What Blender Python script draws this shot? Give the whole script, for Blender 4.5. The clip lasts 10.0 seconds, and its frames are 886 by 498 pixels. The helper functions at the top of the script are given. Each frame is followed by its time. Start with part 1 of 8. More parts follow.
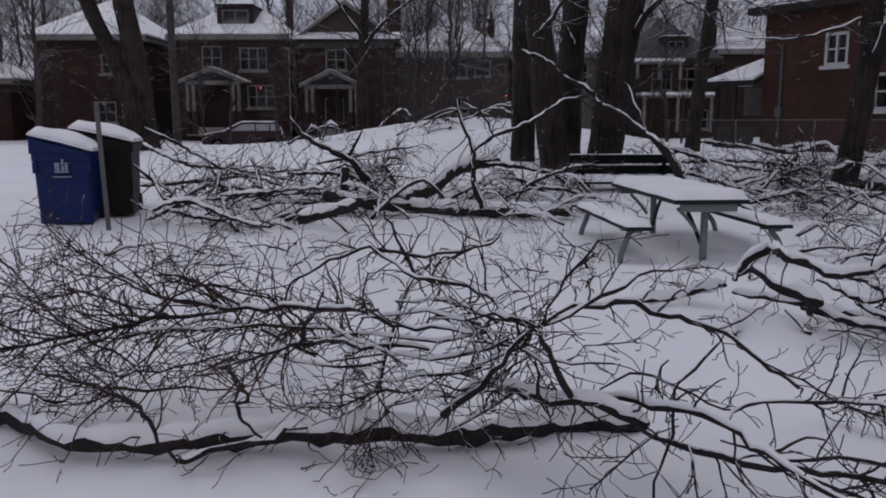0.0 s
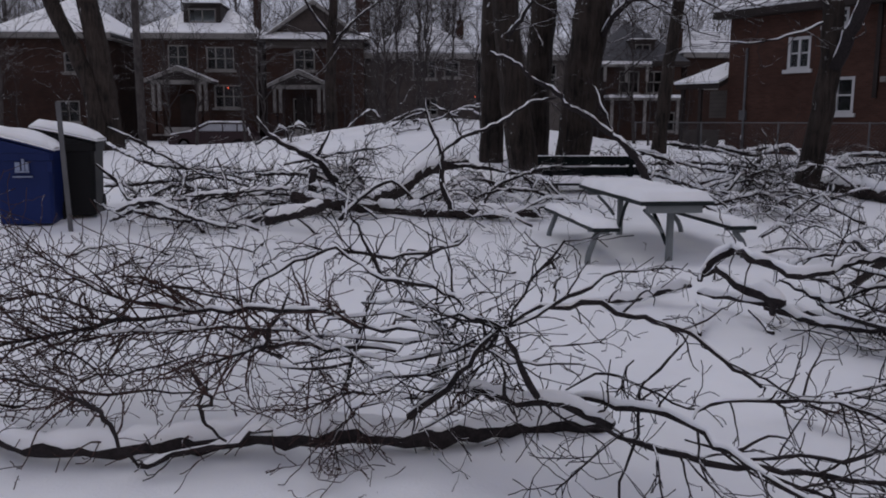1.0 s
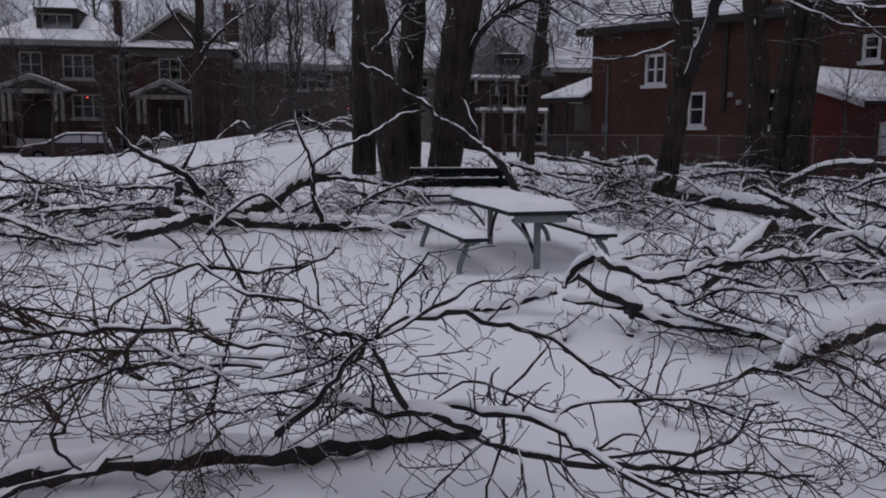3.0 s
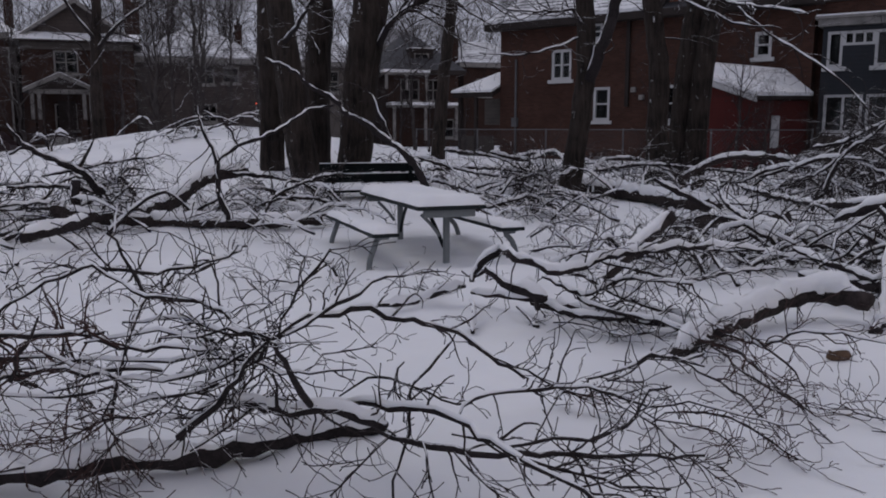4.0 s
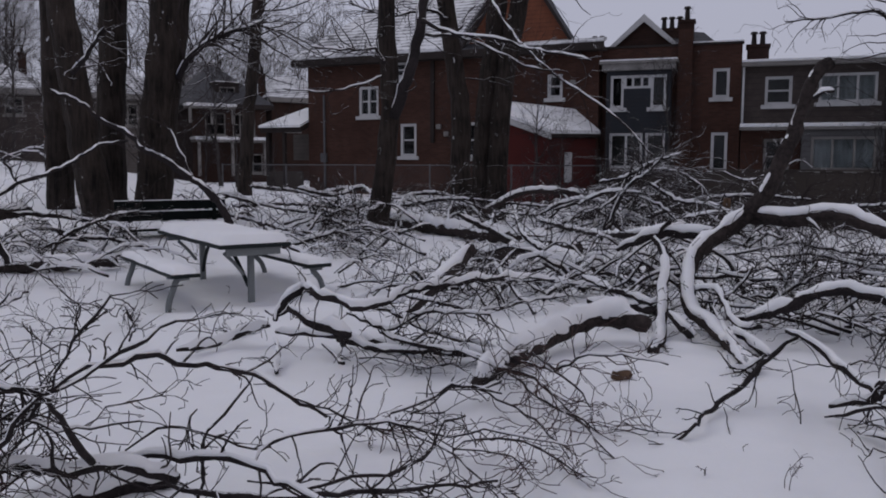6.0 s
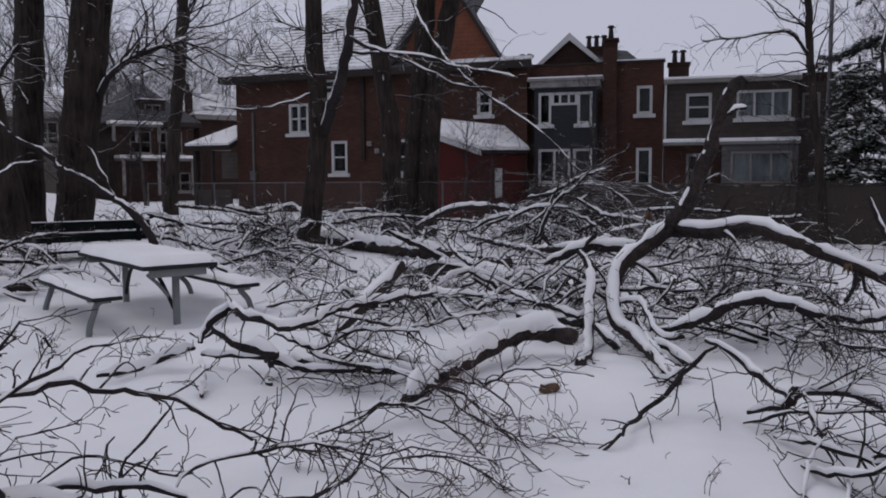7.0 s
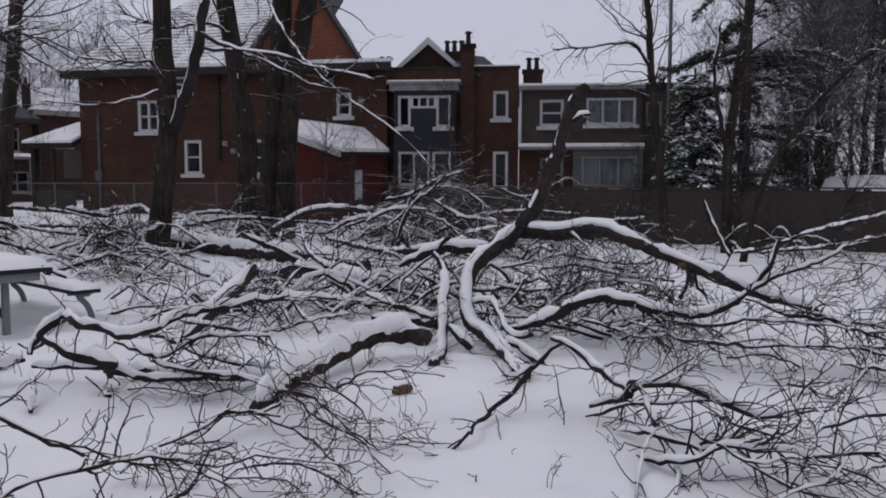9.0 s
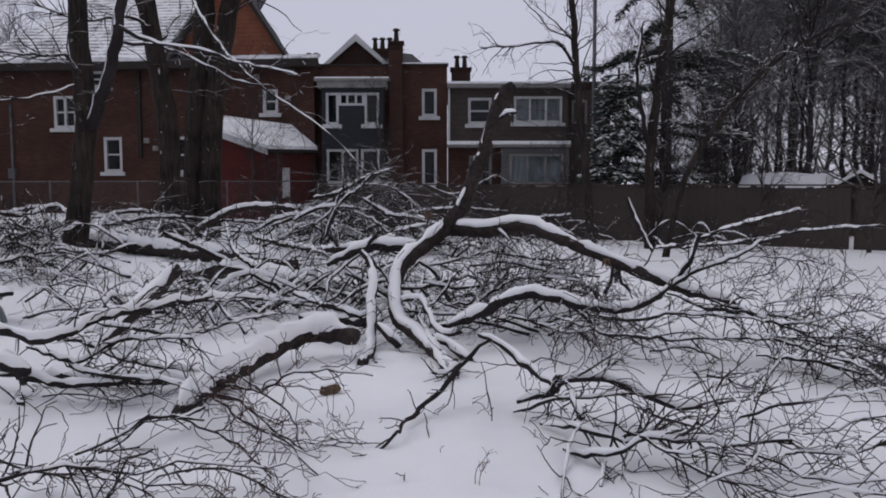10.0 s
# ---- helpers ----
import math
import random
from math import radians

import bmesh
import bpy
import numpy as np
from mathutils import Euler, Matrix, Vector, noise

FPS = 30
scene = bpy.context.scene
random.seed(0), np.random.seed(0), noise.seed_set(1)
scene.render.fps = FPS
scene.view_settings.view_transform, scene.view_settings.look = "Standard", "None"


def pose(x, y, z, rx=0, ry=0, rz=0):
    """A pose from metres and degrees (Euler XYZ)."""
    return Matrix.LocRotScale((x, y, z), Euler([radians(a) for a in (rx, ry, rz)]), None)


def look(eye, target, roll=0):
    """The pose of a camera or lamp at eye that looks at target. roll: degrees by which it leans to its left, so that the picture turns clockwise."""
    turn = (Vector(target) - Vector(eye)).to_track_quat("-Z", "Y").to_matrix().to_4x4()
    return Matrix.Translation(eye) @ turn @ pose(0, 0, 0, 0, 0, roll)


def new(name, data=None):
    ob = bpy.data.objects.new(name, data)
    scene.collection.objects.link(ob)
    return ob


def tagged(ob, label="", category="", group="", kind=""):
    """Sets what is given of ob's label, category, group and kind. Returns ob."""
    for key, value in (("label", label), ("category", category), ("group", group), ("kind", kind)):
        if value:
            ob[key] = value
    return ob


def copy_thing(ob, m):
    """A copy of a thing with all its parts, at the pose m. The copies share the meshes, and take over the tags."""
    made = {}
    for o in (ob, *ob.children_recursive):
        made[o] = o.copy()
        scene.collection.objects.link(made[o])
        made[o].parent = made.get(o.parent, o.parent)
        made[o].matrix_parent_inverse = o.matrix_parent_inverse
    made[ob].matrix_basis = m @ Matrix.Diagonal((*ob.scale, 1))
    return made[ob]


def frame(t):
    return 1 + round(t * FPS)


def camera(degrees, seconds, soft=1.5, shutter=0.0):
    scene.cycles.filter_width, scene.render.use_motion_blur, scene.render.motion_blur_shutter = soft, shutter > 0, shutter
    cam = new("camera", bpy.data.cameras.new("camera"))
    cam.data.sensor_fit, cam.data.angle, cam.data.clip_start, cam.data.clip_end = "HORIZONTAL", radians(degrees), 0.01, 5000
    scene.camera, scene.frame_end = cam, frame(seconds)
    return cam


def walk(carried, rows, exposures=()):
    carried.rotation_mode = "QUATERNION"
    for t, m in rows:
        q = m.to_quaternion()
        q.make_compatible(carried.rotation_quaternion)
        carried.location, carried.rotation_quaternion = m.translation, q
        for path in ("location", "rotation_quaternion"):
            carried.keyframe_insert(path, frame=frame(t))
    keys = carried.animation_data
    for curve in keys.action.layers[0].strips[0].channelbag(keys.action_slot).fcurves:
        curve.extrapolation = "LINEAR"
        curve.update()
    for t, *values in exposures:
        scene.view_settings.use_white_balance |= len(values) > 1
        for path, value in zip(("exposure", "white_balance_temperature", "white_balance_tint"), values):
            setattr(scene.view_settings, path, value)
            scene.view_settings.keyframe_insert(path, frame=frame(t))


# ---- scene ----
cam = camera(57.0, 10.0, soft=1.85)
PATH = [
    (0, (-0.008, 0.027, 1.488), (-0.008, 2.003, 1.177), -0.1),
    (0.5, (-0.004, 0.028, 1.487), (0.028, 2.002, 1.172), 0.1),
    (1, (0.005, 0.039, 1.485), (0.08, 2.014, 1.177), 0.2),
    (1.5, (0.014, 0.016, 1.491), (0.147, 1.991, 1.2), 0.0),
    (2, (0.028, 0.043, 1.482), (0.226, 2.013, 1.199), 0.0),
    (2.5, (0.036, 0.032, 1.487), (0.32, 1.992, 1.208), 0.3),
    (4, (0.095, -0.019, 1.501), (0.672, 1.874, 1.21), 0.1),
    (4.5, (0.118, -0.028, 1.506), (0.819, 1.823, 1.216), 0.3),
    (5, (0.139, -0.042, 1.512), (0.96, 1.764, 1.254), 0.4),
    (5.5, (0.152, -0.058, 1.516), (1.067, 1.705, 1.284), 0.3),
    (7, (0.2, -0.107, 1.526), (1.334, 1.532, 1.359), -0.4),
    (7.5, (0.221, -0.122, 1.527), (1.422, 1.469, 1.354), -0.6),
    (8, (0.245, -0.13, 1.526), (1.513, 1.409, 1.368), -0.5),
    (8.5, (0.265, -0.124, 1.522), (1.596, 1.362, 1.371), -0.0),
    (9, (0.274, -0.14, 1.523), (1.667, 1.286, 1.36), 0.0),
    (9.5, (0.287, -0.138, 1.527), (1.742, 1.224, 1.358), 0.3),
    (10, (0.299, -0.145, 1.525), (1.808, 1.156, 1.356), -0.1),
]
EXPOSURES = [(0.0, -0.22, 6330, 12), (4.0, -0.22, 6330, 12), (5.5, -0.21, 6340, 12), (7.0, 0.02, 6420, 11), (8.5, 0.13, 6490, 10), (10.0, 0.21, 6500, 10)]
walk(cam, [(t, look(e, a, r)) for t, e, a, r in PATH], EXPOSURES)

# ---- sky and light: a low overcast winter sky ----
world = bpy.data.worlds.new("overcast_sky")
scene.world = world
world.use_nodes = True
wn, wl = world.node_tree.nodes, world.node_tree.links
wn.clear()
sky = wn.new("ShaderNodeTexSky")
sky.sky_type, sky.sun_disc = "NISHITA", False
sky.sun_elevation, sky.sun_rotation = radians(24), radians(150)
sky.air_density, sky.dust_density = 1.0, 3.0
cloud = wn.new("ShaderNodeTexNoise")
cloud.inputs["Scale"].default_value, cloud.inputs["Detail"].default_value = 1.6, 3.0
cramp = wn.new("ShaderNodeValToRGB")
cramp.color_ramp.elements[0].position, cramp.color_ramp.elements[0].color = 0.25, (4.5, 4.52, 5.5, 1)
cramp.color_ramp.elements[1].position, cramp.color_ramp.elements[1].color = 0.8, (5.3, 5.32, 6.3, 1)
wmix = wn.new("ShaderNodeMix")
wmix.data_type = "RGBA"
wmix.inputs["Factor"].default_value = 0.88
wbg = wn.new("ShaderNodeBackground")
wbg.inputs["Strength"].default_value = 0.1
wout = wn.new("ShaderNodeOutputWorld")
wl.new(cloud.outputs["Fac"], cramp.inputs["Fac"])
wl.new(sky.outputs["Color"], wmix.inputs["A"])
wl.new(cramp.outputs["Color"], wmix.inputs["B"])
wl.new(wmix.outputs["Result"], wbg.inputs["Color"])
wl.new(wbg.outputs["Background"], wout.inputs["Surface"])

sun = new("sun", bpy.data.lights.new("sun", "SUN"))
sun.data.energy, sun.data.angle, sun.data.color = 0.5, radians(40), (1.0, 0.97, 0.93)
sun.matrix_world = look((-20, 30, 40), (0, 10, 0))


# ---- materials ----
def material(name, rough=0.8, metal=0.0):
    m = bpy.data.materials.new(name)
    m.use_nodes = True
    b = m.node_tree.nodes["Principled BSDF"]
    b.inputs["Roughness"].default_value, b.inputs["Metallic"].default_value = rough, metal
    return m, m.node_tree.nodes, m.node_tree.links, b


def coords(n, l, scale=(1, 1, 1), kind="Object"):
    tc, mp = n.new("ShaderNodeTexCoord"), n.new("ShaderNodeMapping")
    mp.inputs["Scale"].default_value = scale
    l.new(tc.outputs[kind], mp.inputs["Vector"])
    return mp.outputs["Vector"]


def noise_tex(n, l, vec, scale, detail=4.0, rough=0.55):
    t = n.new("ShaderNodeTexNoise")
    t.inputs["Scale"].default_value, t.inputs["Detail"].default_value, t.inputs["Roughness"].default_value = scale, detail, rough
    if vec is not None:
        l.new(vec, t.inputs["Vector"])
    return t.outputs["Fac"]


def ramp(n, l, fac, stops):
    r = n.new("ShaderNodeValToRGB")
    els = r.color_ramp.elements
    while len(els) < len(stops):
        els.new(0.5)
    for e, (p, c) in zip(els, stops):
        e.position, e.color = p, (*c, 1)
    l.new(fac, r.inputs["Fac"])
    return r.outputs["Color"]


def mix(n, l, fac, a, b, blend="MIX"):
    x = n.new("ShaderNodeMix")
    x.data_type, x.blend_type = "RGBA", blend
    for key, v in (("Factor", fac), ("A", a), ("B", b)):
        if isinstance(v, (int, float)):
            x.inputs[key].default_value = v
        elif isinstance(v, tuple):
            x.inputs[key].default_value = (*v, 1)
        else:
            l.new(v, x.inputs[key])
    return x.outputs["Result"]


def bump(n, l, b, height, strength, dist):
    x = n.new("ShaderNodeBump")
    x.inputs["Strength"].default_value, x.inputs["Distance"].default_value = strength, dist
    l.new(height, x.inputs["Height"])
    l.new(x.outputs["Normal"], b.inputs["Normal"])


def plain(name, colour, rough=0.7, metal=0.0, vary=0.25, scale=6.0, relief=0.002, spec=0.18):
    """A painted or weathered surface with two scales of variation."""
    m, n, l, b = material(name, rough, metal)
    v = coords(n, l)
    big = noise_tex(n, l, v, scale * 0.3, 5)
    fine = noise_tex(n, l, v, scale * 8, 3)
    lo = tuple(c * (1 - vary) for c in colour)
    hi = tuple(min(1.0, c * (1 + vary)) for c in colour)
    c1 = ramp(n, l, big, [(0.3, lo), (0.7, hi)])
    c2 = ramp(n, l, fine, [(0.3, (1 - vary * 0.6,) * 3), (0.7, (1.0,) * 3)])
    l.new(mix(n, l, 1.0, c1, c2, "MULTIPLY"), b.inputs["Base Color"])
    b.inputs["Specular IOR Level"].default_value = spec
    bump(n, l, b, fine, 0.4, relief)
    return m


def make_snow(name, rough_scale=1.0, litter=0.0):
    m, n, l, b = material(name, 0.65)
    v = coords(n, l, kind="Object")
    big = noise_tex(n, l, v, 0.8 * rough_scale, 5)
    fine = noise_tex(n, l, v, 55.0 * rough_scale, 4, 0.65)
    col = ramp(n, l, big, [(0.3, (0.78, 0.785, 0.80)), (0.7, (0.86, 0.86, 0.87))])
    if litter:
        specks = noise_tex(n, l, v, 30.0, 5, 0.7)
        patches = noise_tex(n, l, v, 0.9, 3)
        s = ramp(n, l, specks, [(0.70, (0,) * 3), (0.76, (1,) * 3)])
        p = ramp(n, l, patches, [(0.50, (0,) * 3), (0.72, (litter,) * 3)])
        col = mix(n, l, mix(n, l, 1.0, s, p, "MULTIPLY"), col, (0.12, 0.09, 0.07))
    l.new(col, b.inputs["Base Color"])
    b.inputs["Subsurface Weight"].default_value = 0.15
    b.inputs["Subsurface Radius"].default_value = (0.03, 0.035, 0.045)
    b.inputs["Specular IOR Level"].default_value = 0.25
    add = n.new("ShaderNodeMath")
    add.operation = "ADD"
    mid = noise_tex(n, l, v, 9.0 * rough_scale, 4)
    l.new(mid, add.inputs[0]), l.new(fine, add.inputs[1])
    bump(n, l, b, add.outputs[0], 0.35, 0.012)
    return m


def make_bark(name, dark, light, snow=0.0, grain=14.0, stretch=0.25, relief=0.01, fleck=0.0):
    """Bark; snow says how much of the upward side holds a thin white crust."""
    m, n, l, b = material(name, 0.9)
    v = coords(n, l, (1, 1, stretch))
    fur = noise_tex(n, l, v, grain, 6, 0.7)
    big = noise_tex(n, l, coords(n, l), 1.7, 4)
    col = ramp(n, l, fur, [(0.38, dark), (0.64, light)])
    col = mix(n, l, 0.45, col, ramp(n, l, big, [(0.35, dark), (0.65, light)]))
    if snow:
        geo, sep = n.new("ShaderNodeNewGeometry"), n.new("ShaderNodeSeparateXYZ")
        l.new(geo.outputs["Normal"], sep.inputs["Vector"])
        cling = noise_tex(n, l, coords(n, l), 7.0, 5, 0.7)
        a = n.new("ShaderNodeMath")
        a.operation = "MULTIPLY_ADD"
        l.new(cling, a.inputs[0])
        a.inputs[1].default_value = 1.6
        l.new(sep.outputs["Z"], a.inputs[2])
        sc = n.new("ShaderNodeMapRange")
        sc.inputs["From Min"].default_value = 1.95 - snow
        sc.inputs["From Max"].default_value = 2.1 - snow
        l.new(a.outputs[0], sc.inputs["Value"])
        col = mix(n, l, sc.outputs["Result"], col, (0.82, 0.82, 0.84))
    if fleck:
        geo, dot = n.new("ShaderNodeNewGeometry"), n.new("ShaderNodeVectorMath")
        dot.operation = "DOT_PRODUCT"
        dot.inputs[1].default_value = (-0.85, -0.5, 0.2)
        l.new(geo.outputs["Normal"], dot.inputs[0])
        spots = noise_tex(n, l, coords(n, l, (1, 1, 0.5)), 6.0, 6, 0.75)
        tot = n.new("ShaderNodeMath")
        tot.operation = "MULTIPLY_ADD"
        l.new(dot.outputs["Value"], tot.inputs[0])
        tot.inputs[1].default_value = 0.12
        l.new(spots, tot.inputs[2])
        hold = n.new("ShaderNodeMapRange")
        hold.inputs["From Min"].default_value, hold.inputs["From Max"].default_value = 0.80 - fleck, 0.84 - fleck
        l.new(tot.outputs[0], hold.inputs["Value"])
        col = mix(n, l, hold.outputs["Result"], col, (0.72, 0.72, 0.74))
    l.new(col, b.inputs["Base Color"])
    b.inputs["Specular IOR Level"].default_value = 0.2
    bump(n, l, b, fur, 0.9, relief)
    return m


def make_brick(name, brick_a, brick_b, mortar):
    m, n, l, b = material(name, 0.9)
    tc, sep, com = n.new("ShaderNodeTexCoord"), n.new("ShaderNodeSeparateXYZ"), n.new("ShaderNodeCombineXYZ")
    l.new(tc.outputs["Object"], sep.inputs["Vector"])
    add = n.new("ShaderNodeMath")
    add.operation = "ADD"
    l.new(sep.outputs["X"], add.inputs[0]), l.new(sep.outputs["Y"], add.inputs[1])
    l.new(add.outputs[0], com.inputs["X"]), l.new(sep.outputs["Z"], com.inputs["Y"])
    br = n.new("ShaderNodeTexBrick")
    br.inputs["Scale"].default_value = 1.0
    br.inputs["Brick Width"].default_value, br.inputs["Row Height"].default_value = 0.22, 0.075
    br.inputs["Mortar Size"].default_value, br.inputs["Bias"].default_value = 0.008, -0.1
    br.inputs["Color1"].default_value, br.inputs["Color2"].default_value, br.inputs["Mortar"].default_value = (*brick_a, 1), (*brick_b, 1), (*mortar, 1)
    l.new(com.outputs["Vector"], br.inputs["Vector"])
    stain = noise_tex(n, l, tc.outputs["Object"], 0.55, 5, 0.6)
    col = mix(n, l, 1.0, br.outputs["Color"], ramp(n, l, stain, [(0.3, (0.6, 0.58, 0.58)), (0.7, (1, 1, 1))]), "MULTIPLY")
    l.new(col, b.inputs["Base Color"])
    b.inputs["Specular IOR Level"].default_value = 0.15
    bump(n, l, b, br.outputs["Fac"], -0.5, 0.008)
    return m


def make_rows(name, colour, pitch, vary=0.3):
    """Siding or shingles in level courses."""
    m, n, l, b = material(name, 0.85)
    v = coords(n, l)
    w = n.new("ShaderNodeTexWave")
    w.wave_type, w.bands_direction, w.wave_profile = "BANDS", "Z", "SAW"
    w.inputs["Scale"].default_value, w.inputs["Distortion"].default_value = 0.314 / pitch, 0.3
    l.new(v, w.inputs["Vector"])
    blot = noise_tex(n, l, v, 2.5, 6, 0.7)
    c = ramp(n, l, blot, [(0.3, tuple(x * (1 - vary) for x in colour)), (0.7, tuple(x * (1 + vary) for x in colour))])
    edge = ramp(n, l, w.outputs["Fac"], [(0.0, (0.45,) * 3), (0.15, (1,) * 3)])
    l.new(mix(n, l, 1.0, c, edge, "MULTIPLY"), b.inputs["Base Color"])
    bump(n, l, b, w.outputs["Fac"], 0.6, 0.02)
    return m


def make_glass(name):
    m, n, l, b = material(name, 0.03)
    b.inputs["Base Color"].default_value = (0.75, 0.8, 0.82, 1)
    b.inputs["Transmission Weight"].default_value = 1.0
    b.inputs["IOR"].default_value = 1.28
    return m


def make_glow(name, colour, power):
    m, n, l, b = material(name, 0.5)
    b.inputs["Base Color"].default_value = (*colour, 1)
    b.inputs["Emission Color"].default_value = (*colour, 1)
    b.inputs["Emission Strength"].default_value = power
    return m


def make_thin_snow(name, pitch, cover):
    """Snow too thin to hide the courses of the roof under it."""
    m, n, l, b = material(name, 0.75)
    v = coords(n, l)
    w = n.new("ShaderNodeTexWave")
    w.wave_type, w.bands_direction, w.wave_profile = "BANDS", "Z", "SAW"
    w.inputs["Scale"].default_value, w.inputs["Distortion"].default_value = 0.314 / pitch, 1.2
    l.new(v, w.inputs["Vector"])
    blot = noise_tex(n, l, v, 0.9, 6, 0.7)
    fine = noise_tex(n, l, v, 9.0, 4, 0.7)
    add = n.new("ShaderNodeMath")
    add.operation = "MULTIPLY_ADD"
    l.new(w.outputs["Fac"], add.inputs[0])
    add.inputs[1].default_value = 0.22
    l.new(mix(n, l, 0.35, blot, fine), add.inputs[2])
    c = ramp(n, l, add.outputs[0], [(0.86 - cover, (0.10, 0.10, 0.105)), (1.02 - cover, (0.74, 0.745, 0.76))])
    l.new(c, b.inputs["Base Color"])
    b.inputs["Specular IOR Level"].default_value = 0.2
    bump(n, l, b, fine, 0.3, 0.01)
    return m


SNOW_THIN = make_thin_snow("thin_roof_snow", 0.17, 0.37)
SNOW_GROUND = make_snow("ground_snow", 1.0, 0.55)
SNOW = make_snow("settled_snow", 2.2)
BARK = make_bark("bark_dark", (0.0095, 0.0078, 0.0084), (0.038, 0.031, 0.032), 0.14, 30.0, 1.0, 0.004)
TWIG = make_bark("bark_twig", (0.013, 0.0102, 0.0105), (0.045, 0.035, 0.034), 0.22, 40.0, 1.0, 0.001)
TWIG_BROWN = make_bark("bark_brown_twig", (0.024, 0.0145, 0.0135), (0.085, 0.05, 0.045), 0.22, 40.0, 1.0, 0.001)
TWIG_SNOWY = make_bark("bark_snowy_twig", (0.013, 0.0102, 0.0105), (0.045, 0.035, 0.034), 0.48, 40.0, 1.0, 0.001)
TRUNK = make_bark("bark_furrowed", (0.006, 0.005, 0.0046), (0.058, 0.045, 0.038), 0.0, 15.0, 0.12, 0.08, 0.055)
# Both far barks greyed for snow dust; wood bark also lightened against self-shade.
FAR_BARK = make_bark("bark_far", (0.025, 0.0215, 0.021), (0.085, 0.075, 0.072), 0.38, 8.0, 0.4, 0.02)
WOOD_BARK_LIGHTENED = make_bark("bark_wood_lightened", (0.075, 0.070, 0.069), (0.19, 0.18, 0.178), 0.48, 8.0, 0.4, 0.02)
BARK_LIMB = make_bark("bark_thick_limb", (0.010, 0.008, 0.008), (0.056, 0.044, 0.041), 0.1, 22.0, 1.0, 0.01)
BROKEN = plain("splintered_wood", (0.11, 0.07, 0.045), 0.85, 0, 0.5, 18, 0.01)
BRICK = make_brick("red_brick", (0.084, 0.040, 0.029), (0.057, 0.028, 0.021), (0.066, 0.045, 0.037))
BRICK_DARK = make_brick("brown_brick", (0.056, 0.028, 0.021), (0.038, 0.021, 0.017), (0.048, 0.038, 0.033))
BRICK_ORANGE = make_rows("orange_shingle", (0.16, 0.052, 0.024), 0.16)
RED_PAINT = plain("red_stucco", (0.075, 0.016, 0.014), 0.8, 0, 0.2, 2)
WHITE_TRIM = plain("white_paint", (0.50, 0.50, 0.50), 0.6, 0, 0.12, 5)
CREAM_TRIM = plain("weathered_cream_paint", (0.21, 0.20, 0.19), 0.7, 0, 0.2, 5)
DARK_TRIM = plain("dark_brown_paint", (0.03, 0.024, 0.022), 0.7, 0, 0.25, 5)
BLUE_GREY = make_rows("slate_blue_siding", (0.017, 0.020, 0.026), 0.14, 0.15)
GREY_SHINGLE = make_rows("grey_brown_shingle", (0.052, 0.040, 0.0355), 0.2)
GREY_SIDING = make_rows("pale_grey_siding", (0.10, 0.098, 0.10), 0.18, 0.12)
TAN_SIDING = make_rows("tan_siding", (0.09, 0.078, 0.07), 0.18, 0.15)
ROOF = make_rows("dark_roof_shingle", (0.045, 0.045, 0.05), 0.18, 0.35)
STONE = plain("grey_stone", (0.25, 0.24, 0.23), 0.9, 0, 0.3, 8, 0.01)
GLASS = make_glass("window_glass")
CURTAIN = plain("pale_curtain", (0.42, 0.43, 0.43), 0.9, 0, 0.25, 3)
# Near-black colour that stands in for the shade of unlit rooms.
ROOM_SHADE = plain("dark_room_shade", (0.035, 0.033, 0.033), 0.9, 0, 0.2, 3)
TABLE_GREY = plain("grey_painted_steel", (0.17, 0.185, 0.19), 0.5, 0.0, 0.18, 7)
TABLE_DARK = plain("dark_green_table_edge", (0.014, 0.02, 0.021), 0.55, 0, 0.3, 12)
BENCH_GREEN = plain("dark_green_bench_paint", (0.006, 0.0085, 0.0085), 0.85, 0, 0.3, 12, spec=0.06)
BIN_BLUE = plain("blue_plastic", (0.006, 0.016, 0.085), 0.42, 0, 0.15, 5, 0.0008)
BIN_BLACK = plain("black_plastic", (0.006, 0.006, 0.007), 0.5, 0, 0.2, 5, 0.0008)
RUBBER = plain("dark_rubber", (0.012, 0.012, 0.012), 0.8)
MARK_WHITE = plain("faded_white_print", (0.20, 0.23, 0.32), 0.6, 0, 0.2, 20)
STEEL = plain("galvanised_steel", (0.11, 0.11, 0.115), 0.6, 0.2, 0.2, 9)
FENCE_WOOD = plain("brown_fence_boards", (0.060, 0.050, 0.044), 0.9, 0, 0.25, 3, 0.004)
CAR_PAINT = plain("dark_car_paint", (0.022, 0.010, 0.012), 0.4, 0.0, 0.1, 3, spec=0.25)
CAR_GLASS = plain("frosted_car_window", (0.32, 0.33, 0.36), 0.3, 0, 0.3, 3, spec=0.6)
CONCRETE = plain("pale_concrete", (0.33, 0.33, 0.345), 0.9, 0, 0.12, 0.3)
NEEDLE = plain("spruce_needles", (0.045, 0.058, 0.050), 0.85, 0, 0.4, 6)
RED_LIGHT = make_glow("red_lamp", (1.0, 0.12, 0.06), 4.0)


# ---- building helpers ----
def mesh_of(name, bm, mat, smooth=False):
    me = bpy.data.meshes.new(name)
    bmesh.ops.recalc_face_normals(bm, faces=bm.faces)
    if smooth:
        for f in bm.faces:
            f.smooth = True
    bm.to_mesh(me)
    bm.free()
    me.materials.append(mat)
    return me


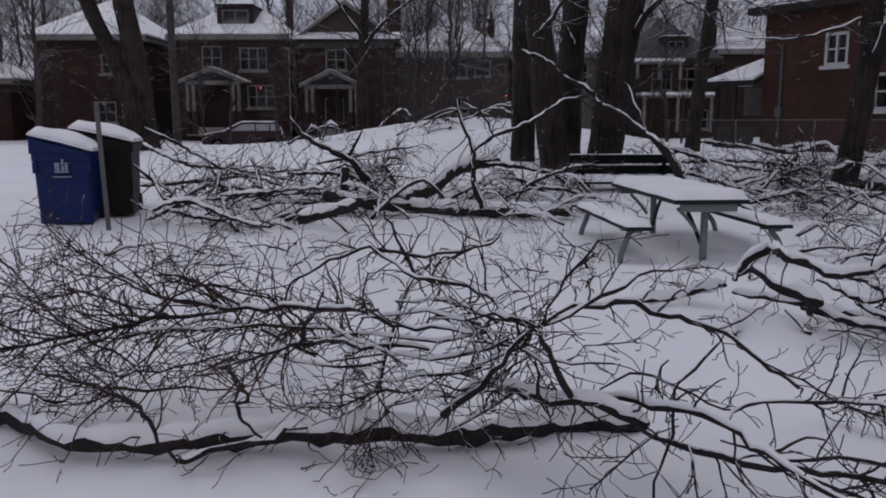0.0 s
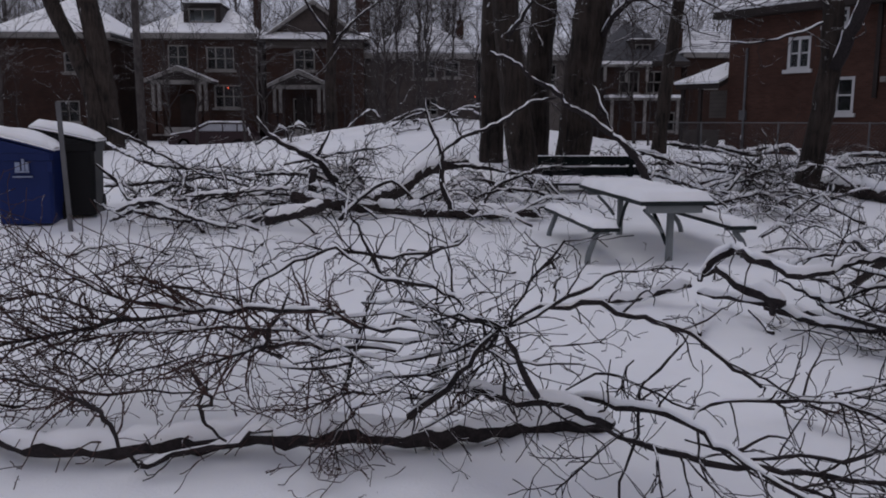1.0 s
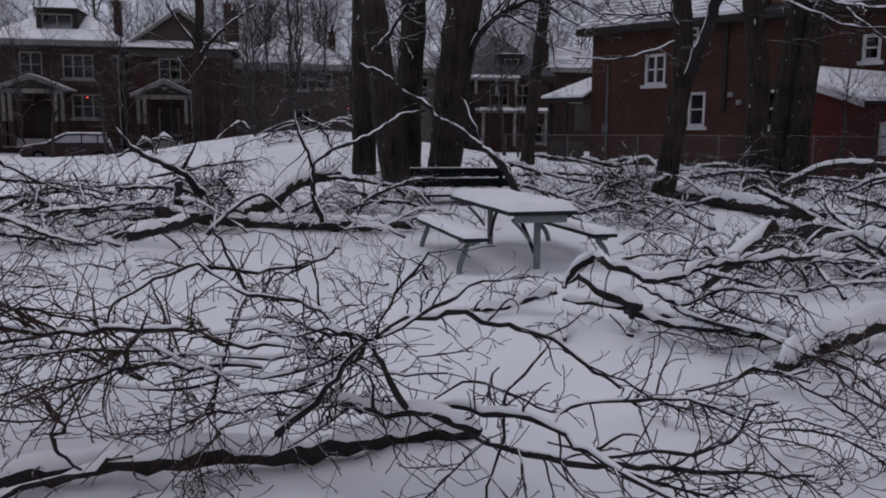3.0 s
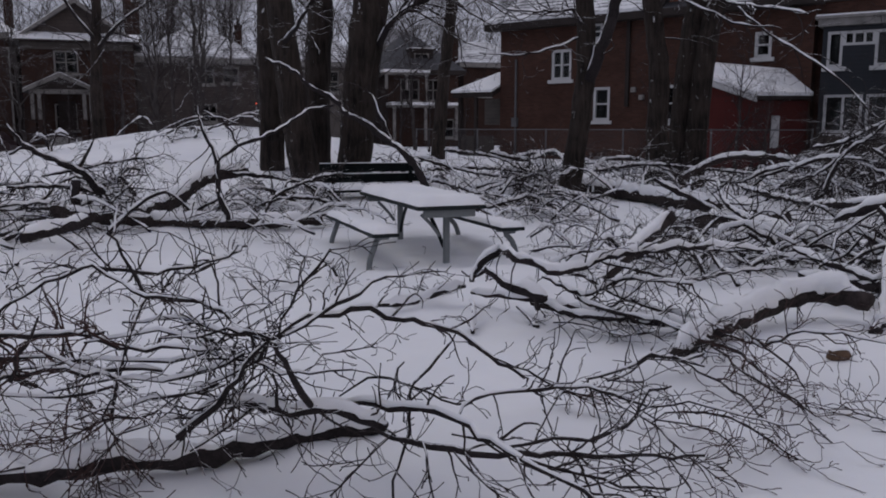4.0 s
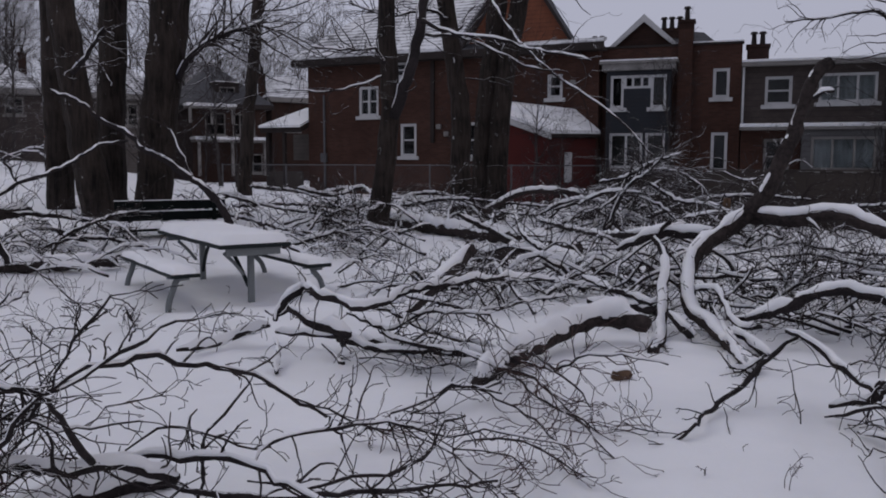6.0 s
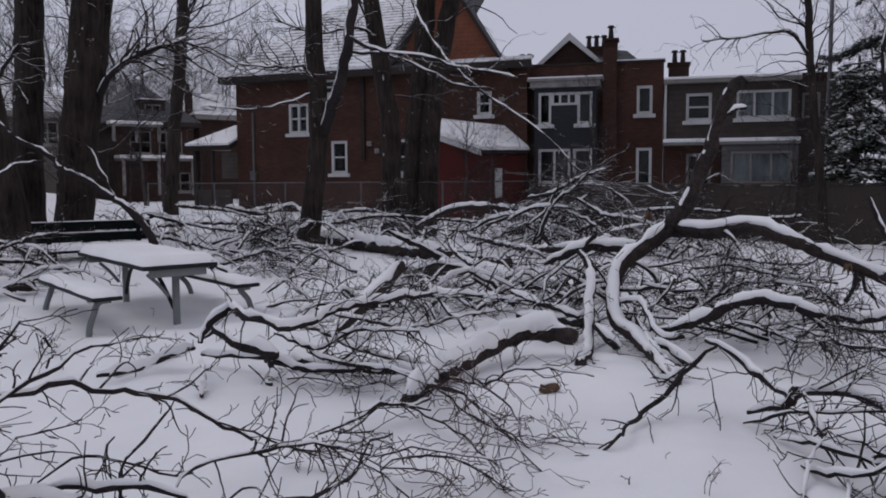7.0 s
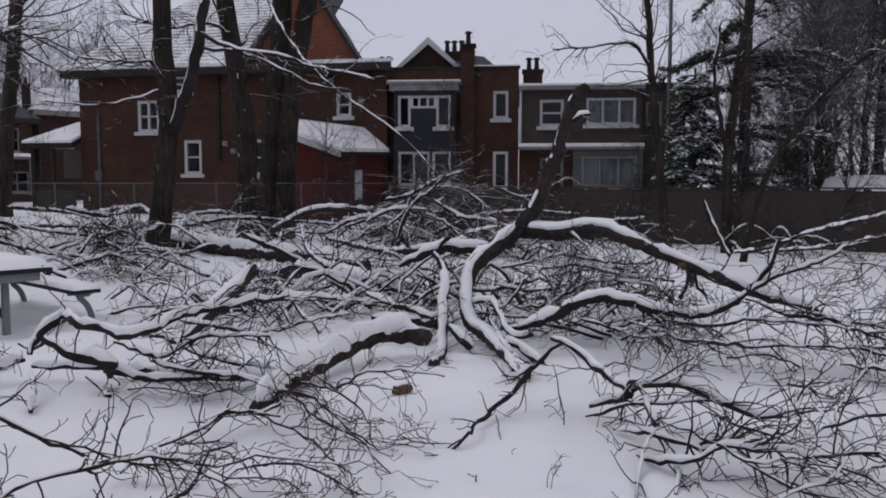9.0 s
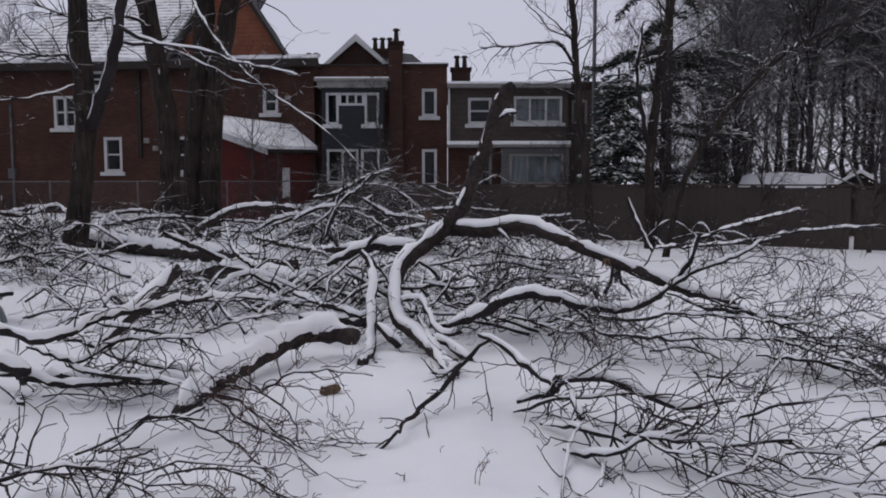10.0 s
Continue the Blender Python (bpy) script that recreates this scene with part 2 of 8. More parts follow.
def part(name, bm, mat, parent, label="", smooth=False, kind=""):
    """Links a bmesh (or a mesh) as one mesh object under a thing or a part."""
    me = bm if isinstance(bm, bpy.types.Mesh) else mesh_of(name, bm, mat, smooth)
    ob = new(name, me)
    ob.parent = parent
    return tagged(ob, label, kind=kind)


def thing(name, at, label, category, group="", turn=0.0, kind=""):
    ob = new(name)
    ob.empty_display_size = 0.2
    ob.matrix_world = pose(*at, 0, 0, turn)
    return tagged(ob, label, category, group, kind)


def box(bm, x0, x1, y0, y1, z0, z1, bevel=0.0):
    res = bmesh.ops.create_cube(bm, size=1.0, matrix=Matrix.Translation(((x0 + x1) / 2, (y0 + y1) / 2, (z0 + z1) / 2)) @ Matrix.Diagonal((x1 - x0, y1 - y0, z1 - z0, 1)))
    if bevel:
        edges = {e for v in res["verts"] for e in v.link_edges}
        bmesh.ops.bevel(bm, geom=list(edges), offset=bevel, segments=2, affect="EDGES", profile=0.6)
    return bm


def boxes(*specs, bevel=0.0):
    bm = bmesh.new()
    for s in specs:
        box(bm, *s, bevel=bevel)
    return bm


def prism(bm, outline, y0, y1):
    """A flat outline of (x, z), drawn out from y0 to y1."""
    front = [bm.verts.new((x, y0, z)) for x, z in outline]
    back = [bm.verts.new((x, y1, z)) for x, z in outline]
    bm.faces.new(front)
    bm.faces.new(back[::-1])
    for i in range(len(outline)):
        j = (i + 1) % len(outline)
        bm.faces.new((front[i], front[j], back[j], back[i]))
    return bm


def slab(bm, corners, thick):
    """A slab of that thickness, its upper side a quad or triangle of corners."""
    top = [bm.verts.new(c) for c in corners]
    low = [bm.verts.new((c[0], c[1], c[2] - thick)) for c in corners]
    bm.faces.new(top)
    bm.faces.new(low[::-1])
    for i in range(len(corners)):
        j = (i + 1) % len(corners)
        bm.faces.new((top[i], top[j], low[j], low[i]))
    return bm


def quad_mesh(name, verts, quads, mat, smooth=True):
    me = bpy.data.meshes.new(name)
    me.vertices.add(len(verts))
    me.vertices.foreach_set("co", np.asarray(verts, dtype=np.float32).ravel())
    me.loops.add(len(quads) * 4)
    me.loops.foreach_set("vertex_index", np.asarray(quads, dtype=np.int32).ravel())
    me.polygons.add(len(quads))
    me.polygons.foreach_set("loop_start", np.arange(len(quads), dtype=np.int32) * 4)
    if smooth:
        me.polygons.foreach_set("use_smooth", np.ones(len(quads), dtype=bool))
    me.update(calc_edges=True)
    me.materials.append(mat)
    return me


def unit(v):
    return v / (np.linalg.norm(v) + 1e-9)


def tube(pts, radii, sides, up_radii=None, closed=True, up=None):
    """Verts and quads of a round or oval tube along pts."""
    if closed:
        pts = np.vstack([pts[:1] - unit(pts[1] - pts[0]) * radii[0] * 0.25, pts, pts[-1:] + unit(pts[-1] - pts[-2]) * radii[-1] * 0.25])
        radii = np.concatenate([[radii[0] * 0.1], radii, [radii[-1] * 0.1]])
        if up_radii is not None:
            up_radii = np.concatenate([[up_radii[0] * 0.1], up_radii, [up_radii[-1] * 0.1]])
    n = len(pts)
    tan = np.gradient(pts, axis=0)
    tan /= np.linalg.norm(tan, axis=1, keepdims=True) + 1e-9
    mean = np.abs(unit(pts[-1] - pts[0]))
    ref = np.array([0, 0, 1.0]) if up_radii is not None or mean[2] < 0.8 else np.array([1.0, 0, 0])
    if up is not None:
        ref = np.vstack([up[:1], up, up[-1:]]) if closed else up
    side = np.cross(tan, ref)
    side /= np.linalg.norm(side, axis=1, keepdims=True) + 1e-9
    upv = np.cross(side, tan)
    a = np.arange(sides) * (2 * np.pi / sides)
    ur = radii if up_radii is None else up_radii
    v = pts[:, None, :] + side[:, None, :] * (np.cos(a)[None, :, None] * radii[:, None, None]) + upv[:, None, :] * (np.sin(a)[None, :, None] * ur[:, None, None])
    i = np.arange(n - 1)[:, None] * sides
    j = np.arange(sides)[None, :]
    k = (j + 1) % sides
    q = np.stack([i + j, i + k, i + sides + k, i + sides + j], axis=-1).reshape(-1, 4)
    return v.reshape(-1, 3), q


def join_tubes(name, tubes, mat):
    vs, qs, base = [], [], 0
    for v, q in tubes:
        vs.append(v)
        qs.append(q + base)
        base += len(v)
    return quad_mesh(name, np.concatenate(vs), np.concatenate(qs), mat)


def smooth_path(points, step, jitter, rng):
    """A wandering curve through a few points."""
    p = np.array(points, dtype=float)
    if len(p) == 2:
        p = np.vstack([p[0], (p[0] + p[1]) / 2, p[1]])
    ext = np.vstack([2 * p[0] - p[1], p, 2 * p[-1] - p[-2]])
    out = []
    for i in range(1, len(ext) - 2):
        a, b, c, d = ext[i - 1:i + 3]
        n = max(2, int(np.linalg.norm(c - b) / step))
        t = (np.arange(n) / n)[:, None]
        out.append(0.5 * (2 * b + (c - a) * t + (2 * a - 5 * b + 4 * c - d) * t * t + (3 * b - a - 3 * c + d) * t ** 3))
    out = np.vstack(out + [p[-1:]])
    w = rng.normal(0, jitter, out.shape)
    w[0] = w[-1] = 0
    return out + w


def sides_for(r):
    return 10 if r > 0.05 else 7 if r > 0.02 else 5 if r > 0.009 else 3


# ---- ground ----
def sm(a, b, x):
    t = np.clip((x - a) / (b - a), 0, 1)
    return t * t * (3 - 2 * t)


def ground_z(x, y):
    h = 0.6 + 1.0 * np.exp(-((x - 1.0) / 5.0) ** 2)
    side = 1 - sm(7, 15, x)
    z = h * sm(8.5, 26, y) * side * (1 - 0.55 * sm(30, 42, y))
    z = z + 0.25 * sm(14, 26, y) * (1 - side)
    return z + 0.20 * np.exp(-((x + 5.2) / 2.5) ** 2 - ((y - 10.5) / 3.0) ** 2)


def axis(lo, fine_lo, fine_hi, hi, step):
    mid = np.arange(fine_lo, fine_hi, step)
    out_hi = fine_hi + np.geomspace(step, hi - fine_hi, 60)
    out_lo = fine_lo - np.geomspace(step, fine_lo - lo, 60)[::-1]
    return np.concatenate([out_lo, mid, [fine_hi], out_hi])


gx, gy = axis(-1500, -7, 11, 1500, 0.09), axis(-1500, 0.5, 13, 1500, 0.09)
GX, GY = np.meshgrid(gx, gy)
GZ = ground_z(GX, GY)
wave = np.zeros_like(GZ)
prng = np.random.default_rng(5)
for wl_m, amp in ((5.0, 0.022), (2.2, 0.018), (1.1, 0.012), (0.55, 0.008), (0.3, 0.006)):
    for _ in range(5):
        a, ph = prng.uniform(0, 6.28), prng.uniform(0, 6.28)
        wave += amp * 0.5 * np.sin((GX * np.cos(a) + GY * np.sin(a)) * 6.28 / wl_m * prng.uniform(0.7, 1.3) + ph)
near = np.exp(-(np.hypot(GX - 2, GY - 6) / 22.0) ** 2)
GZ = GZ + wave * near - 0.01
ny, nx = GX.shape
ii = (np.arange(ny - 1)[:, None] * nx + np.arange(nx - 1)[None, :]).ravel()
ground = new("ground", quad_mesh("ground", np.stack([GX, GY, GZ], -1).reshape(-1, 3), np.stack([ii, ii + 1, ii + nx + 1, ii + nx], -1), SNOW_GROUND))
tagged(ground, "undulating park lawn under trampled fresh snow", "snowy ground", kind="structure")


# ---- branches ----
def sprout(path, radii, n, length, rng, out, depth, lift, droop, thin, floor=True, start=0.12, tip=0.0024, seg=(8, 5), many=0.72):
    """Grows n side twigs from a path, and their own twigs in turn."""
    m = len(path) - 1
    for _ in range(n):
        s = start + (1 - start) * rng.random() ** 0.8
        f = s * m
        i = min(int(f), m - 1)
        p = path[i] + (path[i + 1] - path[i]) * (f - i)
        r_here = radii[i]
        t = unit(path[i + 1] - path[i])
        side = unit(np.cross(t, rng.normal(size=3)))
        a = rng.uniform(0.35, 1.15)
        d = t * np.cos(a) + side * np.sin(a)
        d[2] += lift
        d = unit(d)
        size = length * rng.uniform(0.35, 1.3)
        r = min(r_here * 0.62, thin + size * 0.0075)
        k = seg[0] if depth > 1 else seg[1]
        pts = [p]
        for j in range(k):
            d = unit(d + rng.normal(0, 0.46 if rng.random() < 0.25 else 0.17, 3) + np.array([0, 0, -droop * (j + 1) / k]))
            pts.append(pts[-1] + d * size / k)
        pts = np.array(pts)
        if floor:
            g = ground_z(pts[:, 0], pts[:, 1]) + 0.006
            pts[:, 2] = np.maximum(pts[:, 2], g)
        rr = np.linspace(r, max(tip, r * 0.35), k + 1)
        out.append(tube(pts, rr, sides_for(r), closed=False))
        if depth > 1:
            kids = max(1, int(rng.uniform(1.7, 4.2) * many))
            sprout(pts, rr, kids, size * 0.64, rng, out, depth - 1, lift * 0.6, droop, thin * 0.75, floor, 0.2, tip, seg, many)


def snow_ridge(path, radii, thick, rng, patchy=0.3, plaster=0.2):
    """Snow lying along the top of a limb, in lengths with gaps; plaster lets it cling to the windward side of steep limbs."""
    n = len(path)
    t = np.gradient(path, axis=0)
    t /= np.linalg.norm(t, axis=1, keepdims=True) + 1e-9
    flat = np.maximum(np.clip(1 - np.abs(t[:, 2]) ** 2, 0, 1) ** 0.75, plaster)
    lee = np.array([-0.16, -0.12, 1.0])[None, :] - (t @ np.array([-0.16, -0.12, 1.0]))[:, None] * t
    lee /= np.linalg.norm(lee, axis=1, keepdims=True) + 1e-9
    ph = rng.uniform(0, 6.28, 4)
    s = np.concatenate([[0], np.cumsum(np.linalg.norm(np.diff(path, axis=0), axis=1))])
    w = 0.5 + 0.2 * np.sin(s * 3.1 + ph[0]) + 0.2 * np.sin(s * 7.7 + ph[1]) + 0.16 * np.sin(s * 17 + ph[2]) + 0.1 * np.sin(s * 37 + ph[3])
    k = np.clip((w - patchy * 0.55) / 0.35, 0.02, 1.1) * flat
    k = k * (1 + rng.normal(0, 0.06, n)) * np.clip(np.minimum(s, s[-1] - s) / (radii * 1.2 + 0.04), 0.12, 1) ** 0.6
    up = thick * k
    wide = np.minimum(radii * 0.80, radii * (0.25 + 0.55 * k)) + thick * 0.10 * k
    mid = path + lee * (radii * 0.80 + up * 0.12)[:, None]
    v, q = tube(mid, wide, 9, up * 0.8 + radii * 0.12, True, lee)
    return v + rng.normal(0, 0.085 * thick + 0.0008, v.shape) * np.repeat(np.concatenate([[0.2], np.clip(k, 0.1, 1), [0.2]]), 9)[:, None], q


def fallen_branch(points, r0, r1, twigs=10, length=0.5, snow=0.0, seed=1, depth=3, lift=0.15, droop=0.05, thin=0.0045,
                  twig_mat=None, label="", group="storm-felled branches", jitter=0.012, patchy=0.3, start=0.12, tip=0.0027, plaster=0.2):
    rng = np.random.default_rng(seed)
    step = 0.07 if r0 > 0.012 else 0.1
    path = smooth_path(points, step, jitter * (0.35 if r0 > 0.06 else 0.6), rng)
    n = len(path)
    radii = np.linspace(r0, r1, n) * (1 + (0.04 if r0 > 0.03 else 0.09) * np.sin(np.arange(n) * 0.9 + seed) + rng.normal(0, 0.05, n))
    if r0 < 0.062:
        radii = radii * np.clip(0.45 + np.arange(n) * 0.12, 0, 1)
    lv, lq = tube(path, radii, max(6, sides_for(r0)))
    if r0 > 0.025:
        lv = lv + rng.normal(0, r0 * 0.11, lv.shape)
    ob = new("fallen_branch", join_tubes("limb", [(lv, lq)], BARK_LIMB if r0 > 0.066 else BARK))
    tagged(ob, label or "bare dark limb lying broken on the snow", "fallen branch", group)
    if twigs:
        out = []
        sprout(path, radii, twigs, length, rng, out, depth, lift, droop, thin, True, start, tip)
        part("twig_spray", join_tubes("twig_spray", out, twig_mat or TWIG), None, ob, "tangle of fine bare twigs", kind="stuff")
    if snow:
        part("snow_cover", join_tubes("snow_cover", [snow_ridge(path, radii, snow, rng, patchy, plaster)], SNOW), None, ob, "ridge of white snow lying on top")
    return ob


def brush_patch(cx, cy, rx, ry, n, seed, reach=1.3, rise=0.35, r=0.016, twigs=9, length=0.45, mat=None, thin=0.005, snow=0.02, label="", avoid=()):
    """Low arching brushwood strewn over an oval of ground, as one mass."""
    rng, nrng = random.Random(seed), np.random.default_rng(seed)
    limbs, sprays, ridges = [], [], []
    for i in range(n):
        a, d = rng.uniform(0, 6.28), math.sqrt(rng.random())
        x, y = cx + rx * d * math.cos(a), cy + ry * d * math.sin(a)
        if any(math.hypot(x - ax, y - ay) < ar for ax, ay, ar in avoid):
            continue
        t = rng.uniform(0, 6.28)
        s, up, bend = reach * rng.uniform(0.5, 1.2), rise * rng.uniform(0.3, 1.3), rng.uniform(-0.35, 0.35)
        pts = []
        for f, h in ((-0.5, 0.06), (-0.15, 0.7), (0.2, 1.0), (0.5, rng.uniform(0.2, 0.9))):
            px, py = x + s * f * math.cos(t) - bend * (0.25 - f * f) * s * math.sin(t), y + s * f * math.sin(t) + bend * (0.25 - f * f) * s * math.cos(t)
            pts.append((px, py, float(ground_z(np.array(px), np.array(py))) + up * h))
        q = r * rng.uniform(0.6, 1.8)
        path = smooth_path(pts, 0.12, 0.012, nrng)
        radii = np.linspace(q, q * 0.45, len(path))
        limbs.append(tube(path, radii, 6))
        sprout(path, radii, twigs, length, nrng, sprays, 3, 0.2, 0.05, thin, True, 0.1, thin * 0.5)
        ridges.append(snow_ridge(path, radii, snow * rng.uniform(0.5, 1.7), nrng, 0.2))
    ob = new("brushwood", join_tubes("brushwood", limbs, BARK))
    tagged(ob, label or "heap of snow-dusted brushwood on the ground", "brushwood", kind="stuff")
    part("twig_spray", join_tubes("twig_spray", sprays, mat or TWIG), None, ob, kind="stuff")
    part("snow_cover", join_tubes("snow_cover", ridges, SNOW), None, ob, "snow lying along the brushwood", kind="stuff")
    return ob


# ---- houses ----
def wall_bm(u0, u1, z0, z1, holes, thick=0.28, y=0.0):
    """A wall with through openings; its outer face is at y."""
    us = sorted({u0, u1, *[h[0] for h in holes], *[h[1] for h in holes]})
    zs = sorted({z0, z1, *[h[2] for h in holes], *[h[3] for h in holes]})
    us = [u for u in us if u0 <= u <= u1]
    zs = [z for z in zs if z0 <= z <= z1]
    solid = {}
    for i in range(len(us) - 1):
        for j in range(len(zs) - 1):
            cu, cz = (us[i] + us[i + 1]) / 2, (zs[j] + zs[j + 1]) / 2
            solid[i, j] = not any(h[0] < cu < h[1] and h[2] < cz < h[3] for h in holes)
    bm = bmesh.new()
    for (i, j), s in solid.items():
        if not s:
            continue
        a, b, c, d = us[i], us[i + 1], zs[j], zs[j + 1]
        for yy in (y, y + thick):
            bm.faces.new([bm.verts.new(p) for p in ((a, yy, c), (b, yy, c), (b, yy, d), (a, yy, d))])
        for di, dj, e in ((-1, 0, ((a, c), (a, d))), (1, 0, ((b, c), (b, d))), (0, -1, ((a, c), (b, c))), (0, 1, ((a, d), (b, d)))):
            if not solid.get((i + di, j + dj), False):
                (p, q), (r, s2) = e
                bm.faces.new([bm.verts.new(v) for v in ((p, y, q), (r, y, s2), (r, y + thick, s2), (p, y + thick, q))])
    bmesh.ops.remove_doubles(bm, verts=bm.verts, dist=0.0005)
    return bm


def pieces(name, specs, mat, parent):
    for s in specs:
        part(name, boxes(s), mat, parent)


def ring_bm(u0, u1, z0, z1, w, y0, y1):
    return wall_bm(u0, u1, z0, z1, [(u0 + w, u1 - w, z0 + w, z1 - w)], y1 - y0, y0)


def window(house, u0, u1, z0, z1, trim, cols=1, rail=True, sill=True, y=0.0, curtain=False, w=0.08, name="window", snow_sill=True):
    """A window in an opening: frame with bars, sill, panes."""
    step = (u1 - u0) / cols
    gaps = [(u0 + c * step + (w if c == 0 else w * 0.4), u0 + (c + 1) * step - (w if c == cols - 1 else w * 0.4), z0 + w, z1 - w) for c in range(cols)]
    bm = wall_bm(u0, u1, z0, z1, gaps, 0.12, y + 0.02)
    frame_ob = part(name, bm, trim, house, "painted window frame")
    mid = z0 + (z1 - z0) * 0.5
    if rail:
        for c in range(cols):
            part("rail", boxes((u0 + c * step + w * 0.5, u0 + (c + 1) * step - w * 0.5, y + 0.04, y + 0.12, mid - 0.03, mid + 0.03)), trim, frame_ob)
    for c in range(cols):
        pane = part("pane", boxes((u0 + c * step + w * 0.4, u0 + (c + 1) * step - w * 0.4, y + 0.075, y + 0.083, z0 + w * 0.5, z1 - w * 0.5)), GLASS, frame_ob)
        pane.visible_shadow = False
    if curtain:
        bm = bmesh.new()
        k = max(8, int((u1 - u0) / 0.07))
        rows = []
        for i in range(k + 1):
            u = u0 + (u1 - u0) * i / k
            yy = y + 0.32 + 0.03 * math.sin(i * 1.9)
            rows.append((bm.verts.new((u, yy, z0)), bm.verts.new((u, yy, z1))))
        for a, b in zip(rows, rows[1:]):
            bm.faces.new((a[0], b[0], b[1], a[1]))
        part("curtain", bm, CURTAIN, frame_ob, "pale hanging curtain", smooth=True)
    if sill:
        s = part("sill", boxes((u0 - 0.12, u1 + 0.12, y - 0.1, y + 0.1, z0 - 0.14, z0), bevel=0.01), trim, frame_ob)
    return frame_ob


def shell(house, u0, u1, z0, z1, depth, mat, holes=(), name="wall", sides=None):
    """Four walls; the front one has the openings."""
    part(name, wall_bm(u0, u1, z0, z1, list(holes)), mat, house)
    part(name, boxes((u0, u0 + 0.28, 0.285, depth - 0.3, z0, z1)), sides or mat, house)
    part(name, boxes((u1 - 0.28, u1, 0.285, depth - 0.3, z0, z1)), sides or mat, house)
    part(name, boxes((u0, u1, depth - 0.28, depth, z0, z1)), sides or mat, house)
    # Dark sheets added behind the windows and overhead, in place of room shade.
    part("room_shade_panel", boxes((u0 + 0.3, u1 - 0.3, 1.2, 1.3, z0, z1 - 0.05)), ROOM_SHADE, house)
    part("room_shade_panel", boxes((u0 + 0.3, u1 - 0.3, 0.3, depth - 0.3, z1 - 0.04, z1)), ROOM_SHADE, house)


def hip_roof(house, u0, u1, y0, y1, z0, z1, over=0.4, ridge=0.2, snow=0.1, mat=None, snow_mat=None):
    """A hipped roof with its snow; ridge is the share of the width that stays level."""
    u0, u1, y0, y1 = u0 - over, u1 + over, y0 - over, y1 + over
    cu, cy, h = (u0 + u1) / 2, (y0 + y1) / 2, (u1 - u0) * ridge / 2
    r0, r1 = (cu - h, cy, z1), (cu + h, cy, z1)
    a, b, c, d = (u0, y0, z0), (u1, y0, z0), (u1, y1, z0), (u0, y1, z0)
    bm = bmesh.new()
    for q in ((a, b, r1, r0), (b, c, r1), (c, d, r0, r1), (d, a, r0)):
        slab(bm, q, 0.16)
    roof = part("roof", bm, mat or ROOF, house)
    part("eave", boxes((u0, u1, y0 - 0.03, y0 + 0.09, z0 - 0.3, z0 - 0.02), (u0, u1, y0, y1, z0 - 0.32, z0 - 0.24)), CREAM_TRIM if snow else DARK_TRIM, house)
    if snow:
        rise = lambda p: (p[0], p[1], p[2] + snow)
        bm = bmesh.new()
        for q in ((a, b, r1, r0), (b, c, r1), (c, d, r0, r1), (d, a, r0)):
            slab(bm, [rise(p) for p in q], snow * 0.9)
        part("snow_cover", bm, snow_mat or SNOW, roof, "white snow lying on the roof")
    return roof


def gable_roof(house, u0, u1, y0, y1, z0, z1, over=0.35, snow=0.1, mat=None, face=None, trim=None):
    """A roof whose gable faces the front."""
    c = (u0 + u1) / 2
    s = (z1 - z0) / (c - u0)
    zl = z0 - over * s
    roof = part("roof", slab(slab(bmesh.new(), [(u0 - over, y0 - over, zl), (c, y0 - over, z1), (c, y1, z1), (u0 - over, y1, zl)], 0.14), [(c, y0 - over, z1), (u1 + over, y0 - over, zl), (u1 + over, y1, zl), (c, y1, z1)], 0.14), mat or ROOF, house)
    part("gable", prism(bmesh.new(), [(u0, z0 - 0.05), (u1, z0 - 0.05), (c, z1 - 0.16)], y0, y0 + 0.2), face or BRICK_DARK, house)
    t = 0.22
    part("bargeboard", prism(bmesh.new(), [(u0 - over, zl - 0.12), (u0 - over, zl + 0.06), (c, z1 + 0.06), (u1 + over, zl + 0.06), (u1 + over, zl - 0.12), (c, z1 - t)], y0 - over - 0.06, y0 - over - 0.004), trim or WHITE_TRIM, house)
    if snow:
        bm = slab(bmesh.new(), [(u0 - over, y0 - over, zl + snow), (c, y0 - over, z1 + snow), (c, y1, z1 + snow), (u0 - over, y1, zl + snow)], snow * 0.9)
        slab(bm, [(c, y0 - over, z1 + snow), (u1 + over, y0 - over, zl + snow), (u1 + over, y1, zl + snow), (c, y1, z1 + snow)], snow * 0.9)
        part("snow_cover", bm, SNOW, roof, "white snow lying on the roof")
    return roof


def chimney(house, u, y, z0, z1, w=0.6, mat=None, pots=1):
    c = part("chimney", boxes((u - w / 2, u + w / 2, y - w / 2, y + w / 2, z0, z1), (u - w / 2 - 0.05, u + w / 2 + 0.05, y - w / 2 - 0.05, y + w / 2 + 0.05, z1, z1 + 0.1)), mat or BRICK_DARK, house)
    for i in range(pots):
        x = u + (i - (pots - 1) / 2) * 0.3
        bm = bmesh.new()
        bmesh.ops.create_cone(bm, cap_ends=True, segments=10, radius1=0.11, radius2=0.08, depth=0.42, matrix=Matrix.Translation((x, y, z1 + 0.3)))
        bmesh.ops.create_cone(bm, cap_ends=True, segments=10, radius1=0.15, radius2=0.1, depth=0.08, matrix=Matrix.Translation((x, y, z1 + 0.56)))
        part("chimney_pot", bm, DARK_TRIM, c)
    return c


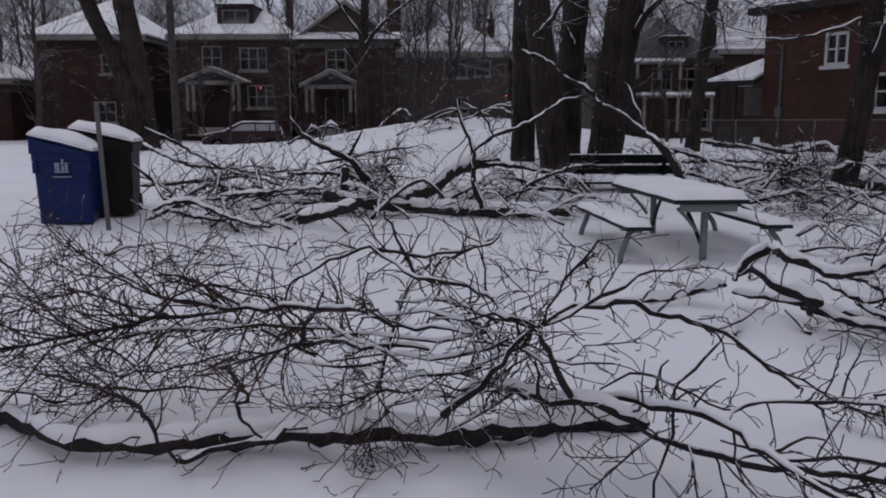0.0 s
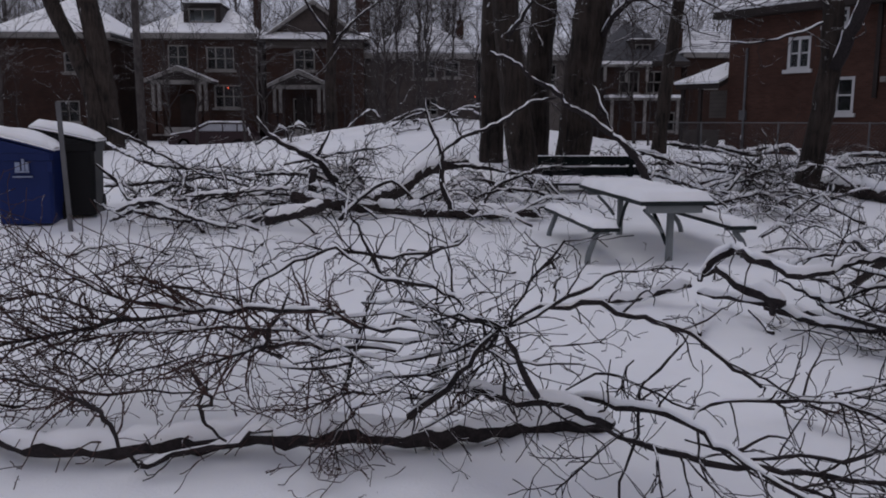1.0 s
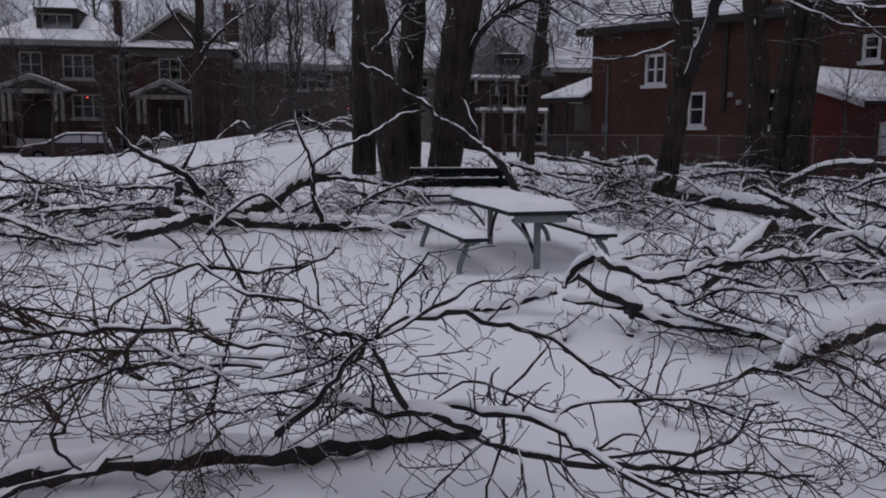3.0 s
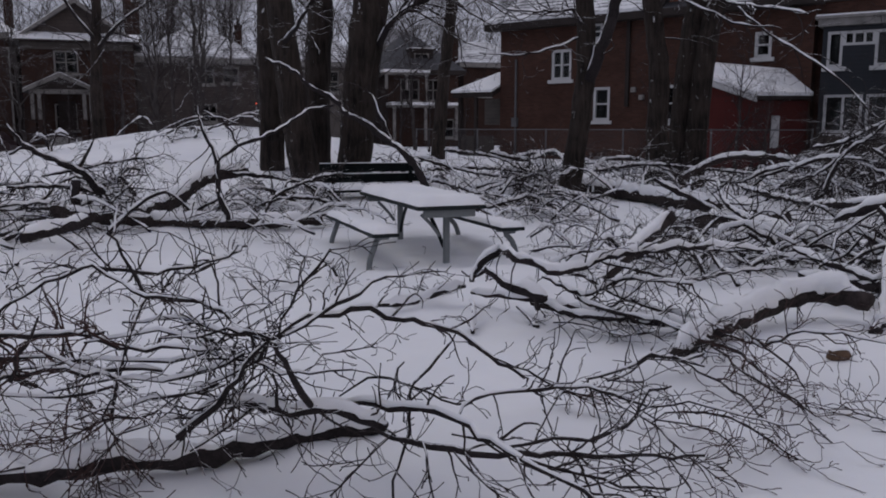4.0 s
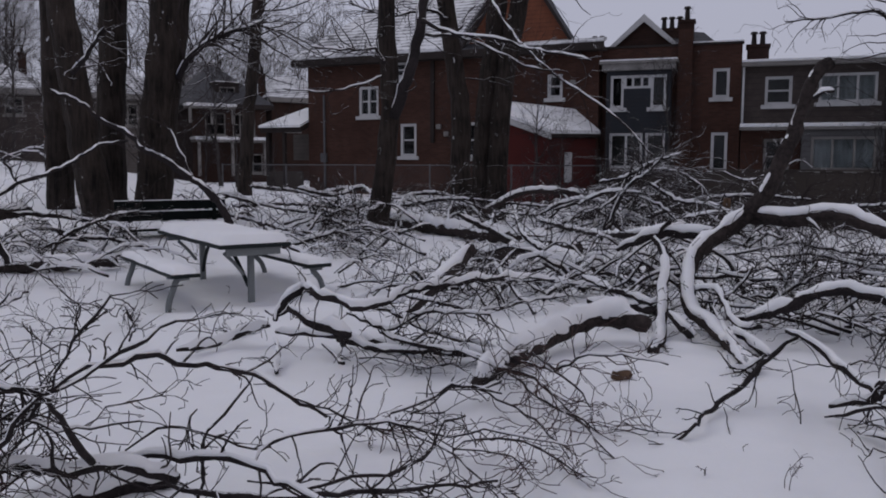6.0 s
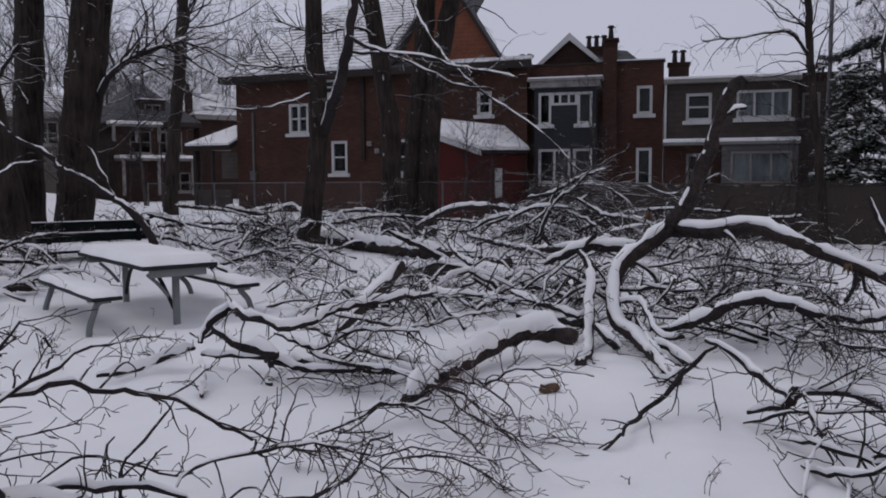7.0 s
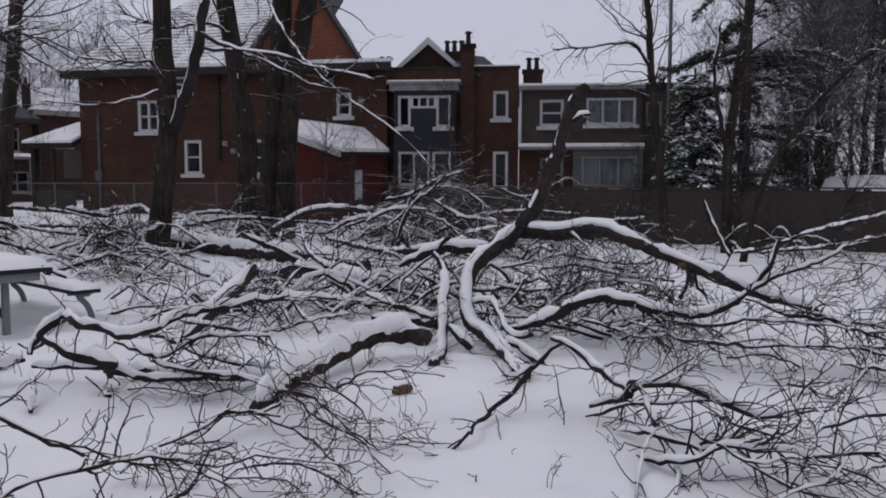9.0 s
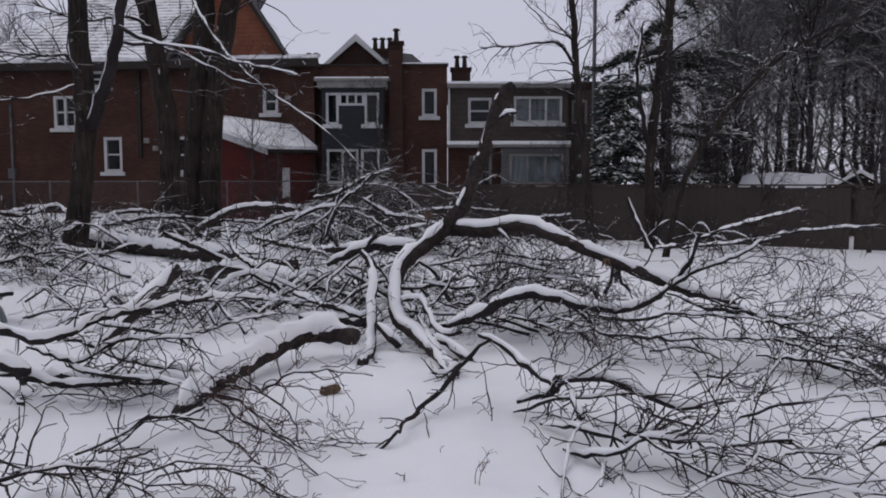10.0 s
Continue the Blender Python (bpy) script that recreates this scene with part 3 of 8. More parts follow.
def porch(house, u0, u1, z0, z_eave, z_top, out=1.8, posts=4, trim=None):
    """A gabled porch with posts, a step and a parapet."""
    trim = trim or CREAM_TRIM
    gable_roof(house, u0, u1, -out, 0.0, z_eave + 0.1, z_top, 0.25, 0.09, face=DARK_TRIM, trim=trim)
    part("beam", boxes((u0, u1, -out, -out + 0.2, z_eave - 0.2, z_eave + 0.045)), trim, house)
    for i in range(posts):
        u = u0 + 0.15 + (u1 - u0 - 0.3) * (i / (posts - 1) if posts > 2 else i)
        if posts == 4:
            u = (u0 + 0.15, u0 + 0.5, u1 - 0.5, u1 - 0.15)[i]
        part("porch_post", boxes((u - 0.09, u + 0.09, -out, -out + 0.18, z0 + 0.9, z_eave - 0.2)), trim, house)
        part("pier", boxes((u - 0.22, u + 0.22, -out - 0.1, -out + 0.3, z0 - 0.4, z0 + 0.9), (u - 0.25, u + 0.25, -out - 0.13, -out + 0.33, z0 + 0.9, z0 + 0.98)), BRICK_DARK, house)
    part("deck", boxes((u0, u1, -out, 0.0, z0 - 0.5, z0)), STONE, house)
    part("front_door", boxes(((u0 + u1) / 2 - 0.45, (u0 + u1) / 2 + 0.45, -0.03, 0.0, z0, z0 + 2.05)), DARK_TRIM, house)


def street_house(x0, x1, y, label, z0=0.2, eave=6.6, top=8.9, mat=None, wins=(), roof="hip", porch_at=None, dormer=None, stacks=(), ridge=0.25, trim=None, band=None, roof_snow=0.1, snow_mat=None):
    mat, trim = mat or BRICK_DARK, trim or CREAM_TRIM
    w = x1 - x0
    house = thing("house", (x0, y, 0), label, "house", "houses along the street")
    shell(house, 0, w, z0 - 1.5, eave, 9.0, mat, [q[:4] for q in wins])
    for q in wins:
        window(house, *q[:4], trim, cols=q[4] if len(q) > 4 else 1, curtain=len(q) > 5)
    if roof == "hip":
        hip_roof(house, 0, w, 0, 9, eave + 0.25, top, 0.45, ridge, roof_snow, None, snow_mat)
    else:
        gable_roof(house, 0, w, 0, 9, eave + 0.1, top, 0.4, 0.1, face=GREY_SHINGLE, trim=trim)
    if porch_at:
        porch(house, *porch_at, trim=trim)
    if dormer:
        u0, u1, a, b = dormer
        part("dormer", wall_bm(u0, u1, a, b, [(u0 + 0.3, u1 - 0.3, a + 0.3, b - 0.2)], 0.2, 1.0), DARK_TRIM, house)
        pieces("dormer", [(u0, u0 + 0.15, 1.21, 4.5, a, b), (u1 - 0.15, u1, 1.21, 4.5, a, b)], DARK_TRIM, house)
        window(house, u0 + 0.3, u1 - 0.3, a + 0.3, b - 0.2, trim, cols=2, y=1.0, sill=False, rail=False)
        r = part("roof", boxes((u0 - 0.08, u1 + 0.08, 0.85, 4.6, b, b + 0.12)), DARK_TRIM, house)
        part("snow_cover", boxes((u0, u1, 0.95, 4.6, b + 0.12, b + 0.19), bevel=0.03), SNOW, r)
    if band:
        part("siding_band", boxes((0.05, w - 0.05, -0.06, -0.004, band[0], band[1])), TAN_SIDING, house)
    for u, yy, a, b in stacks:
        chimney(house, u, yy, a, b, 0.46)
    return house


street_house(-25.3, -18.7, 52, "dark brick house with a snowy pyramid roof", mat=BRICK_DARK, eave=6.5, top=9.4, ridge=0.05,
             wins=[(4.0, 5.2, 4.4, 5.6, 2), (3.4, 4.8, 1.4, 2.7, 2)], porch_at=None)
brown_house = street_house(-16.6, -9.6, 52, "brown brick house with white gabled porch and dormer", eave=6.5, top=9.1, ridge=0.14,
             wins=[(1.6, 2.85, 4.65, 6.1, 2), (3.95, 5.65, 4.6, 6.0, 3), (4.35, 6.1, 2.3, 3.7, 3)], porch_at=(1.0, 4.4, 1.1, 3.85, 4.65),
             dormer=(2.4, 4.7, 7.25, 8.6), stacks=((6.15, 5.5, 6.4, 9.75),))
narrow_house = street_house(-9.0, -3.0, 52, "narrow brick house with dark gabled front and porch", eave=6.5, top=8.75, roof="gable",
             wins=[(1.7, 3.0, 4.6, 5.9, 2), (1.6, 2.8, 1.4, 2.9, 2)], porch_at=(0.6, 3.9, 1.0, 3.6, 4.5), stacks=((5.6, 3.0, 6.0, 9.5),), band=(5.95, 6.35))
# downpipe at the corner, snowy pent roof under the gable
part("downpipe", boxes((7.0, 7.09, -0.12, -0.03, 0.2, 5.9), (6.7, 7.09, -0.12, -0.03, 5.9, 6.0)), CREAM_TRIM, brown_house, "pale downpipe")
pent = part("pent_roof", slab(bmesh.new(), [(-0.4, -0.75, 6.42), (6.4, -0.75, 6.42), (6.4, -0.07, 6.78), (-0.4, -0.07, 6.78)], 0.1), DARK_TRIM, narrow_house)
part("snow_cover", slab(bmesh.new(), [(-0.4, -0.78, 6.52), (6.4, -0.78, 6.52), (6.4, -0.07, 6.9), (-0.4, -0.07, 6.9)], 0.09), SNOW, pent, "white snow lying on the pent roof")
street_house(-2.95, 4.2, 53.2, "grey shingled house behind bare trees", snow_mat=SNOW_THIN, eave=5.5, top=8.1, mat=GREY_SHINGLE, ridge=0.1,
             wins=[(3.0, 4.5, 4.2, 5.4, 3), (3.2, 4.6, 1.9, 3.0, 3), (5.0, 6.0, 4.3, 5.3, 1)], stacks=((-0.1, 3.5, 5, 9.3), (6.3, 5, 6, 8.3)))
street_house(4.8, 11.0, 55, "pale sided house half hidden by trunks", snow_mat=SNOW_THIN, eave=5.6, top=8.6, mat=TAN_SIDING, ridge=0.2, wins=[(0.8, 1.9, 3.9, 5.3, 2), (3.6, 4.8, 3.9, 5.3, 2)])
street_house(13.4, 18.6, 57, "brick house with stacked snowy porches and bay windows", eave=5.4, top=8.6, ridge=0.15, roof_snow=0.0,
             wins=[(0.9, 2.3, 3.5, 5.0, 2), (2.8, 4.4, 3.5, 5.0, 3), (3.5, 4.9, 0.9, 2.2, 2)], dormer=(1.9, 3.6, 5.9, 7.1))
street_house(20.0, 25.5, 60, "brick house with snowy roof in the distance", snow_mat=SNOW_THIN, eave=6.2, top=8.4, ridge=0.3, wins=[(1.0, 2.2, 4.0, 5.3, 2), (3.2, 4.3, 4.0, 5.3, 2)], stacks=((-0.4, 1, 5, 8.2),))
street_house(-36.5, -27.6, 53, "dark brick house with snowy hipped roof", eave=3.9, top=5.6, ridge=0.2, wins=[(5.6, 7.0, 2.2, 3.3, 2), (6.2, 7.6, 0.6, 1.7, 2)])

# snowy porch roofs of the house behind the large trunks
for a, b, zz, d in ((13.3, 18.2, 3.0, 1.6), (12.9, 16.2, 5.25, 1.0)):
    canopy = thing("porch_canopy", (a, 57, zz), "flat porch canopy topped with snow", "canopy")
    part("board", boxes((0, b - a, -d, 0, 0, 0.14)), CREAM_TRIM, canopy)
    part("snow_cover", boxes((-0.05, b - a + 0.05, -d - 0.05, 0, 0.14, 0.34), bevel=0.05), SNOW, canopy)
    for u in (0.2, (b - a) / 2, b - a - 0.2):
        part("porch_post", boxes((u - 0.09, u + 0.09, -d + 0.05, -d + 0.23, -2.3 if zz < 4 else -1.0, 0)), CREAM_TRIM, canopy)

tower = thing("apartment_tower", (57.0, 235, 0), "pale concrete high-rise far away", "tower block")
pieces("wall", [(-7.0, 7.0, 0, 12, -5, 28.2)], CONCRETE, tower)
part("parapet", boxes((-5.4, 5.4, 1, 11, 28.2, 30.0)), CONCRETE, tower)
for i in range(6):
    part("window", boxes((-6.6, 6.6, -0.1, 0.05, 5 + i * 3.8, 6.4 + i * 3.8)), STONE, tower)

# ---- brick house beside the park ----
bh = thing("house", (13.26, 34.5, 0), "red brick house with snowy roof and orange shingled gable", "house", turn=math.degrees(math.atan2(23.8 - 34.5, 20.71 - 13.26)))
HW = [(2.6, 3.55, 3.55, 4.8), (4.6, 5.35, 1.85, 3.2), (4.05, 4.95, 5.1, 5.75), (7.5, 8.2, 1.8, 3.2), (11.0, 11.6, 4.05, 4.95)]
shell(bh, 0, 13.0, -1.0, 6.0, 9.0, BRICK, HW)
for i, q in enumerate(HW):
    window(bh, *q, WHITE_TRIM, cols=2 if i == 0 else 1, w=0.11)
ev = 6.0
roof = part("roof", slab(slab(bmesh.new(), [(-0.5, -0.5, ev), (9.9, -0.5, ev), (9.9, 4.5, ev + 3.6), (2.6, 4.5, ev + 3.6)], 0.18), [(-0.5, -0.5, ev), (2.6, 4.5, ev + 3.6), (-0.5, 9.5, ev)], 0.18), ROOF, bh)
part("snow_cover", slab(slab(bmesh.new(), [(-0.5, -0.5, ev + 0.13), (7.2, -0.5, ev + 0.13), (7.2, 4.5, ev + 3.73), (2.6, 4.5, ev + 3.73)], 0.12), [(9.9, -0.55, ev + 0.1), (13.3, -0.55, ev + 0.1), (13.3, -0.13, ev + 0.22), (9.9, -0.13, ev + 0.22)], 0.12), SNOW_THIN, roof, "thin snow with shingle courses showing through")
part("eave", boxes((-0.5, 13.3, -0.56, -0.5, ev - 0.28, ev), (-0.5, 13.3, -0.5, 0.0, ev - 0.28, ev - 0.2)), DARK_TRIM, bh)
gable_roof(bh, 7.5, 12.1, -0.12, 0.5, ev + 0.02, 9.6, 0.25, 0.0, face=BRICK_ORANGE, trim=DARK_TRIM)
part("downspout", boxes((0.82, 0.9, -0.09, -0.02, 0.3, 4.5)), STEEL, bh)
part("downspout", boxes((6.05, 6.2, -0.12, -0.02, 2.4, 6.0)), DARK_TRIM, bh)
part("meter_box", boxes((0.7, 0.98, -0.16, -0.01, 1.6, 2.0), bevel=0.02), STEEL, bh)
for u, zz in ((6.3, 2.95), (6.65, 2.65), (10.7, 5.3), (11.9, 4.5)):
    part("vent", boxes((u, u + 0.22, -0.14, -0.01, zz, zz + 0.2), bevel=0.03), CREAM_TRIM, bh)
# side porch
part("porch_roof", slab(bmesh.new(), [(-2.2, -0.6, 3.1), (0.0, -0.6, 3.1), (0.0, 1.6, 4.0), (-1.2, 1.6, 4.0)], 0.2), DARK_TRIM, bh)
part("snow_cover", slab(bmesh.new(), [(-2.25, -0.65, 3.22), (0.0, -0.65, 3.22), (0.0, 1.6, 4.12), (-1.2, 1.6, 4.12)], 0.1), SNOW, bh, "white snow on the porch roof")
for u in (-1.9, -1.0):
    part("porch_post", boxes((u - 0.07, u + 0.07, -0.5, -0.36, -0.5, 2.9)), DARK_TRIM, bh)
part("porch_wall", boxes((-1.9, -0.05, 1.5, 1.6, 1.7, 2.9)), TAN_SIDING, bh)
part("porch_wall", boxes((-2.0, -0.05, -0.45, -0.35, -0.5, 1.2)), FENCE_WOOD, bh)
# red annex reaching out from the wall
part("annex_wall", prism(bmesh.new(), [(10.3, -1), (12.37, -1), (12.37, 2.45), (10.9, 3.02), (10.3, 3.2)], -4.0, -3.85), RED_PAINT, bh)
part("annex_wall", prism(bmesh.new(), [(10.3, -1), (10.45, -1), (10.45, 3.0), (10.3, 3.0)], -3.84, -0.01), RED_PAINT, bh)
side = bmesh.new()
lo = [side.verts.new(p) for p in ((12.37, -3.84, -1), (12.95, -0.01, -1), (12.95, -0.01, 2.5), (12.37, -3.84, 2.4))]
hi = [side.verts.new((v.co.x - 0.15, v.co.y, v.co.z)) for v in lo]
side.faces.new(lo), side.faces.new(hi[::-1])
for a in range(4):
    side.faces.new((lo[a], hi[a], hi[(a + 1) % 4], lo[(a + 1) % 4]))
part("annex_wall", side, RED_PAINT, bh)
part("bargeboard", prism(bmesh.new(), [(10.2, 3.36), (10.2, 3.18), (12.5, 2.36), (12.5, 2.54)], -4.22, -4.12), WHITE_TRIM, bh)
door = part("hatch", boxes((-0.28, 0.28, -0.03, 0.0, 0.9, 1.95)), WHITE_TRIM, bh)
door.matrix_basis = pose(12.60, -2.5, 0, 0, 0, 81.5)
for nm, lift, tk, mt in (("annex_roof", 0.0, 0.12, DARK_TRIM), ("snow_cover", 0.13, 0.12, SNOW)):
    bm = bmesh.new()
    for tri in (((10.2, -4.15, 3.36), (12.5, -4.15, 2.54), (13.1, 0.0, 2.66)), ((10.2, -4.15, 3.36), (13.1, 0.0, 2.66), (12.1, 0.0, 3.5)), ((10.2, -4.15, 3.36), (12.1, 0.0, 3.5), (9.55, 0.0, 3.85))):
        slab(bm, [(p[0], p[1], p[2] + lift) for p in tri], tk)
    bmesh.ops.remove_doubles(bm, verts=bm.verts, dist=0.001)
    part(nm, bm, mt, bh, "white snow on the annex roof" if lift else "")

# ---- terrace with slate-blue bay ----
turn2 = math.degrees(math.atan2(16.8 - 24.18, 27.38 - 21.04))
th = thing("house", (21.04, 24.18, 0), "brick terrace house with slate-blue bay and white trim", "house", "terrace houses", turn=turn2)
TW = [(4.08, 4.65, 3.95, 5.0), (4.08, 4.65, 1.3, 2.7)]
part("wall", wall_bm(-0.8, 5.05, -1, 5.85, TW), BRICK, th)
pieces("wall", [(-0.8, -0.52, 0.285, 8, -1, 5.85), (4.77, 5.05, 0.285, 8, -1, 5.85), (-0.8, 5.05, 8.005, 8.2, -1, 5.85)], BRICK, th)
part("roof_deck", boxes((-0.5, 4.75, 0.3, 8, 5.5, 5.6)), ROOF, th)
# Dark sheet added behind the windows, its colour standing for room shade.
part("room_shade_panel", boxes((-0.5, 4.75, 1.2, 1.3, -1, 5.45)), ROOM_SHADE, th)
for q in TW:
    window(th, *q, WHITE_TRIM, w=0.1, rail=False)
part("coping", boxes((-0.85, 5.1, -0.05, 0.3, 5.853, 5.93)), DARK_TRIM, th)
part("coping_snow", boxes((2.9, 5.1, -0.05, 0.3, 5.933, 5.98)), SNOW, th)
part("pilaster", boxes((2.85, 3.35, -0.3, -0.003, -1, 6.4)), BRICK, th)
chimney(th, 3.1, 0.3, 5.95, 6.7, 0.5, BRICK_DARK, 1)
chimney(th, 5.6, 1.5, 4.8, 5.85, 0.75, BRICK_DARK, 2)
chimney(th, 2.4, 2.6, 6.2, 6.75, 0.9, BRICK_DARK, 3)
chimney(th, -0.55, 3.0, 5.0, 6.2, 0.55, BRICK_DARK, 2)
gable_roof(th, 0.35, 2.75, 0.4, 5.0, 5.95, 7.05, 0.15, 0.04, face=BRICK_DARK)
part("roof", slab(bmesh.new(), [(2.85, 1.2, 5.95), (4.3, 1.2, 5.95), (3.6, 3.0, 6.75), (1.6, 3.0, 7.0)], 0.12), ROOF, th)
# bay
BW = [(0.5, 0.98, 3.6, 4.78), (0.98, 1.95, 4.3, 4.78), (1.95, 2.5, 3.6, 4.78), (0.5, 1.7, 1.4, 2.68), (1.8, 2.5, 1.4, 2.68)]
part("bay", wall_bm(0.35, 2.65, -1, 4.95, BW, 0.15, -0.7), BLUE_GREY, th)
pieces("bay", [(0.35, 0.5, -0.54, -0.01, -1, 4.95), (2.5, 2.65, -0.54, -0.01, -1, 4.95)], BLUE_GREY, th)
for i, q in enumerate(BW):
    window(th, *q, WHITE_TRIM, cols=(1, 3, 1, 2, 1)[i], y=-0.7, rail=False, sill=i != 1, w=0.09)
part("cornice", boxes((0.2, 2.8, -0.85, -0.005, 4.955, 5.2), (0.1, 2.9, -0.95, -0.005, 5.2, 5.28)), STONE, th)
# Added dark sheet: painted shade that hides the lit brick behind the bay.
part("room_shade_panel", boxes((0.52, 2.48, -0.42, -0.38, -1, 4.9)), ROOM_SHADE, th)
part("snow_cover", boxes((0.12, 2.88, -0.93, -0.006, 5.283, 5.34), bevel=0.02), SNOW, th)

gh = thing("house", (21.04, 24.18, 0), "grey-brown shingled flat-roofed house with white windows", "house", "terrace houses", turn=turn2)
UP = [(5.85, 6.75, 3.65, 4.65), (7.6, 9.45, 3.7, 4.7)]
LO = [(5.88, 6.76, 1.2, 2.45), (7.4, 9.45, 1.35, 2.5)]
part("wall", wall_bm(5.1, 9.66, 2.95, 5.0, UP, 0.25, -0.02), GREY_SHINGLE, gh)
part("wall", wall_bm(5.1, 7.1, -1, 2.75, LO[:1], 0.25, -0.02), BRICK, gh)
part("wall", wall_bm(7.1, 9.66, -1, 2.75, LO[1:], 0.25, -0.5), GREY_SIDING, gh)
pieces("wall", [(5.1, 5.3, 0.24, 7, -1, 5.0), (9.46, 9.66, 0.24, 7, -1, 5.0), (9.664, 11.4, 0.6, 7, -1, 5.0)], GREY_SHINGLE, gh)
part("roof", boxes((5.05, 9.75, -0.3, 7, 5.004, 5.14)), CREAM_TRIM, gh)
part("snow_cover", boxes((5.05, 9.75, -0.3, 7, 5.144, 5.24), bevel=0.03), SNOW, gh)
part("ledge", boxes((5.05, 9.7, -0.65, -0.02, 2.754, 2.84)), CREAM_TRIM, gh)
part("ledge_snow", boxes((5.05, 9.7, -0.65, -0.022, 2.844, 2.98), bevel=0.03), SNOW, gh)
part("parapet", boxes((9.4, 11.5, 0.55, 0.8, 5.0, 5.32)), BRICK_DARK, gh)
# Same added dark sheet, room shade put into its colour.
part("room_shade_panel", boxes((5.3, 9.4, 1.0, 1.1, -1, 4.95)), ROOM_SHADE, gh)
part("downspout", boxes((5.08, 5.16, -0.12, -0.03, 2.98, 5.0)), WHITE_TRIM, gh)
part("side_window", ring_bm(9.9, 10.5, 3.7, 4.6, 0.08, 0.52, 0.6), CREAM_TRIM, gh)
part("side_window", ring_bm(10.7, 11.2, 3.7, 4.6, 0.08, 0.52, 0.6), CREAM_TRIM, gh)
window(gh, *UP[0], WHITE_TRIM, y=-0.02, w=0.1)
window(gh, *UP[1], WHITE_TRIM, cols=3, y=-0.02, rail=False, curtain=True, w=0.09)
window(gh, *LO[0], CREAM_TRIM, y=-0.02, w=0.1)
window(gh, *LO[1], CREAM_TRIM, cols=3, y=-0.5, rail=False, curtain=True, w=0.09)


# ---- fences ----
def run(a, b):
    d = math.hypot(b[0] - a[0], b[1] - a[1])
    return d, math.degrees(math.atan2(b[1] - a[1], b[0] - a[0]))


def wire_fence(a, b, top):
    d, turn = run(a, b)
    f = thing("wire_fence", (*a, 0), "dull chain-link fence on steel posts", "fence", turn=turn)
    k = int(d / 2.6)
    for i in range(k + 1):
        v, q = tube(np.array([[d * i / k, 0, -0.2], [d * i / k, 0, top]]), np.array([0.028, 0.028]), 8)
        part("post", quad_mesh("post", v, q, STEEL), None, f)
    v, q = tube(np.array([[0, 0, top - 0.03], [d, 0, top - 0.03]]), np.array([0.02, 0.02]), 6)
    part("top_rail", quad_mesh("top_rail", v, q, STEEL), None, f)
    wires, n = [], int(d / 0.12)
    h = top - 0.15
    for i in range(-int(h / 0.12), n):
        for s in (1, -1):
            x0, x1 = (i * 0.12, i * 0.12 + h) if s > 0 else (i * 0.12 + h, i * 0.12)
            z0, z1 = 0.1, 0.1 + h
            if min(x0, x1) < 0 or max(x0, x1) > d:
                continue
            wires.append(tube(np.array([[x0, 0.004 * s, z0], [x1, 0.004 * s, z1]]), np.array([0.0032, 0.0032]), 3, closed=False))
    part("mesh", join_tubes("mesh", wires, STEEL), None, f, kind="stuff")
    return f


def board_fence(a, b, top, seed):
    rng = random.Random(seed)
    d, turn = run(a, b)
    f = thing("board_fence", (*a, 0), "tall brown close-boarded fence", "fence", turn=turn)
    k = int(d / 0.15)
    pats = [mesh_of("board", boxes((0, 0.149, 0, 0.022, -0.3, top + dz), bevel=0.003), FENCE_WOOD) for dz in (0, -0.015, 0.012, -0.03)]
    for i in range(k):
        o = part("board", rng.choice(pats), None, f)
        o.location = (i * 0.15, rng.uniform(-0.006, 0.006), 0)
    for i in range(int(d / 2.4) + 1):
        part("post", boxes((i * 2.4 - 0.05, i * 2.4 + 0.05, 0.03, 0.13, -0.3, top + 0.02)), FENCE_WOOD, f)
    part("rail", boxes((0, d, 0.032, 0.07, top - 0.25, top - 0.16)), FENCE_WOOD, f)
    part("cap", boxes((0, d, -0.03, 0.06, top + 0.014, top + 0.05)), FENCE_WOOD, f)
    return f


wire_fence((8.6, 31.5), (17.2, 19.6), 1.52)
board_fence((17.2, 19.4), (19.55, 4.6), 1.36, 3)
board_fence((19.55, 4.6), (21.0, -9.0), 1.32, 4)


# ---- standing trees ----
def trunk_mesh(path, radii, sides, seed, rough=0.07, flare=0.22):
    """A furrowed trunk with a flared foot."""
    rng = np.random.default_rng(seed)
    n = len(path)
    v, q = tube(path, radii, sides, closed=True)
    v = v.reshape(n + 2, sides, 3)
    c = v.mean(axis=1, keepdims=True)
    a = np.arange(sides) * 2 * np.pi / sides
    ridge = sum(rng.uniform(0.3, 1) * np.sin(a * k + rng.uniform(0, 6.28)) for k in (3, 5, 8, 13)) * rough * 0.5
    wob = rng.normal(0, rough * 0.35, (n + 2, sides))
    s = np.linspace(0, 1, n + 2)
    foot = flare * np.exp(-s * 14)[:, None] * (1 + 0.5 * np.sin(a * 4 + seed))[None, :]
    v = c + (v - c) * (1 + ridge[None, :] + wob + foot)[:, :, None]
    return v.reshape(-1, 3), q


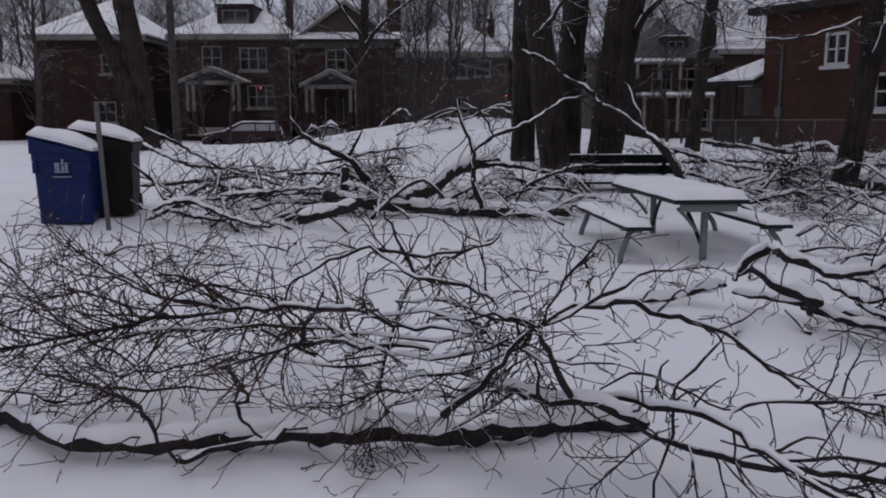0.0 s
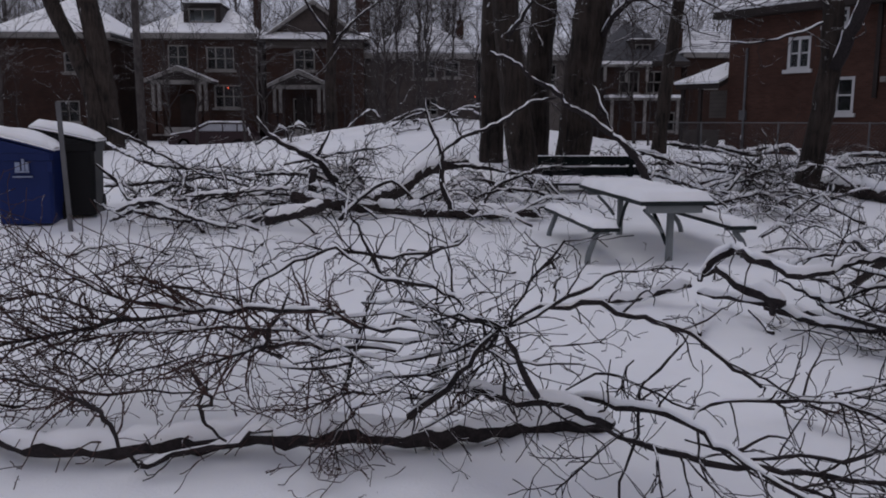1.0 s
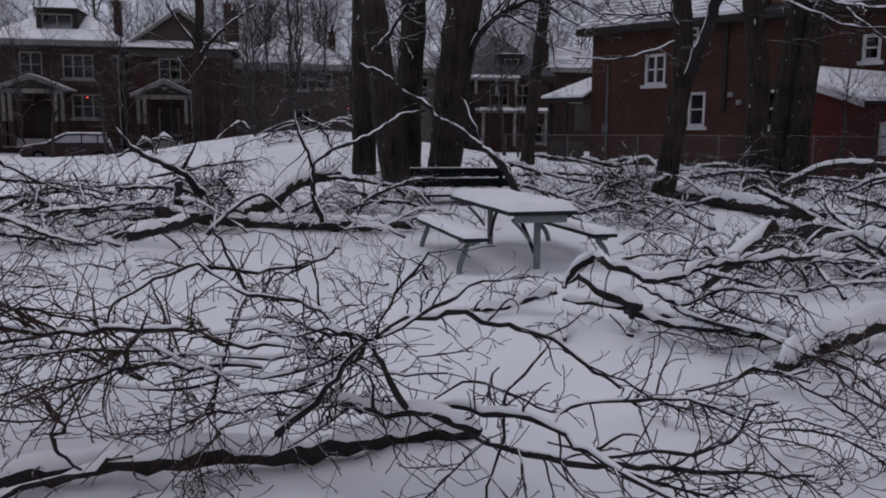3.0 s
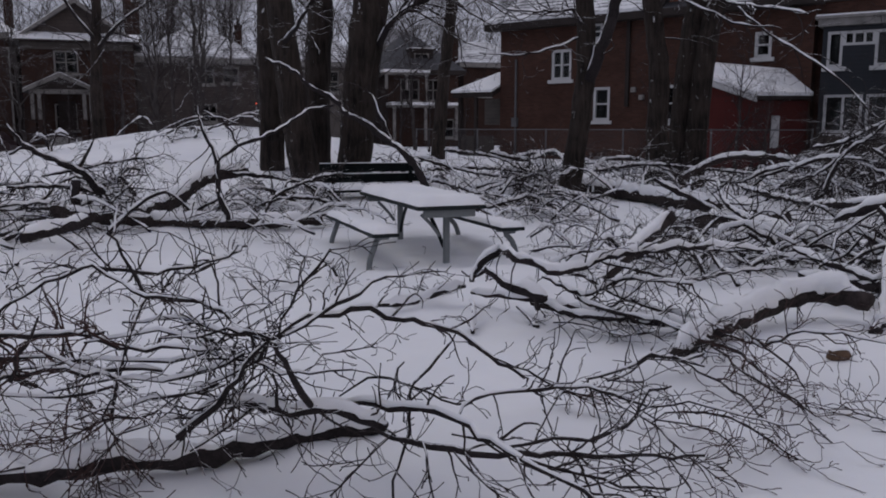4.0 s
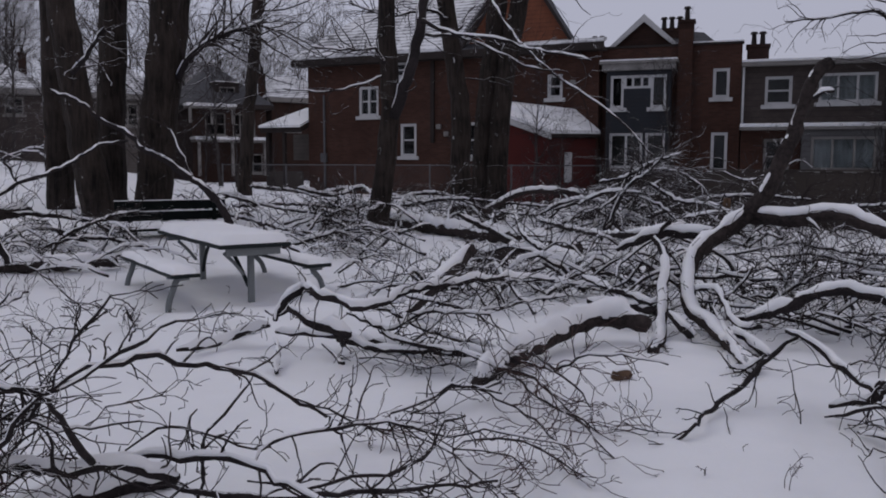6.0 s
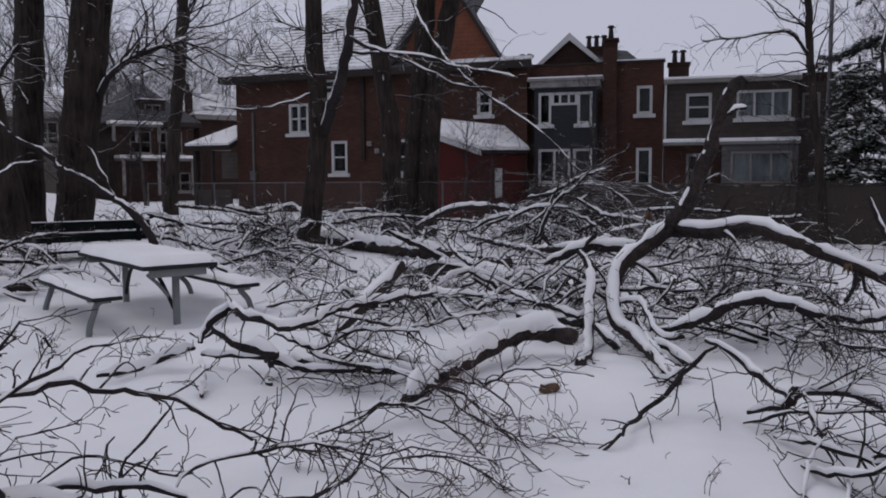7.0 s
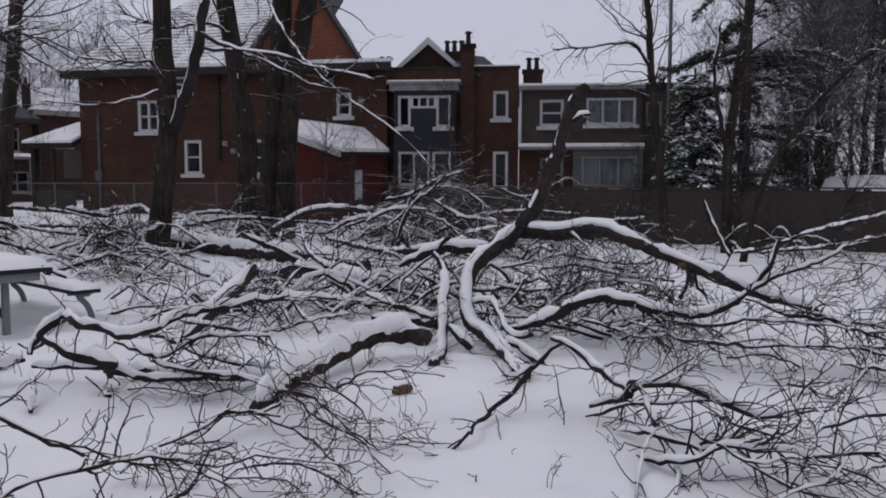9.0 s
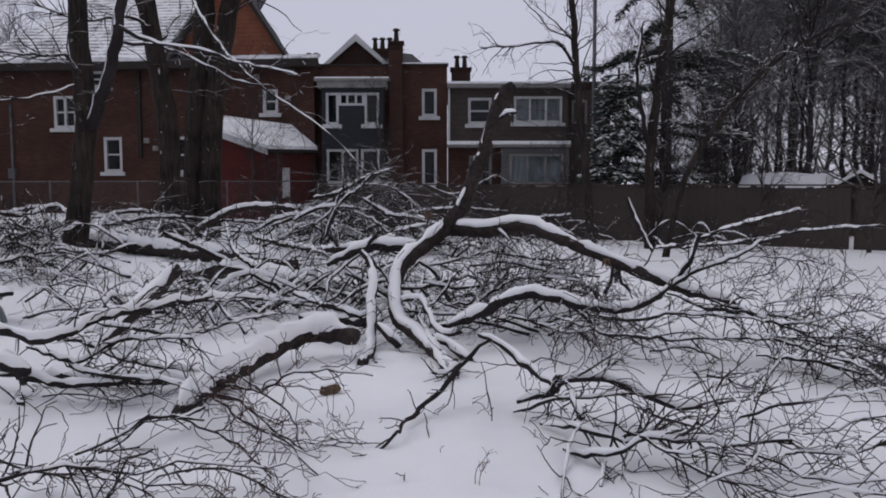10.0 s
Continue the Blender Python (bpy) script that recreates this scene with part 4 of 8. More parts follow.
def standing_tree(points, r0, r1, seed, label, limbs=(), sprigs=0, length=2.0, sides=22, twig_mat=None, thin=0.008, snow_limbs=0.03, depth=3, start=0.5):
    rng = np.random.default_rng(seed)
    ob = thing("tree", points[0], label, "tree", "bare park trees")
    base = np.array(points[0])
    path = smooth_path(points, 0.3, 0.012, rng) - base
    path[:, 2] += -0.15 * (np.arange(len(path)) == 0)
    radii = np.linspace(r0, r1, len(path))
    part("trunk", quad_mesh("trunk", *trunk_mesh(path, radii, sides, seed), TRUNK), None, ob)
    for pts, a, b, kids, ln in limbs:
        lp = smooth_path(pts, 0.15, 0.012, rng) - base
        lr = np.linspace(a, b, len(lp))
        limb = part("limb", join_tubes("limb", [tube(lp, lr, 7)], BARK), None, ob)
        if kids:
            out = []
            sprout(lp, lr, kids, ln, rng, out, depth, 0.05, 0.03, thin, False, 0.1, thin * 0.5)
            part("twig_spray", join_tubes("twig_spray", out, twig_mat or TWIG_SNOWY), None, limb, kind="stuff")
        if snow_limbs:
            part("snow_cover", join_tubes("snow_cover", [snow_ridge(lp, lr, snow_limbs * 0.4 + a * 0.25, rng, 0.25)], SNOW), None, limb)
    if sprigs:
        out = []
        sprout(path, radii, sprigs, length, rng, out, depth, 0.25, 0.02, thin, False, start, thin * 0.5)
        part("crown", join_tubes("crown", out, twig_mat or TWIG_SNOWY), None, ob, kind="stuff")
    return ob


def bare_tree(height, r, seed, mat=None, bushy=1.0, trunk_share=0.35, thin=0.012, spread=0.33, lift=0.35):
    """A free-standing winter tree at the origin: trunk and a crown of limbs."""
    rng = np.random.default_rng(seed)
    ob = thing("tree", (0, 0, 0), "bare winter tree with snow-dusted branches", "tree", "bare trees behind the houses")
    lean = rng.normal(0, 0.05, 2)
    path = smooth_path([(0, 0, -0.3), (lean[0] * height * 0.4, lean[1] * height * 0.4, height * 0.45), (lean[0] * height, lean[1] * height, height)], 0.5, 0.05, rng)
    radii = np.linspace(r, r * 0.12, len(path))
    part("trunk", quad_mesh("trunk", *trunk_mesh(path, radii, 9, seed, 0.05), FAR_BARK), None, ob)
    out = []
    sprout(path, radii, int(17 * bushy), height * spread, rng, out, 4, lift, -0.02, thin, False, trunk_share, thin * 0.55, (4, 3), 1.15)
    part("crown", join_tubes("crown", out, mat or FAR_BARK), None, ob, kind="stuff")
    return ob


def gz(x, y):
    return float(ground_z(np.array(x), np.array(y)))


# ---- picnic table ----
def bent_tube(points, r, mat, name, parent, sides=10):
    rng = np.random.default_rng(1)
    p = smooth_path(points, 0.04, 0.0, rng)
    return part(name, join_tubes(name, [tube(p, np.full(len(p), r), sides)], mat), None, parent)


def snow_pillow(x0, x1, y0, y1, z, h, seed, lip=0.03):
    """A soft-edged bed of snow on a flat board."""
    nx, ny = 14, 36
    rng = np.random.default_rng(seed)
    ph = rng.uniform(0, 6.28, 6)
    u, v = np.meshgrid(np.linspace(-1, 1, nx), np.linspace(-1, 1, ny))
    e = np.clip(np.minimum((1 - np.abs(u)) * (x1 - x0), (1 - np.abs(v)) * (y1 - y0)) / 0.16, 0, 1)
    top = h * np.sqrt(np.clip(1 - (1 - e) ** 2, 0, 1)) * (1 + 0.10 * np.sin(u * 3 + ph[0]) * np.sin(v * 5 + ph[1]) + 0.06 * np.sin(v * 13 + ph[2]))
    wob = lip * 0.5 * (np.sin(v * 9 + ph[3]) + np.sin(u * 7 + ph[4])) * 0.5
    X = (x0 + x1) / 2 + u * ((x1 - x0) / 2 + wob * (np.abs(u) > 0.99))
    Y = (y0 + y1) / 2 + v * ((y1 - y0) / 2 + wob * (np.abs(v) > 0.99))
    upper = np.stack([X, Y, z + 0.004 + top], -1).reshape(-1, 3)
    lower = np.stack([X, Y, np.full_like(X, z + 0.003)], -1).reshape(-1, 3)
    i = (np.arange(ny - 1)[:, None] * nx + np.arange(nx - 1)[None, :]).ravel()
    q = np.stack([i, i + 1, i + nx + 1, i + nx], -1)
    return quad_mesh("snow_cover", np.vstack([upper, lower]), np.vstack([q, q[:, ::-1] + nx * ny]), SNOW)


table = thing("picnic_table", (2.70, 9.64, 0), "grey picnic table with attached benches under thick snow", "picnic table", turn=4.0)
top = part("tabletop", boxes((-0.40, 0.40, -1.2, 1.2, 0.625, 0.67), bevel=0.008), TABLE_DARK, table, "dark green tabletop edge")
part("snow_cover", snow_pillow(-0.40, 0.40, -1.2, 1.2, 0.67, 0.095, 3), None, table, "thick smooth bed of snow")
for s in (-1.1, 1.1):
    part("apron", boxes((-0.30, 0.30, s - 0.03, s + 0.03, 0.54, 0.623)), TABLE_GREY, table)
part("beam", boxes((-0.04, 0.04, -1.06, 1.06, 0.55, 0.622)), TABLE_GREY, table)
for s in (-1, 1):
    y = s * 0.85
    part("leg", boxes((0.03, 0.095, y - 0.035, y + 0.035, -0.15, 0.548), bevel=0.01), TABLE_GREY, table)
    bent_tube([(0.05, y - s * 0.05, 0.16), (0.02, y - s * 0.28, 0.40), (0.0, y - s * 0.5, 0.56)], 0.022, TABLE_DARK, "brace", table)
    bent_tube([(-0.02, y, 0.30), (-0.12, y, 0.43), (-0.24, y, 0.55)], 0.02, TABLE_GREY, "brace", table)
for s, off, ln in ((-1, -0.74, 1.12), (1, 0.80, 1.05)):
    seat = part("seat", boxes((off - 0.15, off + 0.15, -ln - 0.02, ln - 0.02, 0.345, 0.385), bevel=0.008), TABLE_DARK, table, "narrow bench seat")
    part("snow_cover", snow_pillow(off - 0.15, off + 0.15, -ln - 0.02, ln - 0.02, 0.385, 0.06, 5 + s), None, seat, "thick smooth bed of snow")
    for e in (-1, 1):
        y = e * 0.9
        bent_tube([(off + 0.1, y, 0.325), (off - 0.02, y, 0.31), (off - 0.07 * (1 if s < 0 else -1), y, 0.2), (off - 0.12 * (1 if s < 0 else -1), y, 0.05), (off - 0.13 * (1 if s < 0 else -1), y, -0.15)], 0.032, TABLE_GREY, "bench_leg", table)
        part("bracket", boxes((off - 0.13, off + 0.13, y - 0.025, y + 0.025, 0.32, 0.343)), TABLE_GREY, table)

# ---- park bench under the large trees ----
bz = gz(3.0, 13.9)
bench = thing("park_bench", (3.12, 13.95, bz - 0.18), "dark green slatted park bench edged with snow", "bench", turn=2.0)
for z0, y0 in ((0.42, 0.24), (0.60, 0.28)):
    slat = part("backrest_slat", boxes((-0.92, 0.92, y0, y0 + 0.04, z0, z0 + 0.15), bevel=0.008), BENCH_GREEN, bench)
    part("snow_cover", boxes((-0.92, 0.92, y0 - 0.01, y0 + 0.05, z0 + 0.152, z0 + 0.164), bevel=0.004), SNOW, slat)
for i in range(3):
    part("seat_slat", boxes((-0.92, 0.92, -0.25 + i * 0.16, -0.12 + i * 0.16, 0.28, 0.32), bevel=0.006), BENCH_GREEN, bench)
part("snow_cover", snow_pillow(-0.92, 0.92, -0.26, 0.22, 0.32, 0.08, 8), None, bench)
for u in (-0.7, 0.7):
    pieces("leg", [(u - 0.03, u + 0.03, -0.22, -0.16, -0.2, 0.278), (u - 0.03, u + 0.03, 0.18, 0.238, -0.2, 0.72)], BENCH_GREEN, bench)


# ---- wheeled bins ----
def wheeled_bin(at, turn, body_mat, label, lid_tilt=0.0, mark=False, scale=1.0):
    b = thing("wheeled_bin", at, label, "wheeled bin", "two bins by the post", turn=turn)
    s = scale
    bm = bmesh.new()
    rings = ((0.0, 0.338, 0.35), (0.55, 0.355, 0.38), (0.86, 0.365, 0.40), (0.865, 0.385, 0.425), (0.965, 0.385, 0.425))
    prev = None
    for z, hx, hy in rings:
        ring = []
        for cx, cy in ((1, 1), (-1, 1), (-1, -1), (1, -1)):
            for a in (10, 45, 80):
                ang = radians(a + {(1, 1): 0, (-1, 1): 90, (-1, -1): 180, (1, -1): 270}[cx, cy])
                r = 0.05
                ring.append(bm.verts.new((cx * (hx - r) * s + r * math.cos(ang), cy * (hy - r) * s + r * math.sin(ang), z * s)))
        if prev:
            for i in range(12):
                bm.faces.new((prev[i], prev[(i + 1) % 12], ring[(i + 1) % 12], ring[i]))
        else:
            bm.faces.new(ring[::-1])
        prev = ring
    bm.faces.new(prev)
    part("body", bm, body_mat, b)
    for sx in (-1, 1):
        part("lifting_rim", boxes((sx * 0.34 * s - 0.03, sx * 0.34 * s + 0.03, -0.44 * s, -0.30 * s, 0.70 * s, 0.86 * s), bevel=0.01), body_mat, b)
    # lid: a shallow dome hinged at the back, snow on it
    nx, ny = 10, 12
    u, v = np.meshgrid(np.linspace(-1, 1, nx), np.linspace(-1, 1, ny))
    dome = 0.055 * (1 - u ** 2) * (1 - (v * 0.9) ** 2) + lid_tilt * (1 - u) * 0.42
    X, Y, Z = u * 0.40 * s, v * 0.45 * s, (0.972 + dome) * s
    i = (np.arange(ny - 1)[:, None] * nx + np.arange(nx - 1)[None, :]).ravel()
    q = np.stack([i, i + 1, i + nx + 1, i + nx], -1)
    up, low = np.stack([X, Y, Z + 0.03], -1).reshape(-1, 3), np.stack([X, Y, Z - 0.004 - 0 * u], -1).reshape(-1, 3)
    edge = [k for k in range(nx)] + [nx * r + nx - 1 for r in range(1, ny)] + [nx * (ny - 1) + k for k in range(nx - 2, -1, -1)] + [nx * r for r in range(ny - 2, 0, -1)]
    m = nx * ny
    rim = [(edge[a], edge[(a + 1) % len(edge)], edge[(a + 1) % len(edge)] + m, edge[a] + m) for a in range(len(edge))]
    lid = part("lid", quad_mesh("lid", np.vstack([up, low]), np.vstack([q, q[:, ::-1] + m, np.array(rim)]), body_mat, False), None, b)
    cap = 0.085 * np.clip(1.2 - np.abs(u) ** 6 * 0.9, 0, 1) * np.clip(1.15 - np.abs(v) ** 6 * 0.9, 0.1, 1) * (1 + 0.15 * np.sin(u * 4 + v * 3))
    up2 = np.stack([X * 1.02, Y * 1.02, Z + 0.032 + cap], -1).reshape(-1, 3)
    low2 = np.stack([X * 1.02, Y * 1.02, Z + 0.02], -1).reshape(-1, 3)
    part("snow_cover", quad_mesh("snow_cover", np.vstack([up2, low2]), np.vstack([q, q[:, ::-1] + m, np.array(rim)]), SNOW), None, lid, "rounded cap of snow")
    if lid_tilt:
        part("lid_side", prism(bmesh.new(), [(-0.40 * s, 0.967 * s), (0.38 * s, 0.967 * s), (-0.40 * s, (0.965 + lid_tilt * 0.8) * s)], -0.44 * s, 0.44 * s), body_mat, b)
    part("handle", boxes((-0.3 * s, 0.3 * s, 0.46 * s, 0.49 * s, 0.93 * s, 0.96 * s), bevel=0.01), body_mat, b)
    for sx in (-1, 1):
        bm = bmesh.new()
        bmesh.ops.create_cone(bm, cap_ends=True, segments=18, radius1=0.13, radius2=0.13, depth=0.05, matrix=Matrix.Translation((sx * 0.33 * s, 0.34 * s, 0.1)) @ Matrix.Rotation(radians(90), 4, "Y"))
        part("wheel", bm, RUBBER, b)
    if mark:
        y = -0.408
        part("emblem", boxes((-0.075, -0.02, y, y + 0.05, 0.66, 0.76), (0.0, 0.03, y, y + 0.05, 0.66, 0.80), (0.04, 0.075, y, y + 0.05, 0.66, 0.76), (-0.08, 0.08, y, y + 0.05, 0.635, 0.655)), MARK_WHITE, b, "pale printed emblem of plain bars")
        part("caption", boxes((-0.11, 0.11, y + 0.006, y + 0.05, 0.575, 0.592)), MARK_WHITE, b)
    return b


wheeled_bin((-4.79, 10.5, gz(-4.79, 10.5) - 0.0), 12.0, BIN_BLUE, "blue wheeled recycling bin with a snow-capped lid", 0.27, True, 0.90)
wheeled_bin((-4.56, 11.2, gz(-4.56, 11.2) + 0.02), 12.0, BIN_BLACK, "black wheeled rubbish bin with a snow-capped lid", 0.22, False, 0.97)
pz = gz(-4.14, 10.03)
post = thing("signpost", (-4.14, 10.03, pz), "bare galvanised steel post leaning beside the bins", "post")
part("pole", boxes((-0.026, 0.026, -0.02, -0.012, -0.3, 1.52), (-0.026, -0.018, -0.012, 0.02, -0.3, 1.52), (0.018, 0.026, -0.012, 0.02, -0.3, 1.52)), STEEL, post)
post.matrix_world = pose(-4.14, 10.03, pz, 0, -1.9, 12)

# ---- parked car across the street ----
car = thing("car", (-10.42, 44.0, gz(-10.42, 44) - 0.32), "dark parked estate car with snow on its roof", "car")
body = [(-2.15, 0.3), (2.15, 0.3), (2.24, 0.5), (2.25, 0.75), (2.16, 0.93), (1.9, 0.99), (-1.0, 1.0), (-1.6, 0.92), (-2.05, 0.8), (-2.22, 0.66), (-2.25, 0.48)]
part("body", prism(bmesh.new(), body, -0.85, 0.85), CAR_PAINT, car)
cabin = [(-1.05, 1.0), (2.05, 0.98), (1.93, 1.2), (1.72, 1.38), (1.3, 1.45), (0.5, 1.48), (-0.1, 1.45), (-0.4, 1.35)]
part("cabin", prism(bmesh.new(), [(x * 1.0, z) for x, z in cabin], -0.72, 0.72), CAR_PAINT, car)
for a, b, c, d in ((-0.75, -0.1, 0.55, 0.55), (0.62, 0.62, 1.3, 1.3), (1.37, 1.37, 1.88, 1.75)):
    part("side_window", prism(bmesh.new(), [(a, 1.02), (c, 1.02), (d, 1.37), (b, 1.37)], -0.735, -0.722), CAR_GLASS, car)
part("snow_cover", boxes((-0.15, 1.5, -0.7, 0.7, 1.452, 1.54), bevel=0.035), SNOW, car)
part("bonnet_snow", slab(bmesh.new(), [(-2.1, -0.75, 0.88), (-1.0, -0.75, 1.06), (-1.0, 0.75, 1.06), (-2.1, 0.75, 0.88)], 0.07), SNOW, car)
part("windscreen_snow", slab(bmesh.new(), [(-1.1, -0.7, 1.06), (-0.22, -0.7, 1.5), (-0.22, 0.7, 1.5), (-1.1, 0.7, 1.06)], 0.07), SNOW, car)
for x in (-1.4, 1.4):
    for y in (-0.78, 0.62):
        bm = bmesh.new()
        bmesh.ops.create_cone(bm, cap_ends=True, segments=20, radius1=0.32, radius2=0.32, depth=0.18, matrix=Matrix.Translation((x, y + 0.02, 0.32)) @ Matrix.Rotation(radians(90), 4, "X"))
        w = part("wheel", bm, RUBBER, car)
        bm = bmesh.new()
        bmesh.ops.create_cone(bm, cap_ends=True, segments=16, radius1=0.19, radius2=0.17, depth=0.03, matrix=Matrix.Translation((x, y - 0.085, 0.32)) @ Matrix.Rotation(radians(90), 4, "X"))
        part("rim", bm, STEEL, w)
for x, z, nm in ((-11.36, 3.52, "porch_lamp"), (3.9, 3.0, "porch_lamp")):
    lamp = thing(nm, (x, 51.9 if x < 0 else 51.0, z), "small red lamp glowing by a porch", "lamp")
    bm = bmesh.new()
    bmesh.ops.create_uvsphere(bm, u_segments=8, v_segments=6, radius=0.04)
    part("bulb", bm, RED_LIGHT, lamp)
    part("bracket", boxes((-0.02, 0.02, 0.0, 1.9, -0.1, -0.06)), DARK_TRIM, lamp)

# ---- large standing trees ----
standing_tree([(1.61, 16.65, 0.61), (1.61, 16.65, 2.53), (1.62, 16.65, 3.83), (1.62, 16.65, 5.94)], 0.24, 0.22, 11, "tall dark furrowed trunk of a park tree")
standing_tree([(2.16, 15.48, 0.44), (1.94, 15.51, 1.84), (1.72, 15.53, 3.67), (1.49, 15.56, 5.64)], 0.28, 0.20, 12, "leaning dark furrowed trunk of a park tree",
              limbs=[([(1.76, 15.33, 3.05), (1.90, 14.50, 3.25), (2.09, 13.87, 3.62)], 0.05, 0.02, 10, 0.9)])
standing_tree([(2.62, 17.43, 0.67), (2.66, 17.42, 2.57), (2.75, 17.41, 3.94), (2.81, 17.40, 6.14)], 0.27, 0.25, 13, "thick dark trunk standing behind its neighbours")
standing_tree([(3.19, 16.32, 0.50), (3.32, 16.29, 2.18), (3.52, 16.25, 3.77), (3.72, 16.20, 5.81)], 0.32, 0.36, 14, "broad furrowed trunk behind the park bench", sides=28,
              limbs=[([(3.67, 16.01, 3.12), (3.86, 15.76, 3.50), (4.19, 15.47, 3.81), (5.04, 15.00, 4.17)], 0.07, 0.03, 44, 1.5)])
standing_tree([(6.3, 20.8, gz(6.3, 20.8)), (6.45, 20.9, 2.5), (6.75, 21, 5.0), (7.0, 21, 9)], 0.17, 0.12, 15, "slim dark trunk of a park tree", sprigs=64, length=2.4, start=0.36)
standing_tree([(6.99, 14.37, 0.12), (7.16, 14.30, 1.41), (7.26, 14.24, 2.64), (7.20, 14.28, 3.86), (7.20, 14.28, 5.01), (7.17, 14.29, 6.55)], 0.21, 0.14, 16, "leaning forked trunk with snow in its fork", sprigs=8, length=1.8, start=0.55,
              limbs=[([(7.26, 14.13, 2.42), (7.37, 13.97, 2.84), (7.53, 13.77, 3.61), (7.65, 13.60, 4.63), (7.71, 13.45, 5.83)], 0.12, 0.09, 4, 0.9),
                     ([(7.57, 13.64, 4.22), (7.83, 13.03, 3.91), (8.37, 12.35, 3.76), (8.85, 11.65, 3.49), (9.43, 10.95, 3.29)], 0.045, 0.015, 16, 0.7),
                     ([(7.53, 13.32, 3.89), (7.96, 12.85, 3.82), (8.39, 12.22, 3.50), (8.71, 11.63, 3.17), (8.98, 11.18, 3.12)], 0.03, 0.012, 12, 0.6),
                     ([(7.23, 14.26, 3.33), (6.84, 14.01, 3.64), (6.22, 13.84, 3.58), (5.52, 13.91, 3.60)], 0.035, 0.012, 22, 0.8),
                     ([(7.17, 14.29, 3.22), (6.64, 14.10, 3.02), (5.84, 14.00, 2.83), (5.06, 14.08, 2.85)], 0.022, 0.01, 12, 0.7)])
standing_tree([(10.52, 17.02, 0.09), (10.52, 17.02, 2.44), (10.37, 17.11, 4.06), (10.14, 17.24, 5.78), (9.94, 17.36, 7.34)], 0.25, 0.17, 17, "dark park tree trunk with rough bark", sprigs=16, length=2.2, start=0.45,
              limbs=[([(10.14, 17.01, 4.95), (9.30, 16.57, 5.00), (8.37, 16.38, 4.75), (7.35, 16.41, 4.95)], 0.04, 0.015, 26, 0.9)])
standing_tree([(11.50, 17.59, 0.06), (11.57, 17.54, 2.49), (11.75, 17.43, 4.61), (11.84, 17.37, 6.14), (11.92, 17.32, 8.07)], 0.27, 0.21, 18, "thick dark park tree trunk", limbs=[
    ([(10.84, 16.83, 6.32), (10.17, 14.88, 4.77), (9.88, 13.25, 3.67), (10.28, 12.32, 2.95), (10.66, 11.60, 2.38), (11.01, 11.01, 1.69)], 0.04, 0.015, 20, 0.8)])
standing_tree([(11.68, 17.24, 0.04), (11.80, 17.15, 2.90), (12.06, 16.98, 4.86), (12.29, 16.82, 6.24), (12.50, 16.67, 8.01)], 0.26, 0.20, 19, "dark trunk leaning away from its twin", sprigs=6, length=2.0, start=0.6)
standing_tree([(-9.4, 25.0, gz(-9.4, 25)), (-9.6, 25.2, 2.5), (-10.9, 25.4, 5.6), (-12.0, 25.6, 9)], 0.25, 0.2, 20, "leaning dark trunk near the street")
standing_tree([(-9.1, 25.4, gz(-9.1, 25.4)), (-9.3, 25.4, 3.0), (-9.75, 25.4, 6.0), (-10, 25.4, 9)], 0.32, 0.27, 21, "upright dark trunk near the street")
standing_tree([(15.83, 8.96, -0.10), (15.77, 9.05, 1.38), (15.64, 9.26, 3.56), (15.55, 9.41, 6.05)], 0.10, 0.06, 51, "slim bare tree before the board fence", sprigs=34, length=1.3, start=0.45,
              limbs=[([(15.64, 9.27, 3.92), (15.24, 9.54, 4.43), (14.70, 9.97, 4.35), (13.98, 10.61, 4.28)], 0.04, 0.012, 12, 0.7)])
standing_tree([(17.30, 8.33, -0.10), (17.29, 8.36, 1.75), (17.35, 8.23, 3.63), (17.49, 7.95, 5.94)], 0.12, 0.08, 52, "dark slim trunk beside the evergreen", sprigs=30, length=1.5, start=0.3,
              limbs=[([(17.30, 8.34, 1.94), (17.05, 8.40, 2.75), (16.88, 8.50, 3.85), (16.82, 8.39, 4.81)], 0.07, 0.04, 12, 0.8)])
standing_tree([(15.18, 6.98, -0.10), (15.35, 6.62, 1.61), (15.62, 5.98, 2.78), (15.96, 5.04, 3.83), (16.29, 3.90, 4.39)], 0.07, 0.025, 53, "leaning bare sapling with snowy twigs", sprigs=44, length=1.1, start=0.2, sides=10)
pole = thing("utility_pole", (-12.4, 38.5, 0), "weathered wooden utility pole", "pole")
v, q = tube(np.array([[0, 0, -0.3], [-0.1, 0, 12.0]]), np.array([0.19, 0.15]), 12)
part("pole", quad_mesh("pole", v, q, FAR_BARK), None, pole)
t645 = standing_tree([(-3.1, 32.0, 0.9), (-3.1, 32, 3), (-2.95, 32, 6), (-2.6, 32, 9)], 0.24, 0.1, 22, "bare young tree with snow-caked limbs", sprigs=46, length=2.3, start=0.2, thin=0.01,
                     limbs=[([(-3.05, 31.9, 4.2), (-2.2, 31.8, 5.2), (-0.9, 31.8, 6.2)], 0.08, 0.03, 10, 1.0), ([(-3.05, 31.9, 4.6), (-3.9, 31.8, 5.8), (-4.3, 31.8, 7.0)], 0.07, 0.03, 10, 1.0)])

